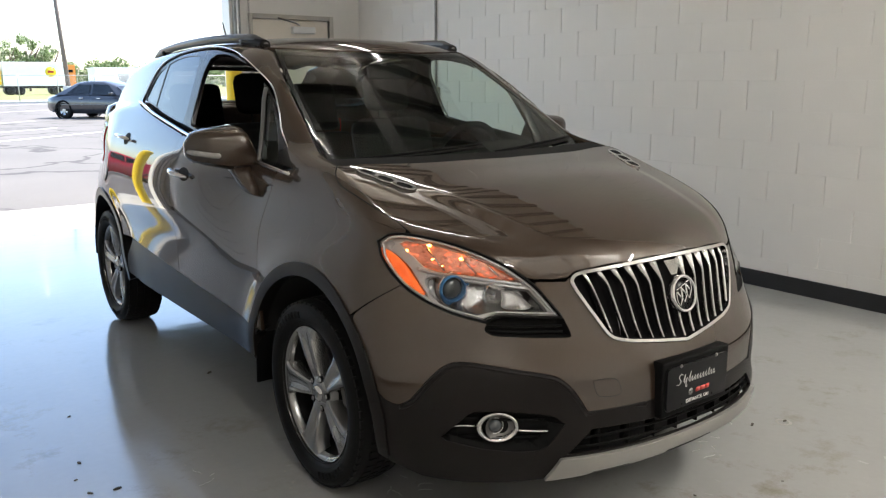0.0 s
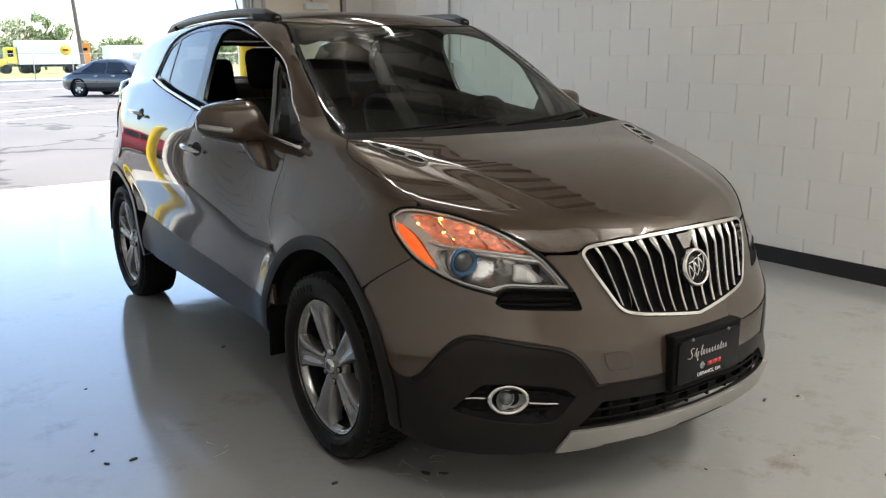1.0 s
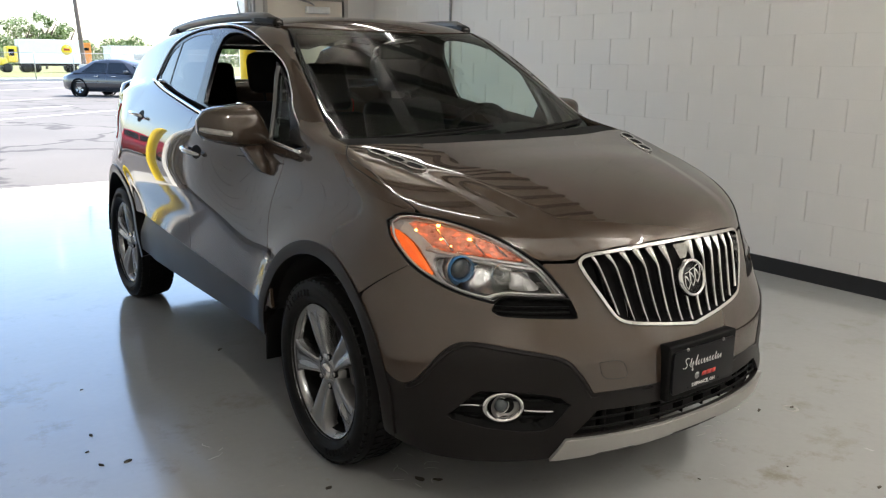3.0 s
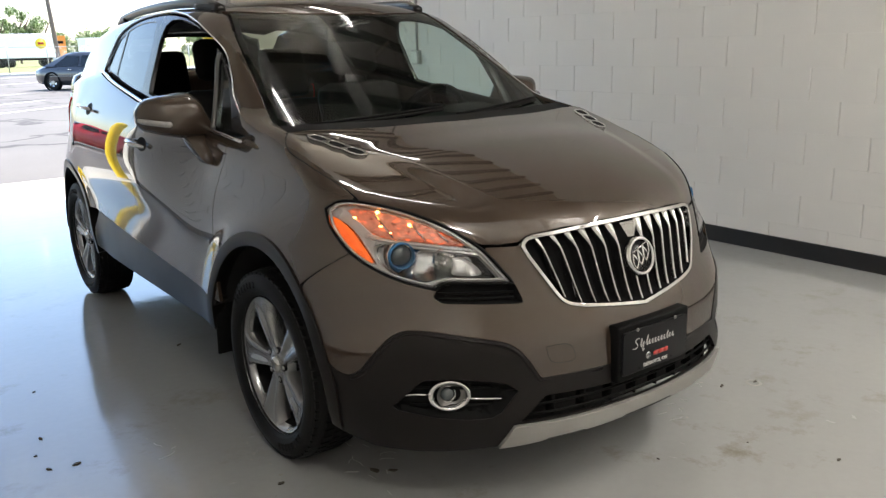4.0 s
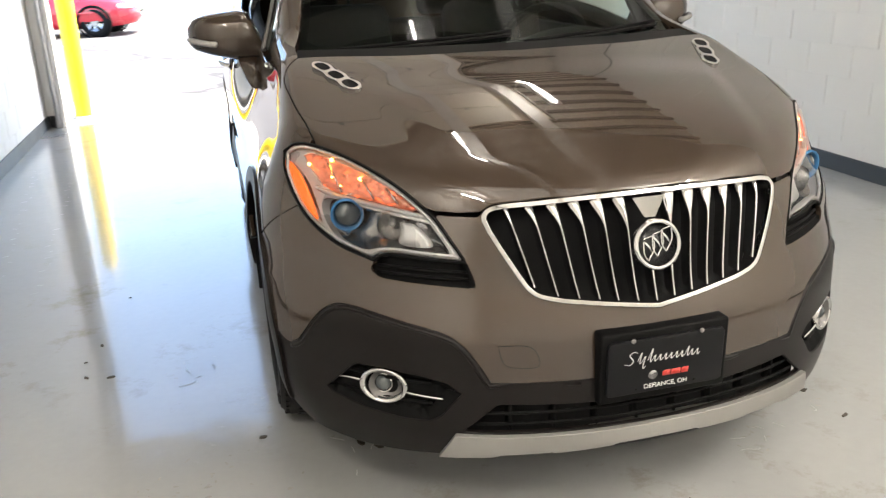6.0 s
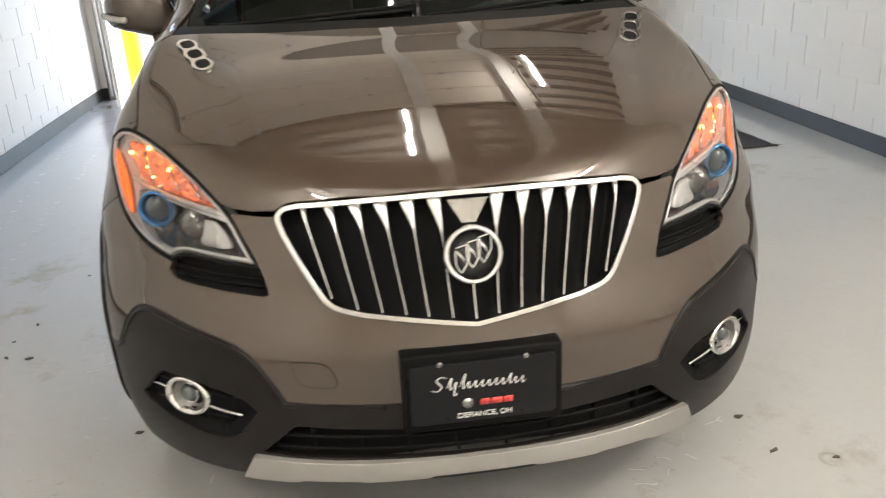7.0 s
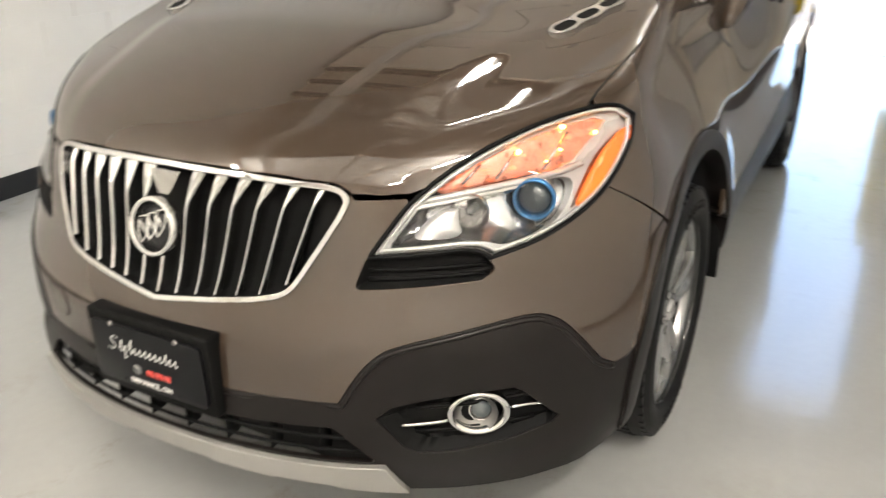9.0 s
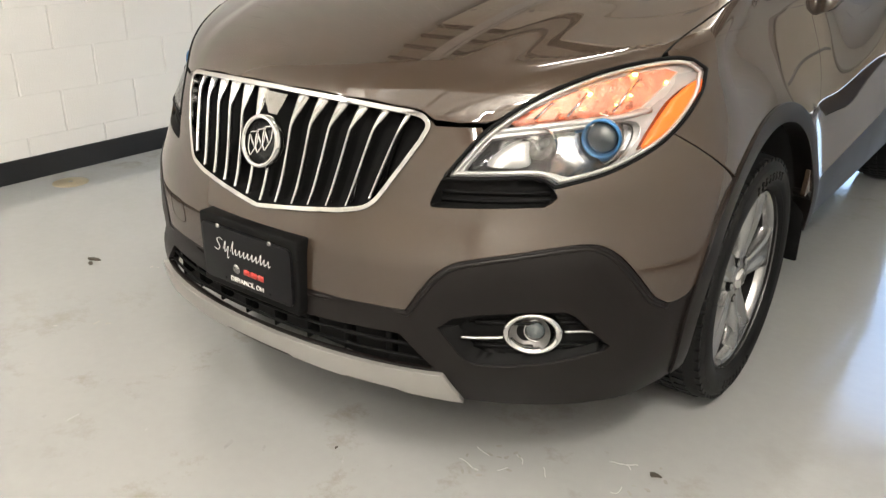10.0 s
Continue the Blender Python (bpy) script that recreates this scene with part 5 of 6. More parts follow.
for s in (-1, 1):
    flip = (lambda q: q) if s > 0 else mirror
    lamp = well("headlight", flip(LAMP), 0.085, LAMP_CHROME, car, 0.012, "clear headlight with a blue ringed projector and amber side light")
    # upper tray with three lit amber bulbs, the pale bezel rib under it, and the amber marker at the corner
    tray = smooth([(0.514, 0.846), (0.565, 0.890), (0.63, 0.930), (0.69, 0.952), (0.735, 0.960)], 6) + smooth([(0.757, 0.950), (0.750, 0.925), (0.738, 0.900), (0.726, 0.878)], 4) + smooth([(0.70, 0.866), (0.61, 0.855), (0.526, 0.840)], 6)
    tr = sunk("turn_signal", flip(tray), 0.032, AMBER_TRAY, lamp, "reflector tray with amber bulb light painted in")
    rib = on_car("front", flip(smooth([(0.728, 0.872), (0.69, 0.860), (0.60, 0.848), (0.500, 0.832)])))
    part("bezel_rib", tube([(p[0], p[1] + 0.020, p[2]) for p in rib], 0.0065, 6), BEZEL, lamp)
    for x, z, r in ((0.736, 0.922, 0.0038), (0.684, 0.938, 0.0045), (0.628, 0.904, 0.0045), (0.690, 0.900, 0.0025), (0.674, 0.882, 0.0022)):
        q = on_car("front", [(s * x, z)])[0]
        part("bulb", turned_at([(0.0005, r), (r * 0.7, r * 0.7), (r, 0), (r, -0.012)], (q[0], q[1] + 0.027, q[2]), (0, -1, 0.2), 14), BULB, tr, "glowing amber bulb")
    for x in (0.672, 0.605, 0.555):
        q = on_car("front", [(s * x, 0.856 + (x - 0.55) * 0.10), (s * (x + 0.022), 0.868 + (x - 0.5) * 0.36)])
        part("reflector_rib", tube([(p[0], p[1] + 0.026, p[2]) for p in q], 0.0035, 5), REFLECT, tr)
    marker = smooth([(0.784, 0.927), (0.786, 0.885), (0.771, 0.840), (0.738, 0.798)], 6) + smooth([(0.733, 0.804), (0.740, 0.842), (0.754, 0.888), (0.776, 0.924)], 6)[:-1]
    sunk("side_marker", flip(marker), 0.014, AMBER, lamp, "amber side marker")
    # projector and its blue bowl
    c = on_car("front", [(s * 0.668, 0.820)])[0] + np.array((0, 0.028, 0))
    way = (s * 0.28, -1, 0.02)
    part("projector_bowl", turned_at([(0.030, 0.000), (0.040, 0.006), (0.049, 0.006), (0.054, -0.004), (0.052, -0.035), (0.036, -0.045)], c + np.array((-s * 0.024, 0.016, -0.010)), way), BLUE, lamp, "blue coated projector bowl")
    part("projector_ring", turned_at([(0.034, 0.0), (0.0355, 0.012), (0.040, 0.014), (0.0415, 0.002)], c, way), BLUE, lamp)
    part("projector_lens", turned_at([(0.0005, 0.018), (0.012, 0.0165), (0.024, 0.011), (0.034, 0.001), (0.034, -0.01)], c, way), LENS, lamp, "dark glass projector lens")
    part("projector_shroud", turned_at([(0.055, 0.004), (0.057, 0.006), (0.060, -0.002), (0.058, -0.04)], c + np.array((-s * 0.026, 0.014, -0.010)), way), REFLECT, lamp, "chrome shroud")
    # inner high beam reflector
    c2 = on_car("front", [(s * 0.572, 0.806)])[0] + np.array((0, 0.045, 0))
    part("high_beam_bowl", turned_at([(0.036, 0.016), (0.038, 0.010), (0.032, -0.010), (0.020, -0.024), (0.008, -0.030)], c2, (s * 0.2, -1, 0.05)), REFLECT, lamp, "chrome high beam reflector")
    part("high_beam_bulb", turned_at([(0.0005, 0.006), (0.006, 0.004), (0.008, -0.005), (0.008, -0.03)], c2, (s * 0.2, -1, 0.05), 14), STEEL, lamp)
    fin = smooth([(0.552, 0.812), (0.520, 0.806), (0.492, 0.764), (0.56, 0.764), (0.556, 0.79), (0.552, 0.812)], 5)[:-1]
    sunk("inner_bezel", flip(fin), 0.040, BEZEL, lamp)
    low_hole = smooth([(0.502, 0.826), (0.56, 0.836), (0.65, 0.849), (0.712, 0.857), (0.732, 0.838), (0.728, 0.802), (0.708, 0.774), (0.655, 0.754), (0.61, 0.764), (0.54, 0.762), (0.468, 0.757), (0.502, 0.826)], 4)[:-1]
    panel("bezel", "front", [flip(offset_loop(LAMP, 0.004)), flip(offset_loop(tray, 0.001)), flip(offset_loop(marker, 0.001)), flip(low_hole)], BEZEL, lamp, away=-0.014, edge=0.03, step=0.012, label="pale silver headlight bezel")
    cover = panel("lens_cover", "front", [flip(offset_loop(LAMP, 0.003))], GLASS_C, lamp, away=0.0, edge=0.006, step=0.018, label="clear plastic lens cover")
    cover.visible_shadow = False
    seal = cast("front", flip(LAMP), body_gap, -0.002)[0]
    part("lamp_seal", tube([tuple(p) for p in seal], 0.0046, 6, closed=True), BLACK, lamp)
    rim = cast("front", flip(offset_loop(LAMP, 0.009)), body_gap)[0]
    part("lamp_rim", tube([tuple(p + np.array((0, 0.008, 0))) for p in rim], 0.0042, 6, closed=True), BEZEL, lamp)

    # black slot under the lamp
    slot_loop = SLOT + [(0.44, 0.741), (0.51, 0.746), (0.590, 0.749), (0.614, 0.743)]
    slot = well("lamp_slot", flip(slot_loop), 0.030, BLACK, car, 0.006, "black slotted insert under the headlight", step=0.014)
    for z in (0.700, 0.716):
        q = on_car("front", [(s * x, z + (x - 0.5) * 0.03) for x in np.linspace(0.43, 0.62, 9)])
        part("slot_fin", tube([(p[0], p[1] + 0.020, p[2]) for p in q], 0.0045, 5), BLACK, slot)

    # fog lamp in its pocket
    fog = well("fog_lamp", flip(POCKET), 0.034, BLACK, car, 0.020, "round fog lamp with a chrome ring and side fins", step=0.012)
    sunk("pocket_back", flip(offset_loop(POCKET, 0.019)), 0.031, BLACK, fog, "black pocket behind the fog lamp")
    place, nrm = cast("front", [(s * 0.633, 0.430)], body_gap)
    way = np.array((nrm[0][0] * 0.75, nrm[0][1], nrm[0][2]))
    ring_bm = turned([(0.034, -0.018), (0.0345, -0.004), (0.038, 0.006), (0.043, 0.011), (0.047, 0.010), (0.050, 0.004), (0.051, -0.012)], 48, "z")
    m = Matrix.Translation(place[0] + np.array((0, 0.017, 0))) @ Vector(way).to_track_quat("Z", "Y").to_matrix().to_4x4() @ Matrix.Diagonal((1.27, 0.95, 1, 1))
    bmesh.ops.transform(ring_bm, matrix=m, verts=ring_bm.verts)
    part("fog_ring", ring_bm, CHROME, fog, "chrome ring")
    c3 = place[0] + np.array((0, 0.030, 0))
    part("fog_bowl", turned_at([(0.043, 0.0), (0.038, -0.010), (0.024, -0.019), (0.004, -0.022)], place[0] + np.array((0, 0.006, 0)), way), ALLOY_DARK, fog)
    part("bulb_shield", turned_at([(0.022, 0.002), (0.0245, 0.006), (0.0265, 0.002), (0.0265, -0.012)], c3, way, 28), CHROME, fog)
    part("fog_glass", turned_at([(0.0005, 0.018), (0.010, 0.016), (0.018, 0.011), (0.022, 0.002), (0.022, -0.02)], c3, way, 28), LENS, fog, "small round fog lamp lens")
    for line in ([(0.508, 0.414), (0.545, 0.416), (0.585, 0.419)], [(0.684, 0.430), (0.71, 0.429), (0.736, 0.424)]):
        q = on_car("front", [(s * x, z) for x, z in smooth(line, 3)])
        part("fog_fin", tube([(p[0], p[1] + 0.016, p[2]) for p in q], 0.0042, 6), CHROME, fog, "slim chrome fin")
    for z in (0.395, 0.448):
        q = on_car("front", [(s * x, z) for x in np.linspace(0.53, 0.715, 10)])
        part("pocket_slat", tube([(p[0], p[1] + 0.026, p[2]) for p in q], 0.005, 5), BLACK, fog)

# three portholes on each side of the hood
for s in (-1, 1):
    a, b = np.array((0.648, 0.005)), np.array((0.562, -0.222))
    d = (b - a) / np.linalg.norm(b - a)
    nn = np.array((-d[1], d[0]))
    L = np.linalg.norm(b - a)
    outl = []
    for i in range(61):
        t = i / 60
        w = 0.0235 + 0.0030 * math.cos(t * 6 * math.pi + math.pi)
        w *= min(1, math.sqrt(max(0, 1 - (abs(t - 0.5) / 0.5) ** 8)) + 0.02)
        outl.append((t, w))
    loop = [tuple(a + d * L * t + nn * w) for t, w in outl] + [tuple(a + d * L * t - nn * w) for t, w in outl[::-1]]
    holes = []
    for t0 in (0.18, 0.5, 0.82):
        c = a + d * L * t0
        holes.append([tuple(c + d * (0.0335 * abs(math.cos(w)) ** 0.7 * (1 if math.cos(w) > 0 else -1) + 0.005 * math.sin(w)) + nn * 0.0195 * abs(math.sin(w)) ** 0.8 * (1 if math.sin(w) > 0 else -1)) for w in np.linspace(0, 2 * math.pi, 26)[:-1]])
    f2 = (lambda q: q) if s > 0 else mirror
    port = panel("hood_vent", "top", [f2(loop)] + [f2(h) for h in holes], CHROME, car, away=0.005, edge=0.013, step=0.010, label="chrome porthole trim with three openings")
    pieces = [port] + [panel("vent_grid", "top", [f2(h)], BLACK, port, away=0.0006, edge=0.001, step=0.010) for h in holes]
    # the trim leans towards the middle of the hood, its outer rim higher
    for piece in pieces:
        for v in piece.data.vertices:
            off = float((np.array((v.co.x * s, v.co.y)) - a) @ nn)
            v.co.z += 0.002 + 0.13 * off * (1 if nn[0] > 0 else -1)
        piece.data.update()

# ---- sides ----
BELT = lambda y: float(np.interp(y, (0.29, 0.56, 1.15, 1.28, 1.78, 2.20), (1.092, 1.117, 1.183, 1.195, 1.258, 1.314)))
WIN_TOP = smooth([(0.292, 1.104), (0.385, 1.180), (0.472, 1.245), (0.552, 1.318), (0.718, 1.428), (0.99, 1.535), (1.25, 1.578), (1.5, 1.587), (1.8, 1.570), (2.046, 1.520), (2.15, 1.455), (2.235, 1.33)])
FRONT_SEAM = smooth([(0.385, 1.096), (0.425, 1.02), (0.432, 0.93), (0.425, 0.82), (0.395, 0.70), (0.370, 0.60), (0.358, 0.497)])
MID_SEAM = smooth([(1.300, 1.192), (1.326, 1.1), (1.310, 0.95), (1.296, 0.82), (1.288, 0.68), (1.276, 0.553)])
REAR_SEAM = smooth([(2.205, 1.312), (2.26, 1.24), (2.325, 1.15), (2.318, 1.06), (2.29, 0.97), (2.20, 0.86), (2.10, 0.74), (2.03, 0.606)])
CLAD_LINE = lambda y: float(np.interp(y, (0.3, 1.27, 2.1), (0.495, 0.553, 0.608)))
LINER = mat("wheel_arch_liner", (0.010, 0.010, 0.010), rough=0.8, vary=0.2)

for s, view in ((-1, "right"), (1, "left")):
    lamp_out3 = on_car("front", [(s * x, z) for x, z in LAMP_OUT])
    lt = on_car("front", [(s * x, z) for x, z in LAMP_TOP])
    fender_loop = SEAM[::-1] + [(p[1], p[2]) for p in lamp_out3[14::-2]] + [(p[1], p[2]) for p in lt[54:40:-2]] + [(p[1], p[2]) for p in shut3[1:-1]] + [(0.075, 1.134), (0.15, 1.134), (0.24, 1.122), (0.32, 1.106)] + FRONT_SEAM + arc(0, 0.345, 0.456, 22, 130, 40)
    panel("fender", view, [offset_loop(fender_loop, GAP)], PAINT, car, gap=gap_all, step=0.015)
    # black tube under the shut line stands in for the shade in the gap
    seam_line = cast("top", [(s * x, y) for x, y in SHUT], body_gap, -0.003)[0]
    part("hood_seam", tube([tuple(p) for p in seam_line], 0.0034, 6), BLACK, car)
    crown_loop = SHUT[2:-1] + smooth([(0.735, 0.055), (0.772, 0.0), (0.786, -0.08), (0.784, -0.19), (0.772, -0.29), (0.745, -0.375)], 5)
    panel("fender_crown", "top", [offset_loop([(s * x, y) for x, y in crown_loop], 0.0036)], PAINT, car, gap=gap_all, step=0.012, away=0.0007, edge=0.003)
    belt_f = [(y, BELT(y) - 0.010) for y in np.linspace(1.29, 0.40, 14)]
    door_f = FRONT_SEAM[2:] + [(y, CLAD_LINE(y)) for y in np.linspace(0.36, 1.26, 8)] + MID_SEAM[::-1][:-1] + belt_f
    fd = panel("front_door", view, [offset_loop(door_f, GAP)], PAINT, car, gap=gap_all, step=0.025)
    belt_r = [(y, BELT(y) - 0.010) for y in np.linspace(2.20, 1.312, 14)]
    door_r = MID_SEAM + [(y, CLAD_LINE(y)) for y in np.linspace(1.28, 2.02, 7)] + REAR_SEAM[::-1][:-1] + belt_r
    rd = panel("rear_door", view, [offset_loop(door_r, GAP)], PAINT, car, gap=gap_all, step=0.025)
    quarter = REAR_SEAM + arc(2.555, 0.345, 0.460, 146, 18, 36) + [(3.0, 0.45), (3.12, 0.44), (3.22, 0.6), (3.23, 0.9), (3.10, 1.2), (3.0, 1.30), (2.85, 1.42), (2.72, 1.50), (2.5, 1.54), (2.3, 1.56)] + [(2.1, 1.53)] + WIN_TOP[-9:]
    panel("quarter_panel", view, [offset_loop(quarter, GAP)], PAINT, car, gap=gap_all, step=0.03)
    tail = smooth([(2.66, 1.165), (2.70, 1.06), (2.76, 0.96)], 5) + smooth([(2.90, 0.93), (3.06, 0.98), (3.08, 1.12)], 5) + [(2.9, 1.185)]
    panel("tail_light", view, [tail], RED, car, gap=gap_all, away=0.006, step=0.025, label="red tail light")

    # dark sill and wheel arch trims
    sill = [(y, CLAD_LINE(y) - 0.001) for y in np.linspace(0.372, 2.0, 18)] + [(2.07, 0.50), (2.095, 0.40), (1.9, 0.372), (0.49, 0.366), (0.46, 0.43)]
    panel("sill_cladding", view, [offset_loop(sill, GAP)], CLAD, car, gap=gap_all, away=0.001, edge=0.05, step=0.03, label="dark grey plastic sill cladding")
    panel("wheel_arch_trim", view, [arc(0, 0.345, 0.474, 5, 187, 60) + arc(0, 0.345, 0.430, 187, 3, 60)], CLAD, car, gap=body_gap, away=0.006, edge=0.055, step=0.016, label="dark grey plastic wheel arch trim")
    panel("wheel_arch_trim", view, [arc(2.555, 0.345, 0.474, -5, 178, 50) + arc(2.555, 0.345, 0.430, 180, -5, 50)], CLAD, car, gap=body_gap, away=0.006, edge=0.055, step=0.02, label="dark grey plastic wheel arch trim")
    for wy in (0.0, 2.555):
        bm = turned([(0.425, 0.20), (0.438, 0.34), (0.438, 0.845)], 48, "x")
        bmesh.ops.delete(bm, geom=[v for v in bm.verts if v.co.z < -0.045], context="VERTS")
        disc = [bm.verts.new((0.2, 0.425 * math.cos(w), 0.425 * math.sin(w))) for w in np.linspace(-0.10, math.pi + 0.10, 30)]
        bm.faces.new(disc)
        bmesh.ops.transform(bm, matrix=Matrix.Translation((0, wy, 0.345)) @ Matrix.Diagonal((s, 1, 1, 1)), verts=bm.verts)
        part("wheel_arch_liner", bm, LINER, car)
    flap = boxed(-0.05, 0.05, -0.006, 0.006, -0.21, 0.0, bevel=0.004)
    bmesh.ops.transform(flap, matrix=pose(s * 0.825, 0.425, 0.47, 4, 0, 0), verts=flap.verts)
    part("mud_flap", flap, BLACK, car)

    # pillar and cant rail, chrome line round the windows, pillars between them
    edge3 = cast("front", [(s * x, z) for x, z in smooth([(0.690, 1.135), (0.664, 1.19), (0.632, 1.273), (0.592, 1.40), (0.560, 1.49), (0.530, 1.552)])], cabin_gap)[0]
    roof_side = cast("top", [(s * x, y) for x, y in smooth([(0.528, 0.96), (0.545, 1.15), (0.552, 1.5), (0.548, 1.9), (0.53, 2.3), (0.50, 2.6)])], cabin_gap)[0]
    rail_loop = [(p[1], p[2]) for p in edge3] + [(p[1], p[2]) for p in roof_side] + [(2.45, 1.53), (2.25, 1.50)] + WIN_TOP[-10::-1]
    panel("roof_side", view, [rail_loop], PAINT, car, gap=cabin_gap, step=0.014, edge=0.02)
    base_loop = [(0.694, 0.072), (0.690, 0.12), (0.686, 0.20), (0.664, 0.285), (0.636, 0.395), (0.690, 0.43), (0.728, 0.39), (0.755, 0.31), (0.768, 0.20), (0.768, 0.10), (0.742, 0.05)]
    panel("pillar_base", "top", [[(s * x, y) for x, y in base_loop]], PAINT, car, gap=gap_all, away=-0.002, step=0.02)
    line = cast(view, WIN_TOP, cabin_gap, 0.004)[0]
    part("window_trim", tube([tuple(p) for p in line], 0.0034, 6), CHROME, car, "chrome trim over the windows")
    bl = cast(view, [(y, BELT(y)) for y in np.linspace(0.285, 2.235, 40)], gap_all, 0.003)[0]
    part("belt_trim", tube([tuple(p) for p in bl], 0.009, 8, squash=0.8), CHROME, car, "chrome trim under the windows")
    INNER = offset_loop(WIN_TOP + [(y, BELT(y) + 0.004) for y in np.linspace(2.22, 0.32, 30)], 0.012)
    q_front = smooth([(0.572, 1.120), (0.600, 1.20), (0.640, 1.29), (0.700, 1.40)], 6)
    front_open = smooth([(0.592, 1.136), (0.620, 1.213), (0.660, 1.30), (0.725, 1.412), (0.81, 1.462), (0.99, 1.520), (1.17, 1.550), (1.285, 1.553)], 6) + smooth([(1.345, 1.53), (1.376, 1.46), (1.368, 1.38), (1.356, 1.29), (1.338, 1.228)], 6) + [(y, BELT(y) + 0.012) for y in (1.1, 0.9, 0.7)]
    quarter_glass = smooth([(0.432, 1.122), (0.468, 1.19), (0.510, 1.25), (0.580, 1.320), (0.664, 1.382)], 5) + smooth([(0.677, 1.378), (0.626, 1.288), (0.588, 1.205), (0.560, 1.130)], 5)
    rear_open = smooth([(1.495, 1.552), (1.65, 1.554), (1.80, 1.544), (1.945, 1.518)], 5) + smooth([(1.950, 1.50), (1.958, 1.40), (1.955, 1.300)], 5) + [(y, BELT(y) + 0.012) for y in (1.85, 1.7, 1.55)] + smooth([(1.445, 1.232), (1.455, 1.34), (1.483, 1.53)], 5)
    rear_fixed = smooth([(1.98, 1.508), (2.07, 1.478), (2.14, 1.43), (2.195, 1.345)], 5) + [(2.17, 1.325), (1.985, 1.304)] + smooth([(1.982, 1.31), (1.984, 1.40), (1.978, 1.495)], 4)
    panel("window_surround", view, [INNER, front_open, quarter_glass, rear_open, rear_fixed], TRIM, car, gap=cabin_gap, away=-0.003, edge=0.02, step=0.02, label="gloss black window surround and pillars")
    for nm, lp, gm in (("quarter_light", quarter_glass, GLASS_W), ("rear_window", rear_open, GLASS_T), ("rear_quarter_light", rear_fixed, GLASS_T)):
        g = panel(nm, view, [lp], gm, car, gap=cabin_gap, away=-0.006, edge=0.004, step=0.03, label="dark tinted side glass" if gm is GLASS_T else "clear side glass")
        g.visible_shadow = gm is GLASS_T
    card = cast(view, [(y, BELT(y) + 0.010) for y in np.linspace(0.60, 2.10, 20)], cabin_gap, -0.036)[0]
    part("door_card", tube([tuple(p) for p in card], 0.024, 8), DASH, car, "black padded top of the door lining")
    dv = cast(view, q_front, cabin_gap, -0.002)[0]
    part("window_divider", tube([tuple(p) for p in dv], 0.010, 6), ALLOY_DARK, fd)

    # door handles with their dark cups
    for door, y0, y1, z0, z1 in ((fd, 1.090, 1.272, 1.013, 1.033), (rd, 2.00, 2.235, 1.124, 1.133)):
        q = cast(view, [(y0 + (y1 - y0) * t, z0 + (z1 - z0) * t) for t in np.linspace(0, 1, 9)], gap_all, 0.0)
        offs = [0.012 + 0.026 * math.sin(math.pi * t) ** 0.6 for t in np.linspace(0, 1, 9)]
        part("door_handle", tube([tuple(p + n * o) for p, n, o in zip(q[0], q[1], offs)], [0.009, 0.012, 0.0135, 0.0135, 0.0135, 0.0135, 0.0135, 0.012, 0.009], 10, squash=0.8), CHROME, door, "chrome and body colour door handle")
        yc, zc = (y0 + y1) / 2 - 0.03, (z0 + z1) / 2
        cup = [(yc + 0.050 * math.cos(w), zc + 0.030 * math.sin(w)) for w in np.linspace(0, 2 * math.pi, 24)[:-1]]
        panel("handle_cup", view, [cup], BLACK, door, gap=gap_all, away=0.0012, edge=0.002, step=0.012)

    # door mirror
    mirror_ob = part("door_mirror", boxed(-0.1, 0.1, -0.06, 0.06, -0.075, 0.075), PAINT, car, "brown door mirror with a turn signal strip")
    bm = bmesh.new()
    rings = 15
    secs = []
    for i in range(rings):
        t = i / (rings - 1)
        x = 0.738 + 0.278 * t
        top_z = float(np.interp(t, (0, 0.19, 0.31, 0.73, 0.91, 1.0), (1.100, 1.238, 1.262, 1.250, 1.236, 1.205)))
        low_z = float(np.interp(t, (0, 0.43, 0.72, 0.98, 1.0), (1.084, 1.084, 1.104, 1.128, 1.140)))
        deep = 0.055 + 0.075 * math.sin(math.pi * min(1, t * 0.62 + 0.30)) - 0.07 * max(0, (t - 0.72) / 0.28) ** 2
        zc, zh = (top_z + low_z) / 2, max(0.012, (top_z - low_z) / 2)
        if i == rings - 1:
            zh *= 0.82
        sec = []
        for k in range(20):
            w = 2 * math.pi * k / 20
            cx, cz = math.cos(w), math.sin(w)
            yy = 0.702 - 0.02 * t + (-deep if cx > 0 else 0.022) * abs(cx) ** 0.6
            sec.append(bm.verts.new((s * x, yy, zc + zh * (abs(cz) ** 0.6) * (1 if cz > 0 else -1))))
        secs.append(sec)
    for a, b in zip(secs, secs[1:]):
        for k in range(20):
            bm.faces.new((a[k], a[(k + 1) % 20], b[(k + 1) % 20], b[k]))
    bm.faces.new(secs[0])
    bm.faces.new(secs[-1][::-1])
    bmesh.ops.recalc_face_normals(bm, faces=bm.faces)
    for f in bm.faces:
        f.smooth = True
    bm.to_mesh(mirror_ob.data)
    bm.free()
    stalk = bmesh.new()
    rows = [((0.802, 0.660, 1.105), 0.060, 0.050), ((0.800, 0.636, 1.072), 0.052, 0.048), ((0.800, 0.596, 1.030), 0.038, 0.044), ((0.798, 0.556, 0.992), 0.020, 0.036)]
    rr = []
    for (x, y, z), hw, hd in rows:
        rr.append([stalk.verts.new((s * (x + hw * dx), y + hd * dy, z)) for dx, dy in ((-0.9, -1), (0.8, -1), (1, -0.6), (1, 0.6), (0.8, 1), (-0.9, 1))])
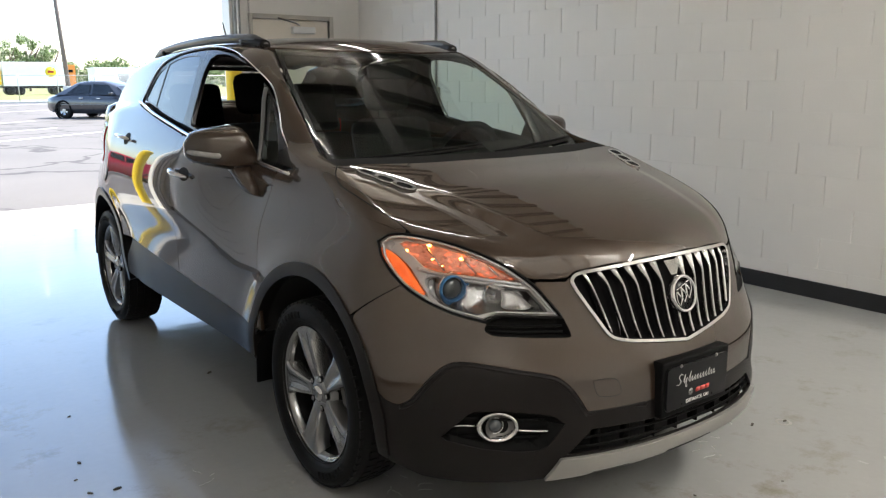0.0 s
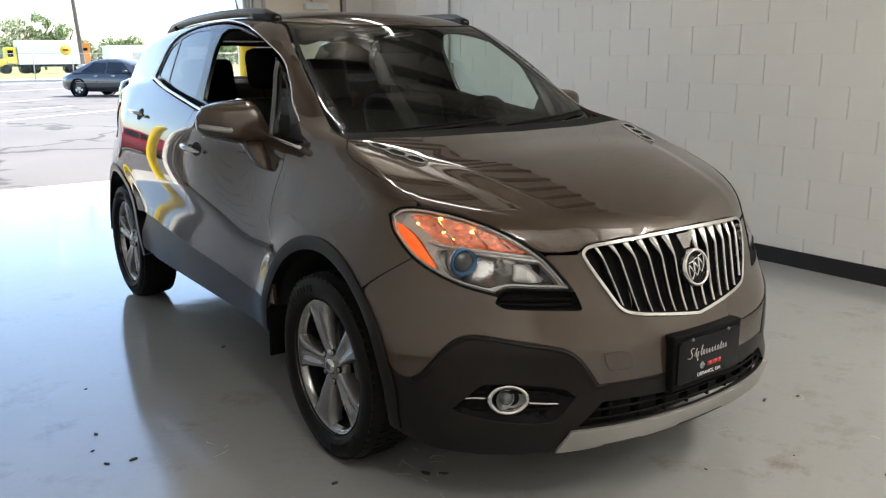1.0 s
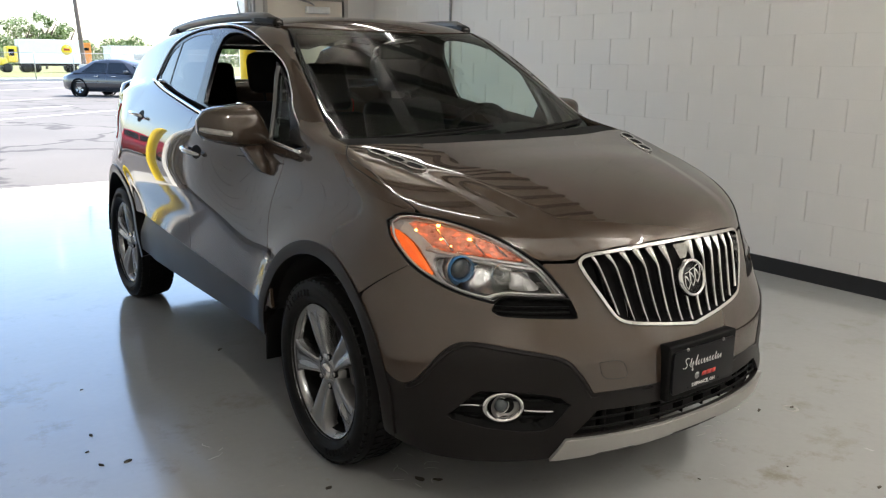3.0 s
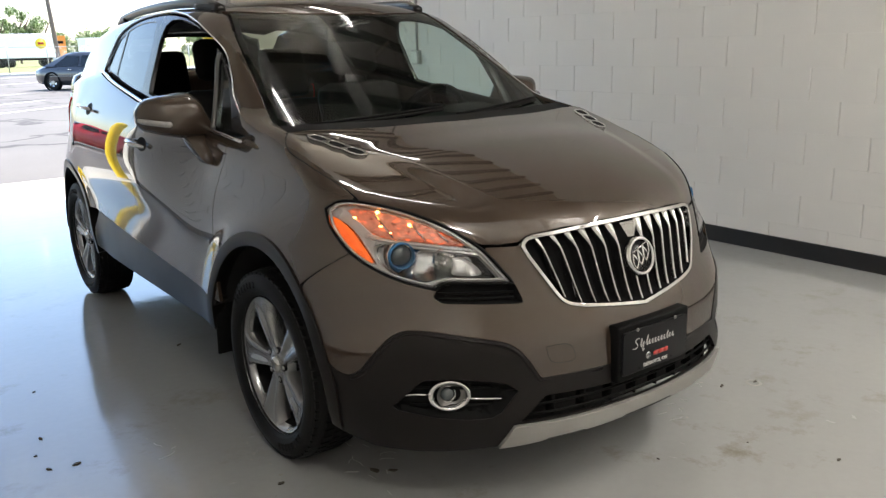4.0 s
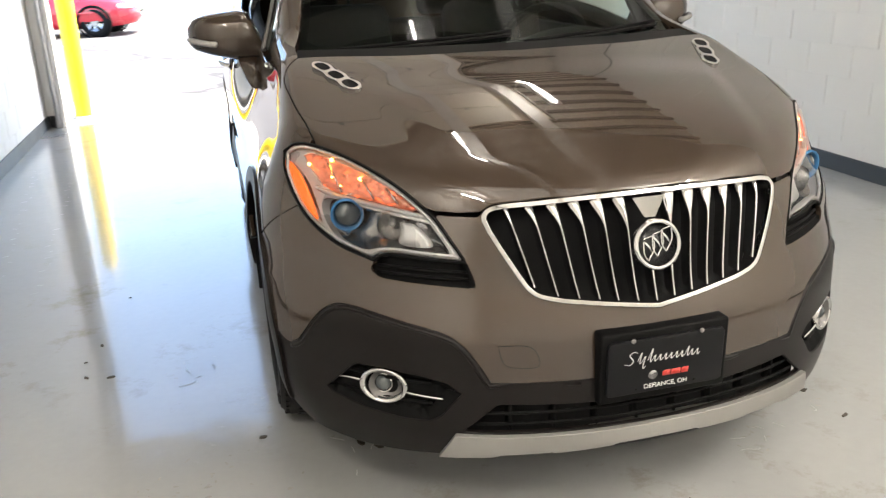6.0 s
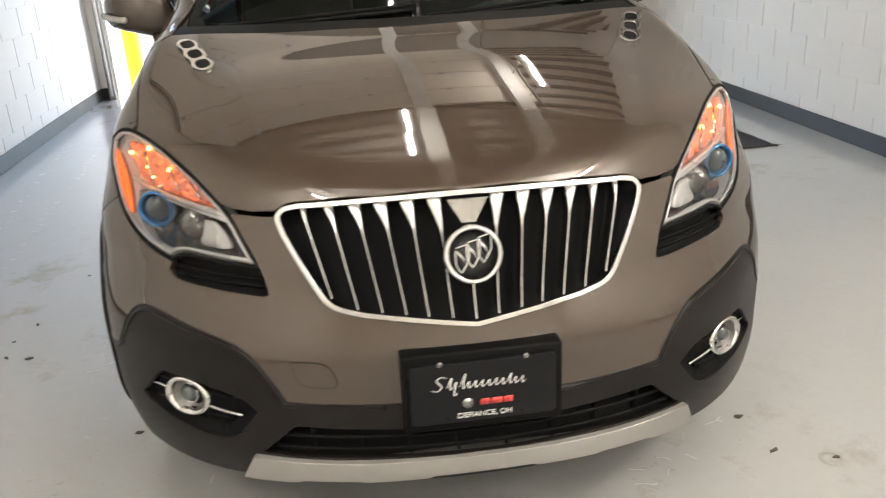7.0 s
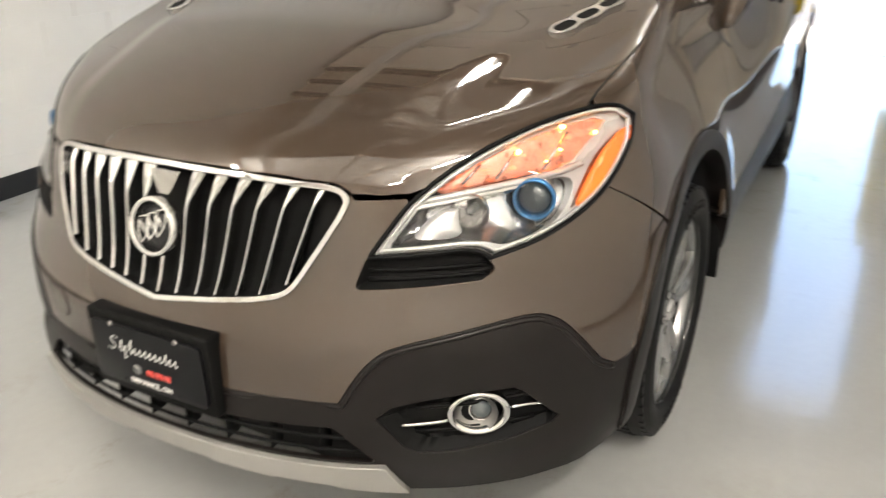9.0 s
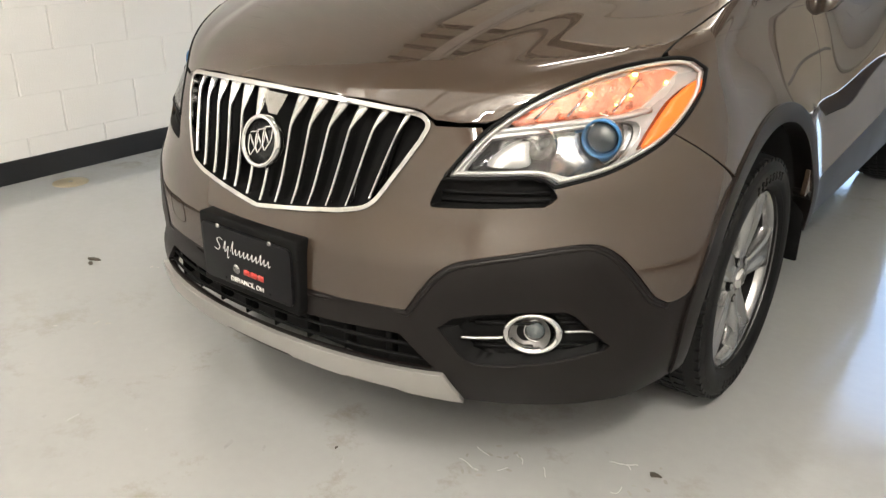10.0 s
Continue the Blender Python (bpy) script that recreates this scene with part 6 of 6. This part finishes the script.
    for a, b in zip(rr, rr[1:]):
        for k in range(6):
            stalk.faces.new((a[k], a[(k + 1) % 6], b[(k + 1) % 6], b[k]))
    stalk.faces.new(rr[0])
    stalk.faces.new(rr[-1][::-1])
    bmesh.ops.recalc_face_normals(stalk, faces=stalk.faces)
    bmesh.ops.bevel(stalk, geom=stalk.edges[:], offset=0.006, segments=2, affect="EDGES")
    part("mirror_foot", stalk, PAINT, mirror_ob)
    sig = [(s * (x - 0.008), 0.702 - 0.02 * ((x - 0.818) / 0.205) - d, z + 0.002) for x, d, z in ((0.925, 0.122, 1.146), (0.95, 0.117, 1.148), (0.975, 0.104, 1.152), (1.005, 0.068, 1.157), (1.022, 0.028, 1.161))]
    part("turn_strip", tube(smooth(sig, 4), [0.004] + [0.011] * 14 + [0.009] * 2, 8), STRIP, mirror_ob, "clear turn signal strip")
    part("mirror_glass", boxed(s * 0.905 - 0.075, s * 0.905 + 0.075, 0.7265, 0.730, 1.112, 1.235, bevel=0.001), REFLECT, mirror_ob)

    # roof rail
    foot = [(0.520, 0.985), (0.532, 1.10), (0.545, 1.25), (0.556, 1.6), (0.548, 2.0), (0.528, 2.35), (0.510, 2.50)]
    base = cast("top", [(s * x, y) for x, y in smooth(foot, 6)], cabin_gap)[0]
    n = len(base)
    hts = [0.004 + 0.018 * min(1, min(i, n - 1 - i) / 5) ** 0.7 for i in range(n)]
    rl = part("roof_rail", tube([(p[0], p[1], p[2] + h) for p, h in zip(base, hts)], [0.014 + 0.008 * min(1, min(i, n - 1 - i) / 5) for i in range(n)], 8, squash=0.95), ALLOY_DARK, car, "dark grey roof rail with black feet")
    for k0, k1 in ((0, 11), (n - 9, n)):
        part("rail_foot", tube([(p[0], p[1], p[2] + h * 0.45) for p, h in zip(base[k0:k1], hts[k0:k1])], 0.024, 8), CLAD, rl, "black rail foot")

# roof, windshield and cowl
roof_half = [(0, 0.835), (0.20, 0.845), (0.38, 0.885), (0.505, 0.945)] + smooth([(0.528, 0.96), (0.545, 1.15), (0.552, 1.5), (0.548, 1.9), (0.53, 2.3), (0.50, 2.6)], 6) + [(0.3, 2.72), (0, 2.76)]
panel("roof", "top", [both(roof_half)], PAINT, car, gap=cabin_gap, step=0.03)
ws_top3 = cast("top", [(0, 0.832), (0.20, 0.842), (0.38, 0.882), (0.505, 0.940)], cabin_gap)[0]
ws_half = [(p[0], p[2]) for p in ws_top3] + smooth([(0.528, 1.535), (0.558, 1.47), (0.588, 1.39), (0.628, 1.265), (0.660, 1.185), (0.672, 1.150)], 6) + [(0.62, 1.126), (0.40, 1.112), (0, 1.105)]
ws = panel("windshield", "front", [offset_loop(both(ws_half), 0.003)], GLASS_W, car, gap=cabin_gap, step=0.03, away=-0.002, edge=0.005, label="clear windshield with a black border")
ws.visible_shadow = False
panel("windshield_border", "front", [offset_loop(both(ws_half), 0.003), offset_loop(both(ws_half), 0.022)], FRIT, ws, gap=cabin_gap, step=0.02, away=-0.008, edge=0.002)
band_half = [(0, 1.138), (0.40, 1.145), (0.61, 1.160), (0.662, 1.184), (0.667, 1.153), (0.618, 1.129), (0.40, 1.115), (0, 1.108)]
panel("windshield_band", "front", [both(band_half)], FRIT, ws, gap=cabin_gap, step=0.02, away=-0.0075, edge=0.002)
cowl_half = [(0, -0.046), (0.35, -0.016), (0.60, 0.049), (0.692, 0.056), (0.68, 0.17), (0.60, 0.145), (0.35, 0.085), (0, 0.06)]
panel("cowl", "top", [both(cowl_half)], BLACK, car, gap=body_gap, step=0.03, away=-0.006, edge=0.03)
for x0, x1 in ((-0.56, 0.02), (0.05, 0.60)):
    q = cast("front", [(x, 1.135 + 0.030 * t) for x, t in zip(np.linspace(x0, x1, 12), np.linspace(0, 1, 12))], cabin_gap, 0.012)[0]
    wiper = part("wiper", tube([tuple(p) for p in q], 0.007, 6), BLACK, car, "black wiper arm and blade")
    part("wiper_blade", tube([tuple(p + np.array((0, -0.004, -0.010))) for p in q], 0.006, 5), RUBBER, wiper)
part("antenna", tube([(0.0, 2.62, 1.57), (0.0, 2.68, 1.66), (0.0, 2.76, 1.80)], 0.004, 6), BLACK, car)
part("underbody", boxed(-0.60, 0.60, -0.50, 3.0, 0.23, 0.32, bevel=0.03), BLACK, car)
rear_bm = bmesh.new()
box(rear_bm, -0.70, 0.70, 2.9, 3.14, 0.35, 1.30, bevel=0.08)
part("tailgate", rear_bm, PAINT, car)
TAIL_HALF = [(0, 1.53), (0.36, 1.52), (0.49, 1.46), (0.60, 1.16), (0, 1.15)]
TAIL_OPEN = [(0, 1.50), (0.33, 1.49), (0.43, 1.43), (0.51, 1.24), (0, 1.22)]

v, f = fill([both(TAIL_HALF), both(TAIL_OPEN)], 0.06)
verts = [(x, 3.09 - 0.55 * (z - 1.13) - 0.12 * x * x, z) for x, z in v]
bm = bmesh.new()
bm.from_mesh(mesh_of("frame", verts, f))
bmesh.ops.solidify(bm, geom=bm.faces[:], thickness=0.03)
part("rear_window_frame", bm, TRIM, car, "black rear window frame")

# ---- wheels ----
def make_wheel():
    """A wheel whose outer face looks along -x: tyre, five-spoke rim, cap, nuts and brake."""
    wheel = new("wheel")
    wheel.parent = car
    R = 0.338
    prof = [(0.242, -0.078), (0.252, -0.092), (0.266, -0.103), (0.288, -0.108), (0.308, -0.104), (0.321, -0.096), (0.330, -0.086), (0.336, -0.074), (R, -0.03), (R, 0.03), (0.336, 0.075), (0.323, 0.097), (0.288, 0.108), (0.266, 0.103), (0.242, 0.09)]
    tyre = part("tyre", turned(prof, 96, "x"), RUBBER, wheel, "black rubber tyre")
    # shoulder blocks of the tread
    bm = bmesh.new()
    for k in range(60):
        w = 2 * math.pi * k / 60
        for x0, x1, sk in ((-0.094, -0.062, 0.0), (-0.054, -0.022, 0.5), (-0.014, 0.014, 0.2), (0.022, 0.054, 0.7), (0.062, 0.094, 0.4)):
            m = pose(0, 0, 0, math.degrees(w) + sk * 6) @ Matrix.Translation((0, 0, R))
            drop = -0.010 if abs(x0 + x1) > 0.14 else -0.0015
            box(bm, x0, x1, -0.0125, 0.0125, drop - 0.006, drop + 0.0045, m=m)
    part("tread", bm, RUBBER, tyre, smooth=False)
    # raised bars and rings on the sidewall
    for r, d in ((0.262, 0.1005), (0.311, 0.1035)):
        part("sidewall_ring", turned([(r - 0.002, 0.003 - d), (r, -0.0016 - d), (r + 0.002, 0.003 - d)], 72, "x"), RUBBER, tyre)
    for a0, n in ((62, 8), (242, 8)):
        for i in range(n):
            bars = bmesh.new()
            m = pose(0, 0, 0, a0 + (i - n / 2) * 5.6) @ Matrix.Translation((-0.1065, 0.288, 0))
            box(bars, -0.0032, 0.002, -0.011, 0.011, -0.0035, -0.0012, m=m)
            box(bars, -0.0032, 0.002, -0.011, 0.011, 0.0020, 0.0045, m=m)
            box(bars, -0.0032, 0.002, 0.004, 0.0075, -0.006, 0.006, m=m)
            part("sidewall_mark", bars, RUBBER, tyre, smooth=False)
    rim = part("rim", turned([(0.2445, -0.092), (0.248, -0.086), (0.2475, -0.080), (0.236, -0.081), (0.229, -0.072), (0.226, -0.055)], 80, "x"), ALLOY, wheel, "grey five-spoke alloy rim")
    # barrel of the same rim, coloured black for the shade behind the spokes
    part("shaded_rim_barrel", turned([(0.226, -0.055), (0.216, -0.02), (0.208, 0.06), (0.225, 0.085), (0.244, 0.09)], 60, "x"), BLACK, rim)
    # spokes: broad, dished, with a groove between two raised edges
    for k in range(5):
        verts, faces = [], []
        n = 14
        for i in range(n):
            t = i / (n - 1)
            r = 0.048 + (0.237 - 0.048) * t
            half = 0.023 + 0.032 * t + 0.024 * max(0, (t - 0.70) / 0.30) ** 2 + 0.008 * max(0, 1 - t / 0.15)
            face_x = -0.066 - 0.018 * math.sin(min(1, t * 1.1) * math.pi / 2) + 0.004 * t * t
            groove = 0.011 * math.sin(math.pi * min(1, max(0, (t - 0.05) / 0.95))) ** 0.8
            for u, x in ((-1.0, face_x + 0.055), (-1.0, face_x + 0.006), (-0.86, face_x), (-0.46, face_x + 0.001), (-0.30, face_x + groove), (0.30, face_x + groove), (0.46, face_x + 0.001), (0.86, face_x), (1.0, face_x + 0.006), (1.0, face_x + 0.055)):
                verts.append((x, u * half, r))
        for i in range(n - 1):
            for c in range(9):
                a, b = i * 10 + c, (i + 1) * 10 + c
                faces.append((a, b, b + 1, a + 1))
        bm = bmesh.new()
        bm.from_mesh(mesh_of("spoke", verts, faces))
        bmesh.ops.transform(bm, matrix=pose(0, 0, 0, 72 * k - 20), verts=bm.verts)
        bmesh.ops.recalc_face_normals(bm, faces=bm.faces)
        part("spoke", bm, ALLOY, rim)
    part("rim_hub", turned([(0.001, -0.070), (0.030, -0.071), (0.058, -0.067), (0.070, -0.055), (0.074, 0.02)], 40, "x"), ALLOY, rim)
    cap = part("centre_cap", turned([(0.001, -0.082), (0.022, -0.081), (0.029, -0.076), (0.031, -0.066)], 32, "x"), CHROME, rim, "silver centre cap")
    for k in range(3):
        bm = slab([(-0.004, 0.010), (0.004, 0.012), (0.003, -0.010), (-0.001, -0.013)], 0, 0.002)
        bmesh.ops.transform(bm, matrix=Matrix.Translation((-0.0815, -0.010 + 0.010 * k, 0.002 * k)) @ pose(0, 0, 0, 90, 0, -90), verts=bm.verts)
        part("cap_shape", bm, ALLOY_DARK, cap, smooth=False)
    for k in range(5):
        w = radians(72 * k + 16)
        c = (0, 0.056 * -math.sin(w), 0.056 * math.cos(w))
        bm = turned([(0.001, -0.0692), (0.0125, -0.0696), (0.0132, -0.06)], 20, "x")
        bmesh.ops.translate(bm, vec=c, verts=bm.verts)
        part("nut_hole", bm, BLACK, rim)
        bm = turned([(0.001, -0.073), (0.007, -0.072), (0.0095, -0.068), (0.0095, -0.06)], 6, "x")
        bmesh.ops.translate(bm, vec=c, verts=bm.verts)
        part("wheel_nut", bm, STEEL, rim)
    part("brake_disc", turned([(0.05, 0.0), (0.148, 0.0), (0.150, 0.004), (0.150, 0.022), (0.05, 0.026)], 48, "x"), ALLOY_DARK, wheel, "dull steel brake disc")
    part("brake_drum", turned([(0.001, -0.03), (0.075, -0.028), (0.078, 0.05)], 32, "x"), BLACK, wheel)
    bm = boxed(-0.035, 0.045, -0.065, 0.065, 0.095, 0.165, bevel=0.012)
    bmesh.ops.transform(bm, matrix=pose(0, 0, 0, 70), verts=bm.verts)
    part("brake_caliper", bm, ALLOY_DARK, wheel)
    return wheel


wheel = make_wheel()
wheel.matrix_local = pose(-0.758, 0.012, 0.3425)
for x, y, turn, spin in ((-0.758, 2.567, 0, 18), (0.758, 0.012, 180, 33), (0.758, 2.567, 180, 50)):
    w2 = copy_thing(wheel, pose(x, y, 0.3425, 0, 0, turn) @ pose(0, 0, 0, spin))

# ---- cabin ----
def seat(x, y):
    st = part("seat", boxed(-0.25, 0.25, -0.26, 0.26, 0.42, 0.60, bevel=0.06), SEAT, car, "black leather seat")
    bm = boxed(-0.24, 0.24, -0.075, 0.075, 0.0, 0.62, bevel=0.06)
    bmesh.ops.transform(bm, matrix=pose(0, 0.25, 0.56, -16), verts=bm.verts)
    part("backrest", bm, SEAT, st)
    bm = boxed(-0.135, 0.135, -0.05, 0.05, 0.0, 0.20, bevel=0.045)
    bmesh.ops.transform(bm, matrix=pose(0, 0.43, 1.20, -12), verts=bm.verts)
    part("headrest", bm, SEAT, st)
    for dx in (-0.06, 0.06):
        part("headrest_post", tube([(dx, 0.415, 1.12), (dx, 0.44, 1.24)], 0.007, 6), BLACK, st)
    st.matrix_local = pose(x, y, 0.07)
    return st


for x in (-0.37, 0.37):
    seat(x, 0.95)
bench = part("rear_bench", boxed(-0.62, 0.62, 1.55, 2.05, 0.42, 0.62, bevel=0.06), SEAT, car, "black leather rear bench")
bm = boxed(-0.62, 0.62, -0.08, 0.08, 0, 0.55, bevel=0.06)
bmesh.ops.transform(bm, matrix=pose(0, 2.05, 0.58, -18), verts=bm.verts)
part("bench_back", bm, SEAT, bench)
for x in (-0.38, 0.38):
    bm = boxed(-0.15, 0.15, -0.05, 0.05, 0, 0.30, bevel=0.04)
    bmesh.ops.transform(bm, matrix=pose(x, 2.23, 1.12, -14), verts=bm.verts)
    part("headrest", bm, SEAT, bench)
dash = bmesh.new()
prof = smooth([(0.12, 1.065), (0.30, 1.110), (0.48, 1.105), (0.58, 1.06), (0.60, 0.96), (0.56, 0.80), (0.50, 0.62)], 4)
rows = []
for x in np.linspace(-0.70, 0.70, 15):
    hump = 0.050 * math.exp(-((x - 0.37) / 0.15) ** 2)
    rows.append([dash.verts.new((x, y, z + hump * (1 if 0.25 < y < 0.6 and z > 1.0 else 0))) for y, z in prof])
for a, b in zip(rows, rows[1:]):
    for k in range(len(prof) - 1):
        dash.faces.new((a[k], b[k], b[k + 1], a[k + 1]))
bmesh.ops.recalc_face_normals(dash, faces=dash.faces)
bmesh.ops.solidify(dash, geom=dash.faces[:], thickness=0.02)
part("dashboard", dash, DASH, car, "dark plastic dashboard")
sw = part("steering_wheel", tube([(0.185 * math.cos(w), 0.185 * math.sin(w), 0) for w in np.linspace(0, 2 * math.pi, 33)[:-1]], 0.016, 8, closed=True), SEAT, car, "black steering wheel")
part("wheel_boss", slab([(0.07, 0.05), (-0.07, 0.05), (-0.055, -0.06), (0.055, -0.06)], -0.03, 0.01, 0.008), DASH, sw)
for p, q in (((0.06, 0.0, -0.01), (0.18, 0.01, 0)), ((-0.06, 0, -0.01), (-0.18, 0.01, 0)), ((0, -0.05, -0.01), (0, -0.18, 0))):
    part("wheel_spoke", tube([p, q], 0.014, 6), DASH, sw)
sw.matrix_local = pose(0.37, 0.70, 1.055, 66, 0, 180)
part("cabin_floor", boxed(-0.74, 0.74, 0.3, 2.9, 0.33, 0.40, bevel=0.01), BLACK, car)
head = cast("top", [(x, y) for y in np.linspace(1.0, 2.72, 8) for x in np.linspace(-0.48, 0.48, 7)], cabin_gap, -0.035)[0]
bm = bmesh.new()
hv = [bm.verts.new(p) for p in head]
for i in range(7):
    for k in range(6):
        bm.faces.new((hv[i * 7 + k], hv[i * 7 + k + 1], hv[i * 7 + k + 8], hv[i * 7 + k + 7]))
bmesh.ops.solidify(bm, geom=bm.faces[:], thickness=0.01)
part("headliner", bm, mat("grey_headliner", (0.06, 0.057, 0.053), rough=0.9, vary=0.08), car)
rv = part("rear_view_mirror", boxed(-0.115, 0.115, -0.012, 0.012, -0.035, 0.035, bevel=0.010), BLACK, car)
rv.matrix_local = pose(0, 0.80, 1.47, -12)
for s in (-1, 1):
    part("door_lining", boxed(s * 0.745 - 0.02, s * 0.745 + 0.02, 0.40, 2.2, 0.45, 1.10, bevel=0.01), DASH, car)

# ---- painted concrete blocks of the two long walls ----
def block_mesh(w):
    """One block's face: chamfered hard at its upright joints, barely at its beds."""
    c, dz = 0.0045, 0.0004
    y0, y1, z0, z1 = JOINT * 0.3, w - JOINT * 0.3, 0.0, BH
    v = [(0, y0 + c, z0 + dz), (0, y1 - c, z0 + dz), (0, y1 - c, z1 - dz), (0, y0 + c, z1 - dz), (-0.003, y0, z0), (-0.003, y1, z0), (-0.003, y1, z1), (-0.003, y0, z1), (-0.012, y0, z0), (-0.012, y1, z0), (-0.012, y1, z1), (-0.012, y0, z1)]
    f = [(0, 1, 2, 3)] + [(i + 4, (i + 1) % 4 + 4, (i + 1) % 4, i) for i in range(4)] + [(i + 8, (i + 1) % 4 + 8, (i + 1) % 4 + 4, i + 4) for i in range(4)]
    me = mesh_of("block", v, f)
    me.polygons.foreach_set("use_smooth", [False] * len(me.polygons))
    me.materials.append(WALL)
    return me


full = block_mesh(BW)
rng = random.Random(21)
for wall, x, s, phase in ((wall_left, X0, 1, 0.184), (wall_right, X1, -1, 0.26)):
    rest_v, rest_f = [], []
    rows = int(TOP / BH)
    fv = [tuple(v.co) for v in full.vertices]
    ff = [tuple(p.vertices) for p in full.polygons]
    count = 0
    for r in range(rows):
        off = (phase + (BW / 2 if (r + (1 if s < 0 else 0)) % 2 else 0)) % BW
        k0 = int((Y0 - off) / BW)
        for k in range(k0, int((Y1 - off) / BW)):
            y = off + k * BW
            if y < Y0 or y + BW > Y1 + 0.005:
                continue
            m = Matrix.Translation((x + rng.uniform(-0.0002, 0.0002), y, r * BH)) @ Matrix.Diagonal((s, 1, 1, 1))
            if -1.6 < y and r < 13 and count < 300:
                ob = new("block", full)
                ob.parent = wall
                ob.matrix_world = m
                count += 1
            else:
                i = len(rest_v)
                rest_v += [m @ Vector(v) for v in fv]
                rest_f += [tuple(i + q for q in f) for f in ff]
    me = mesh_of("blocks_beyond", rest_v, rest_f)
    me.polygons.foreach_set("use_smooth", [False] * len(me.polygons))
    tagged(part("blocks_beyond", me, WALL, wall), kind="stuff")
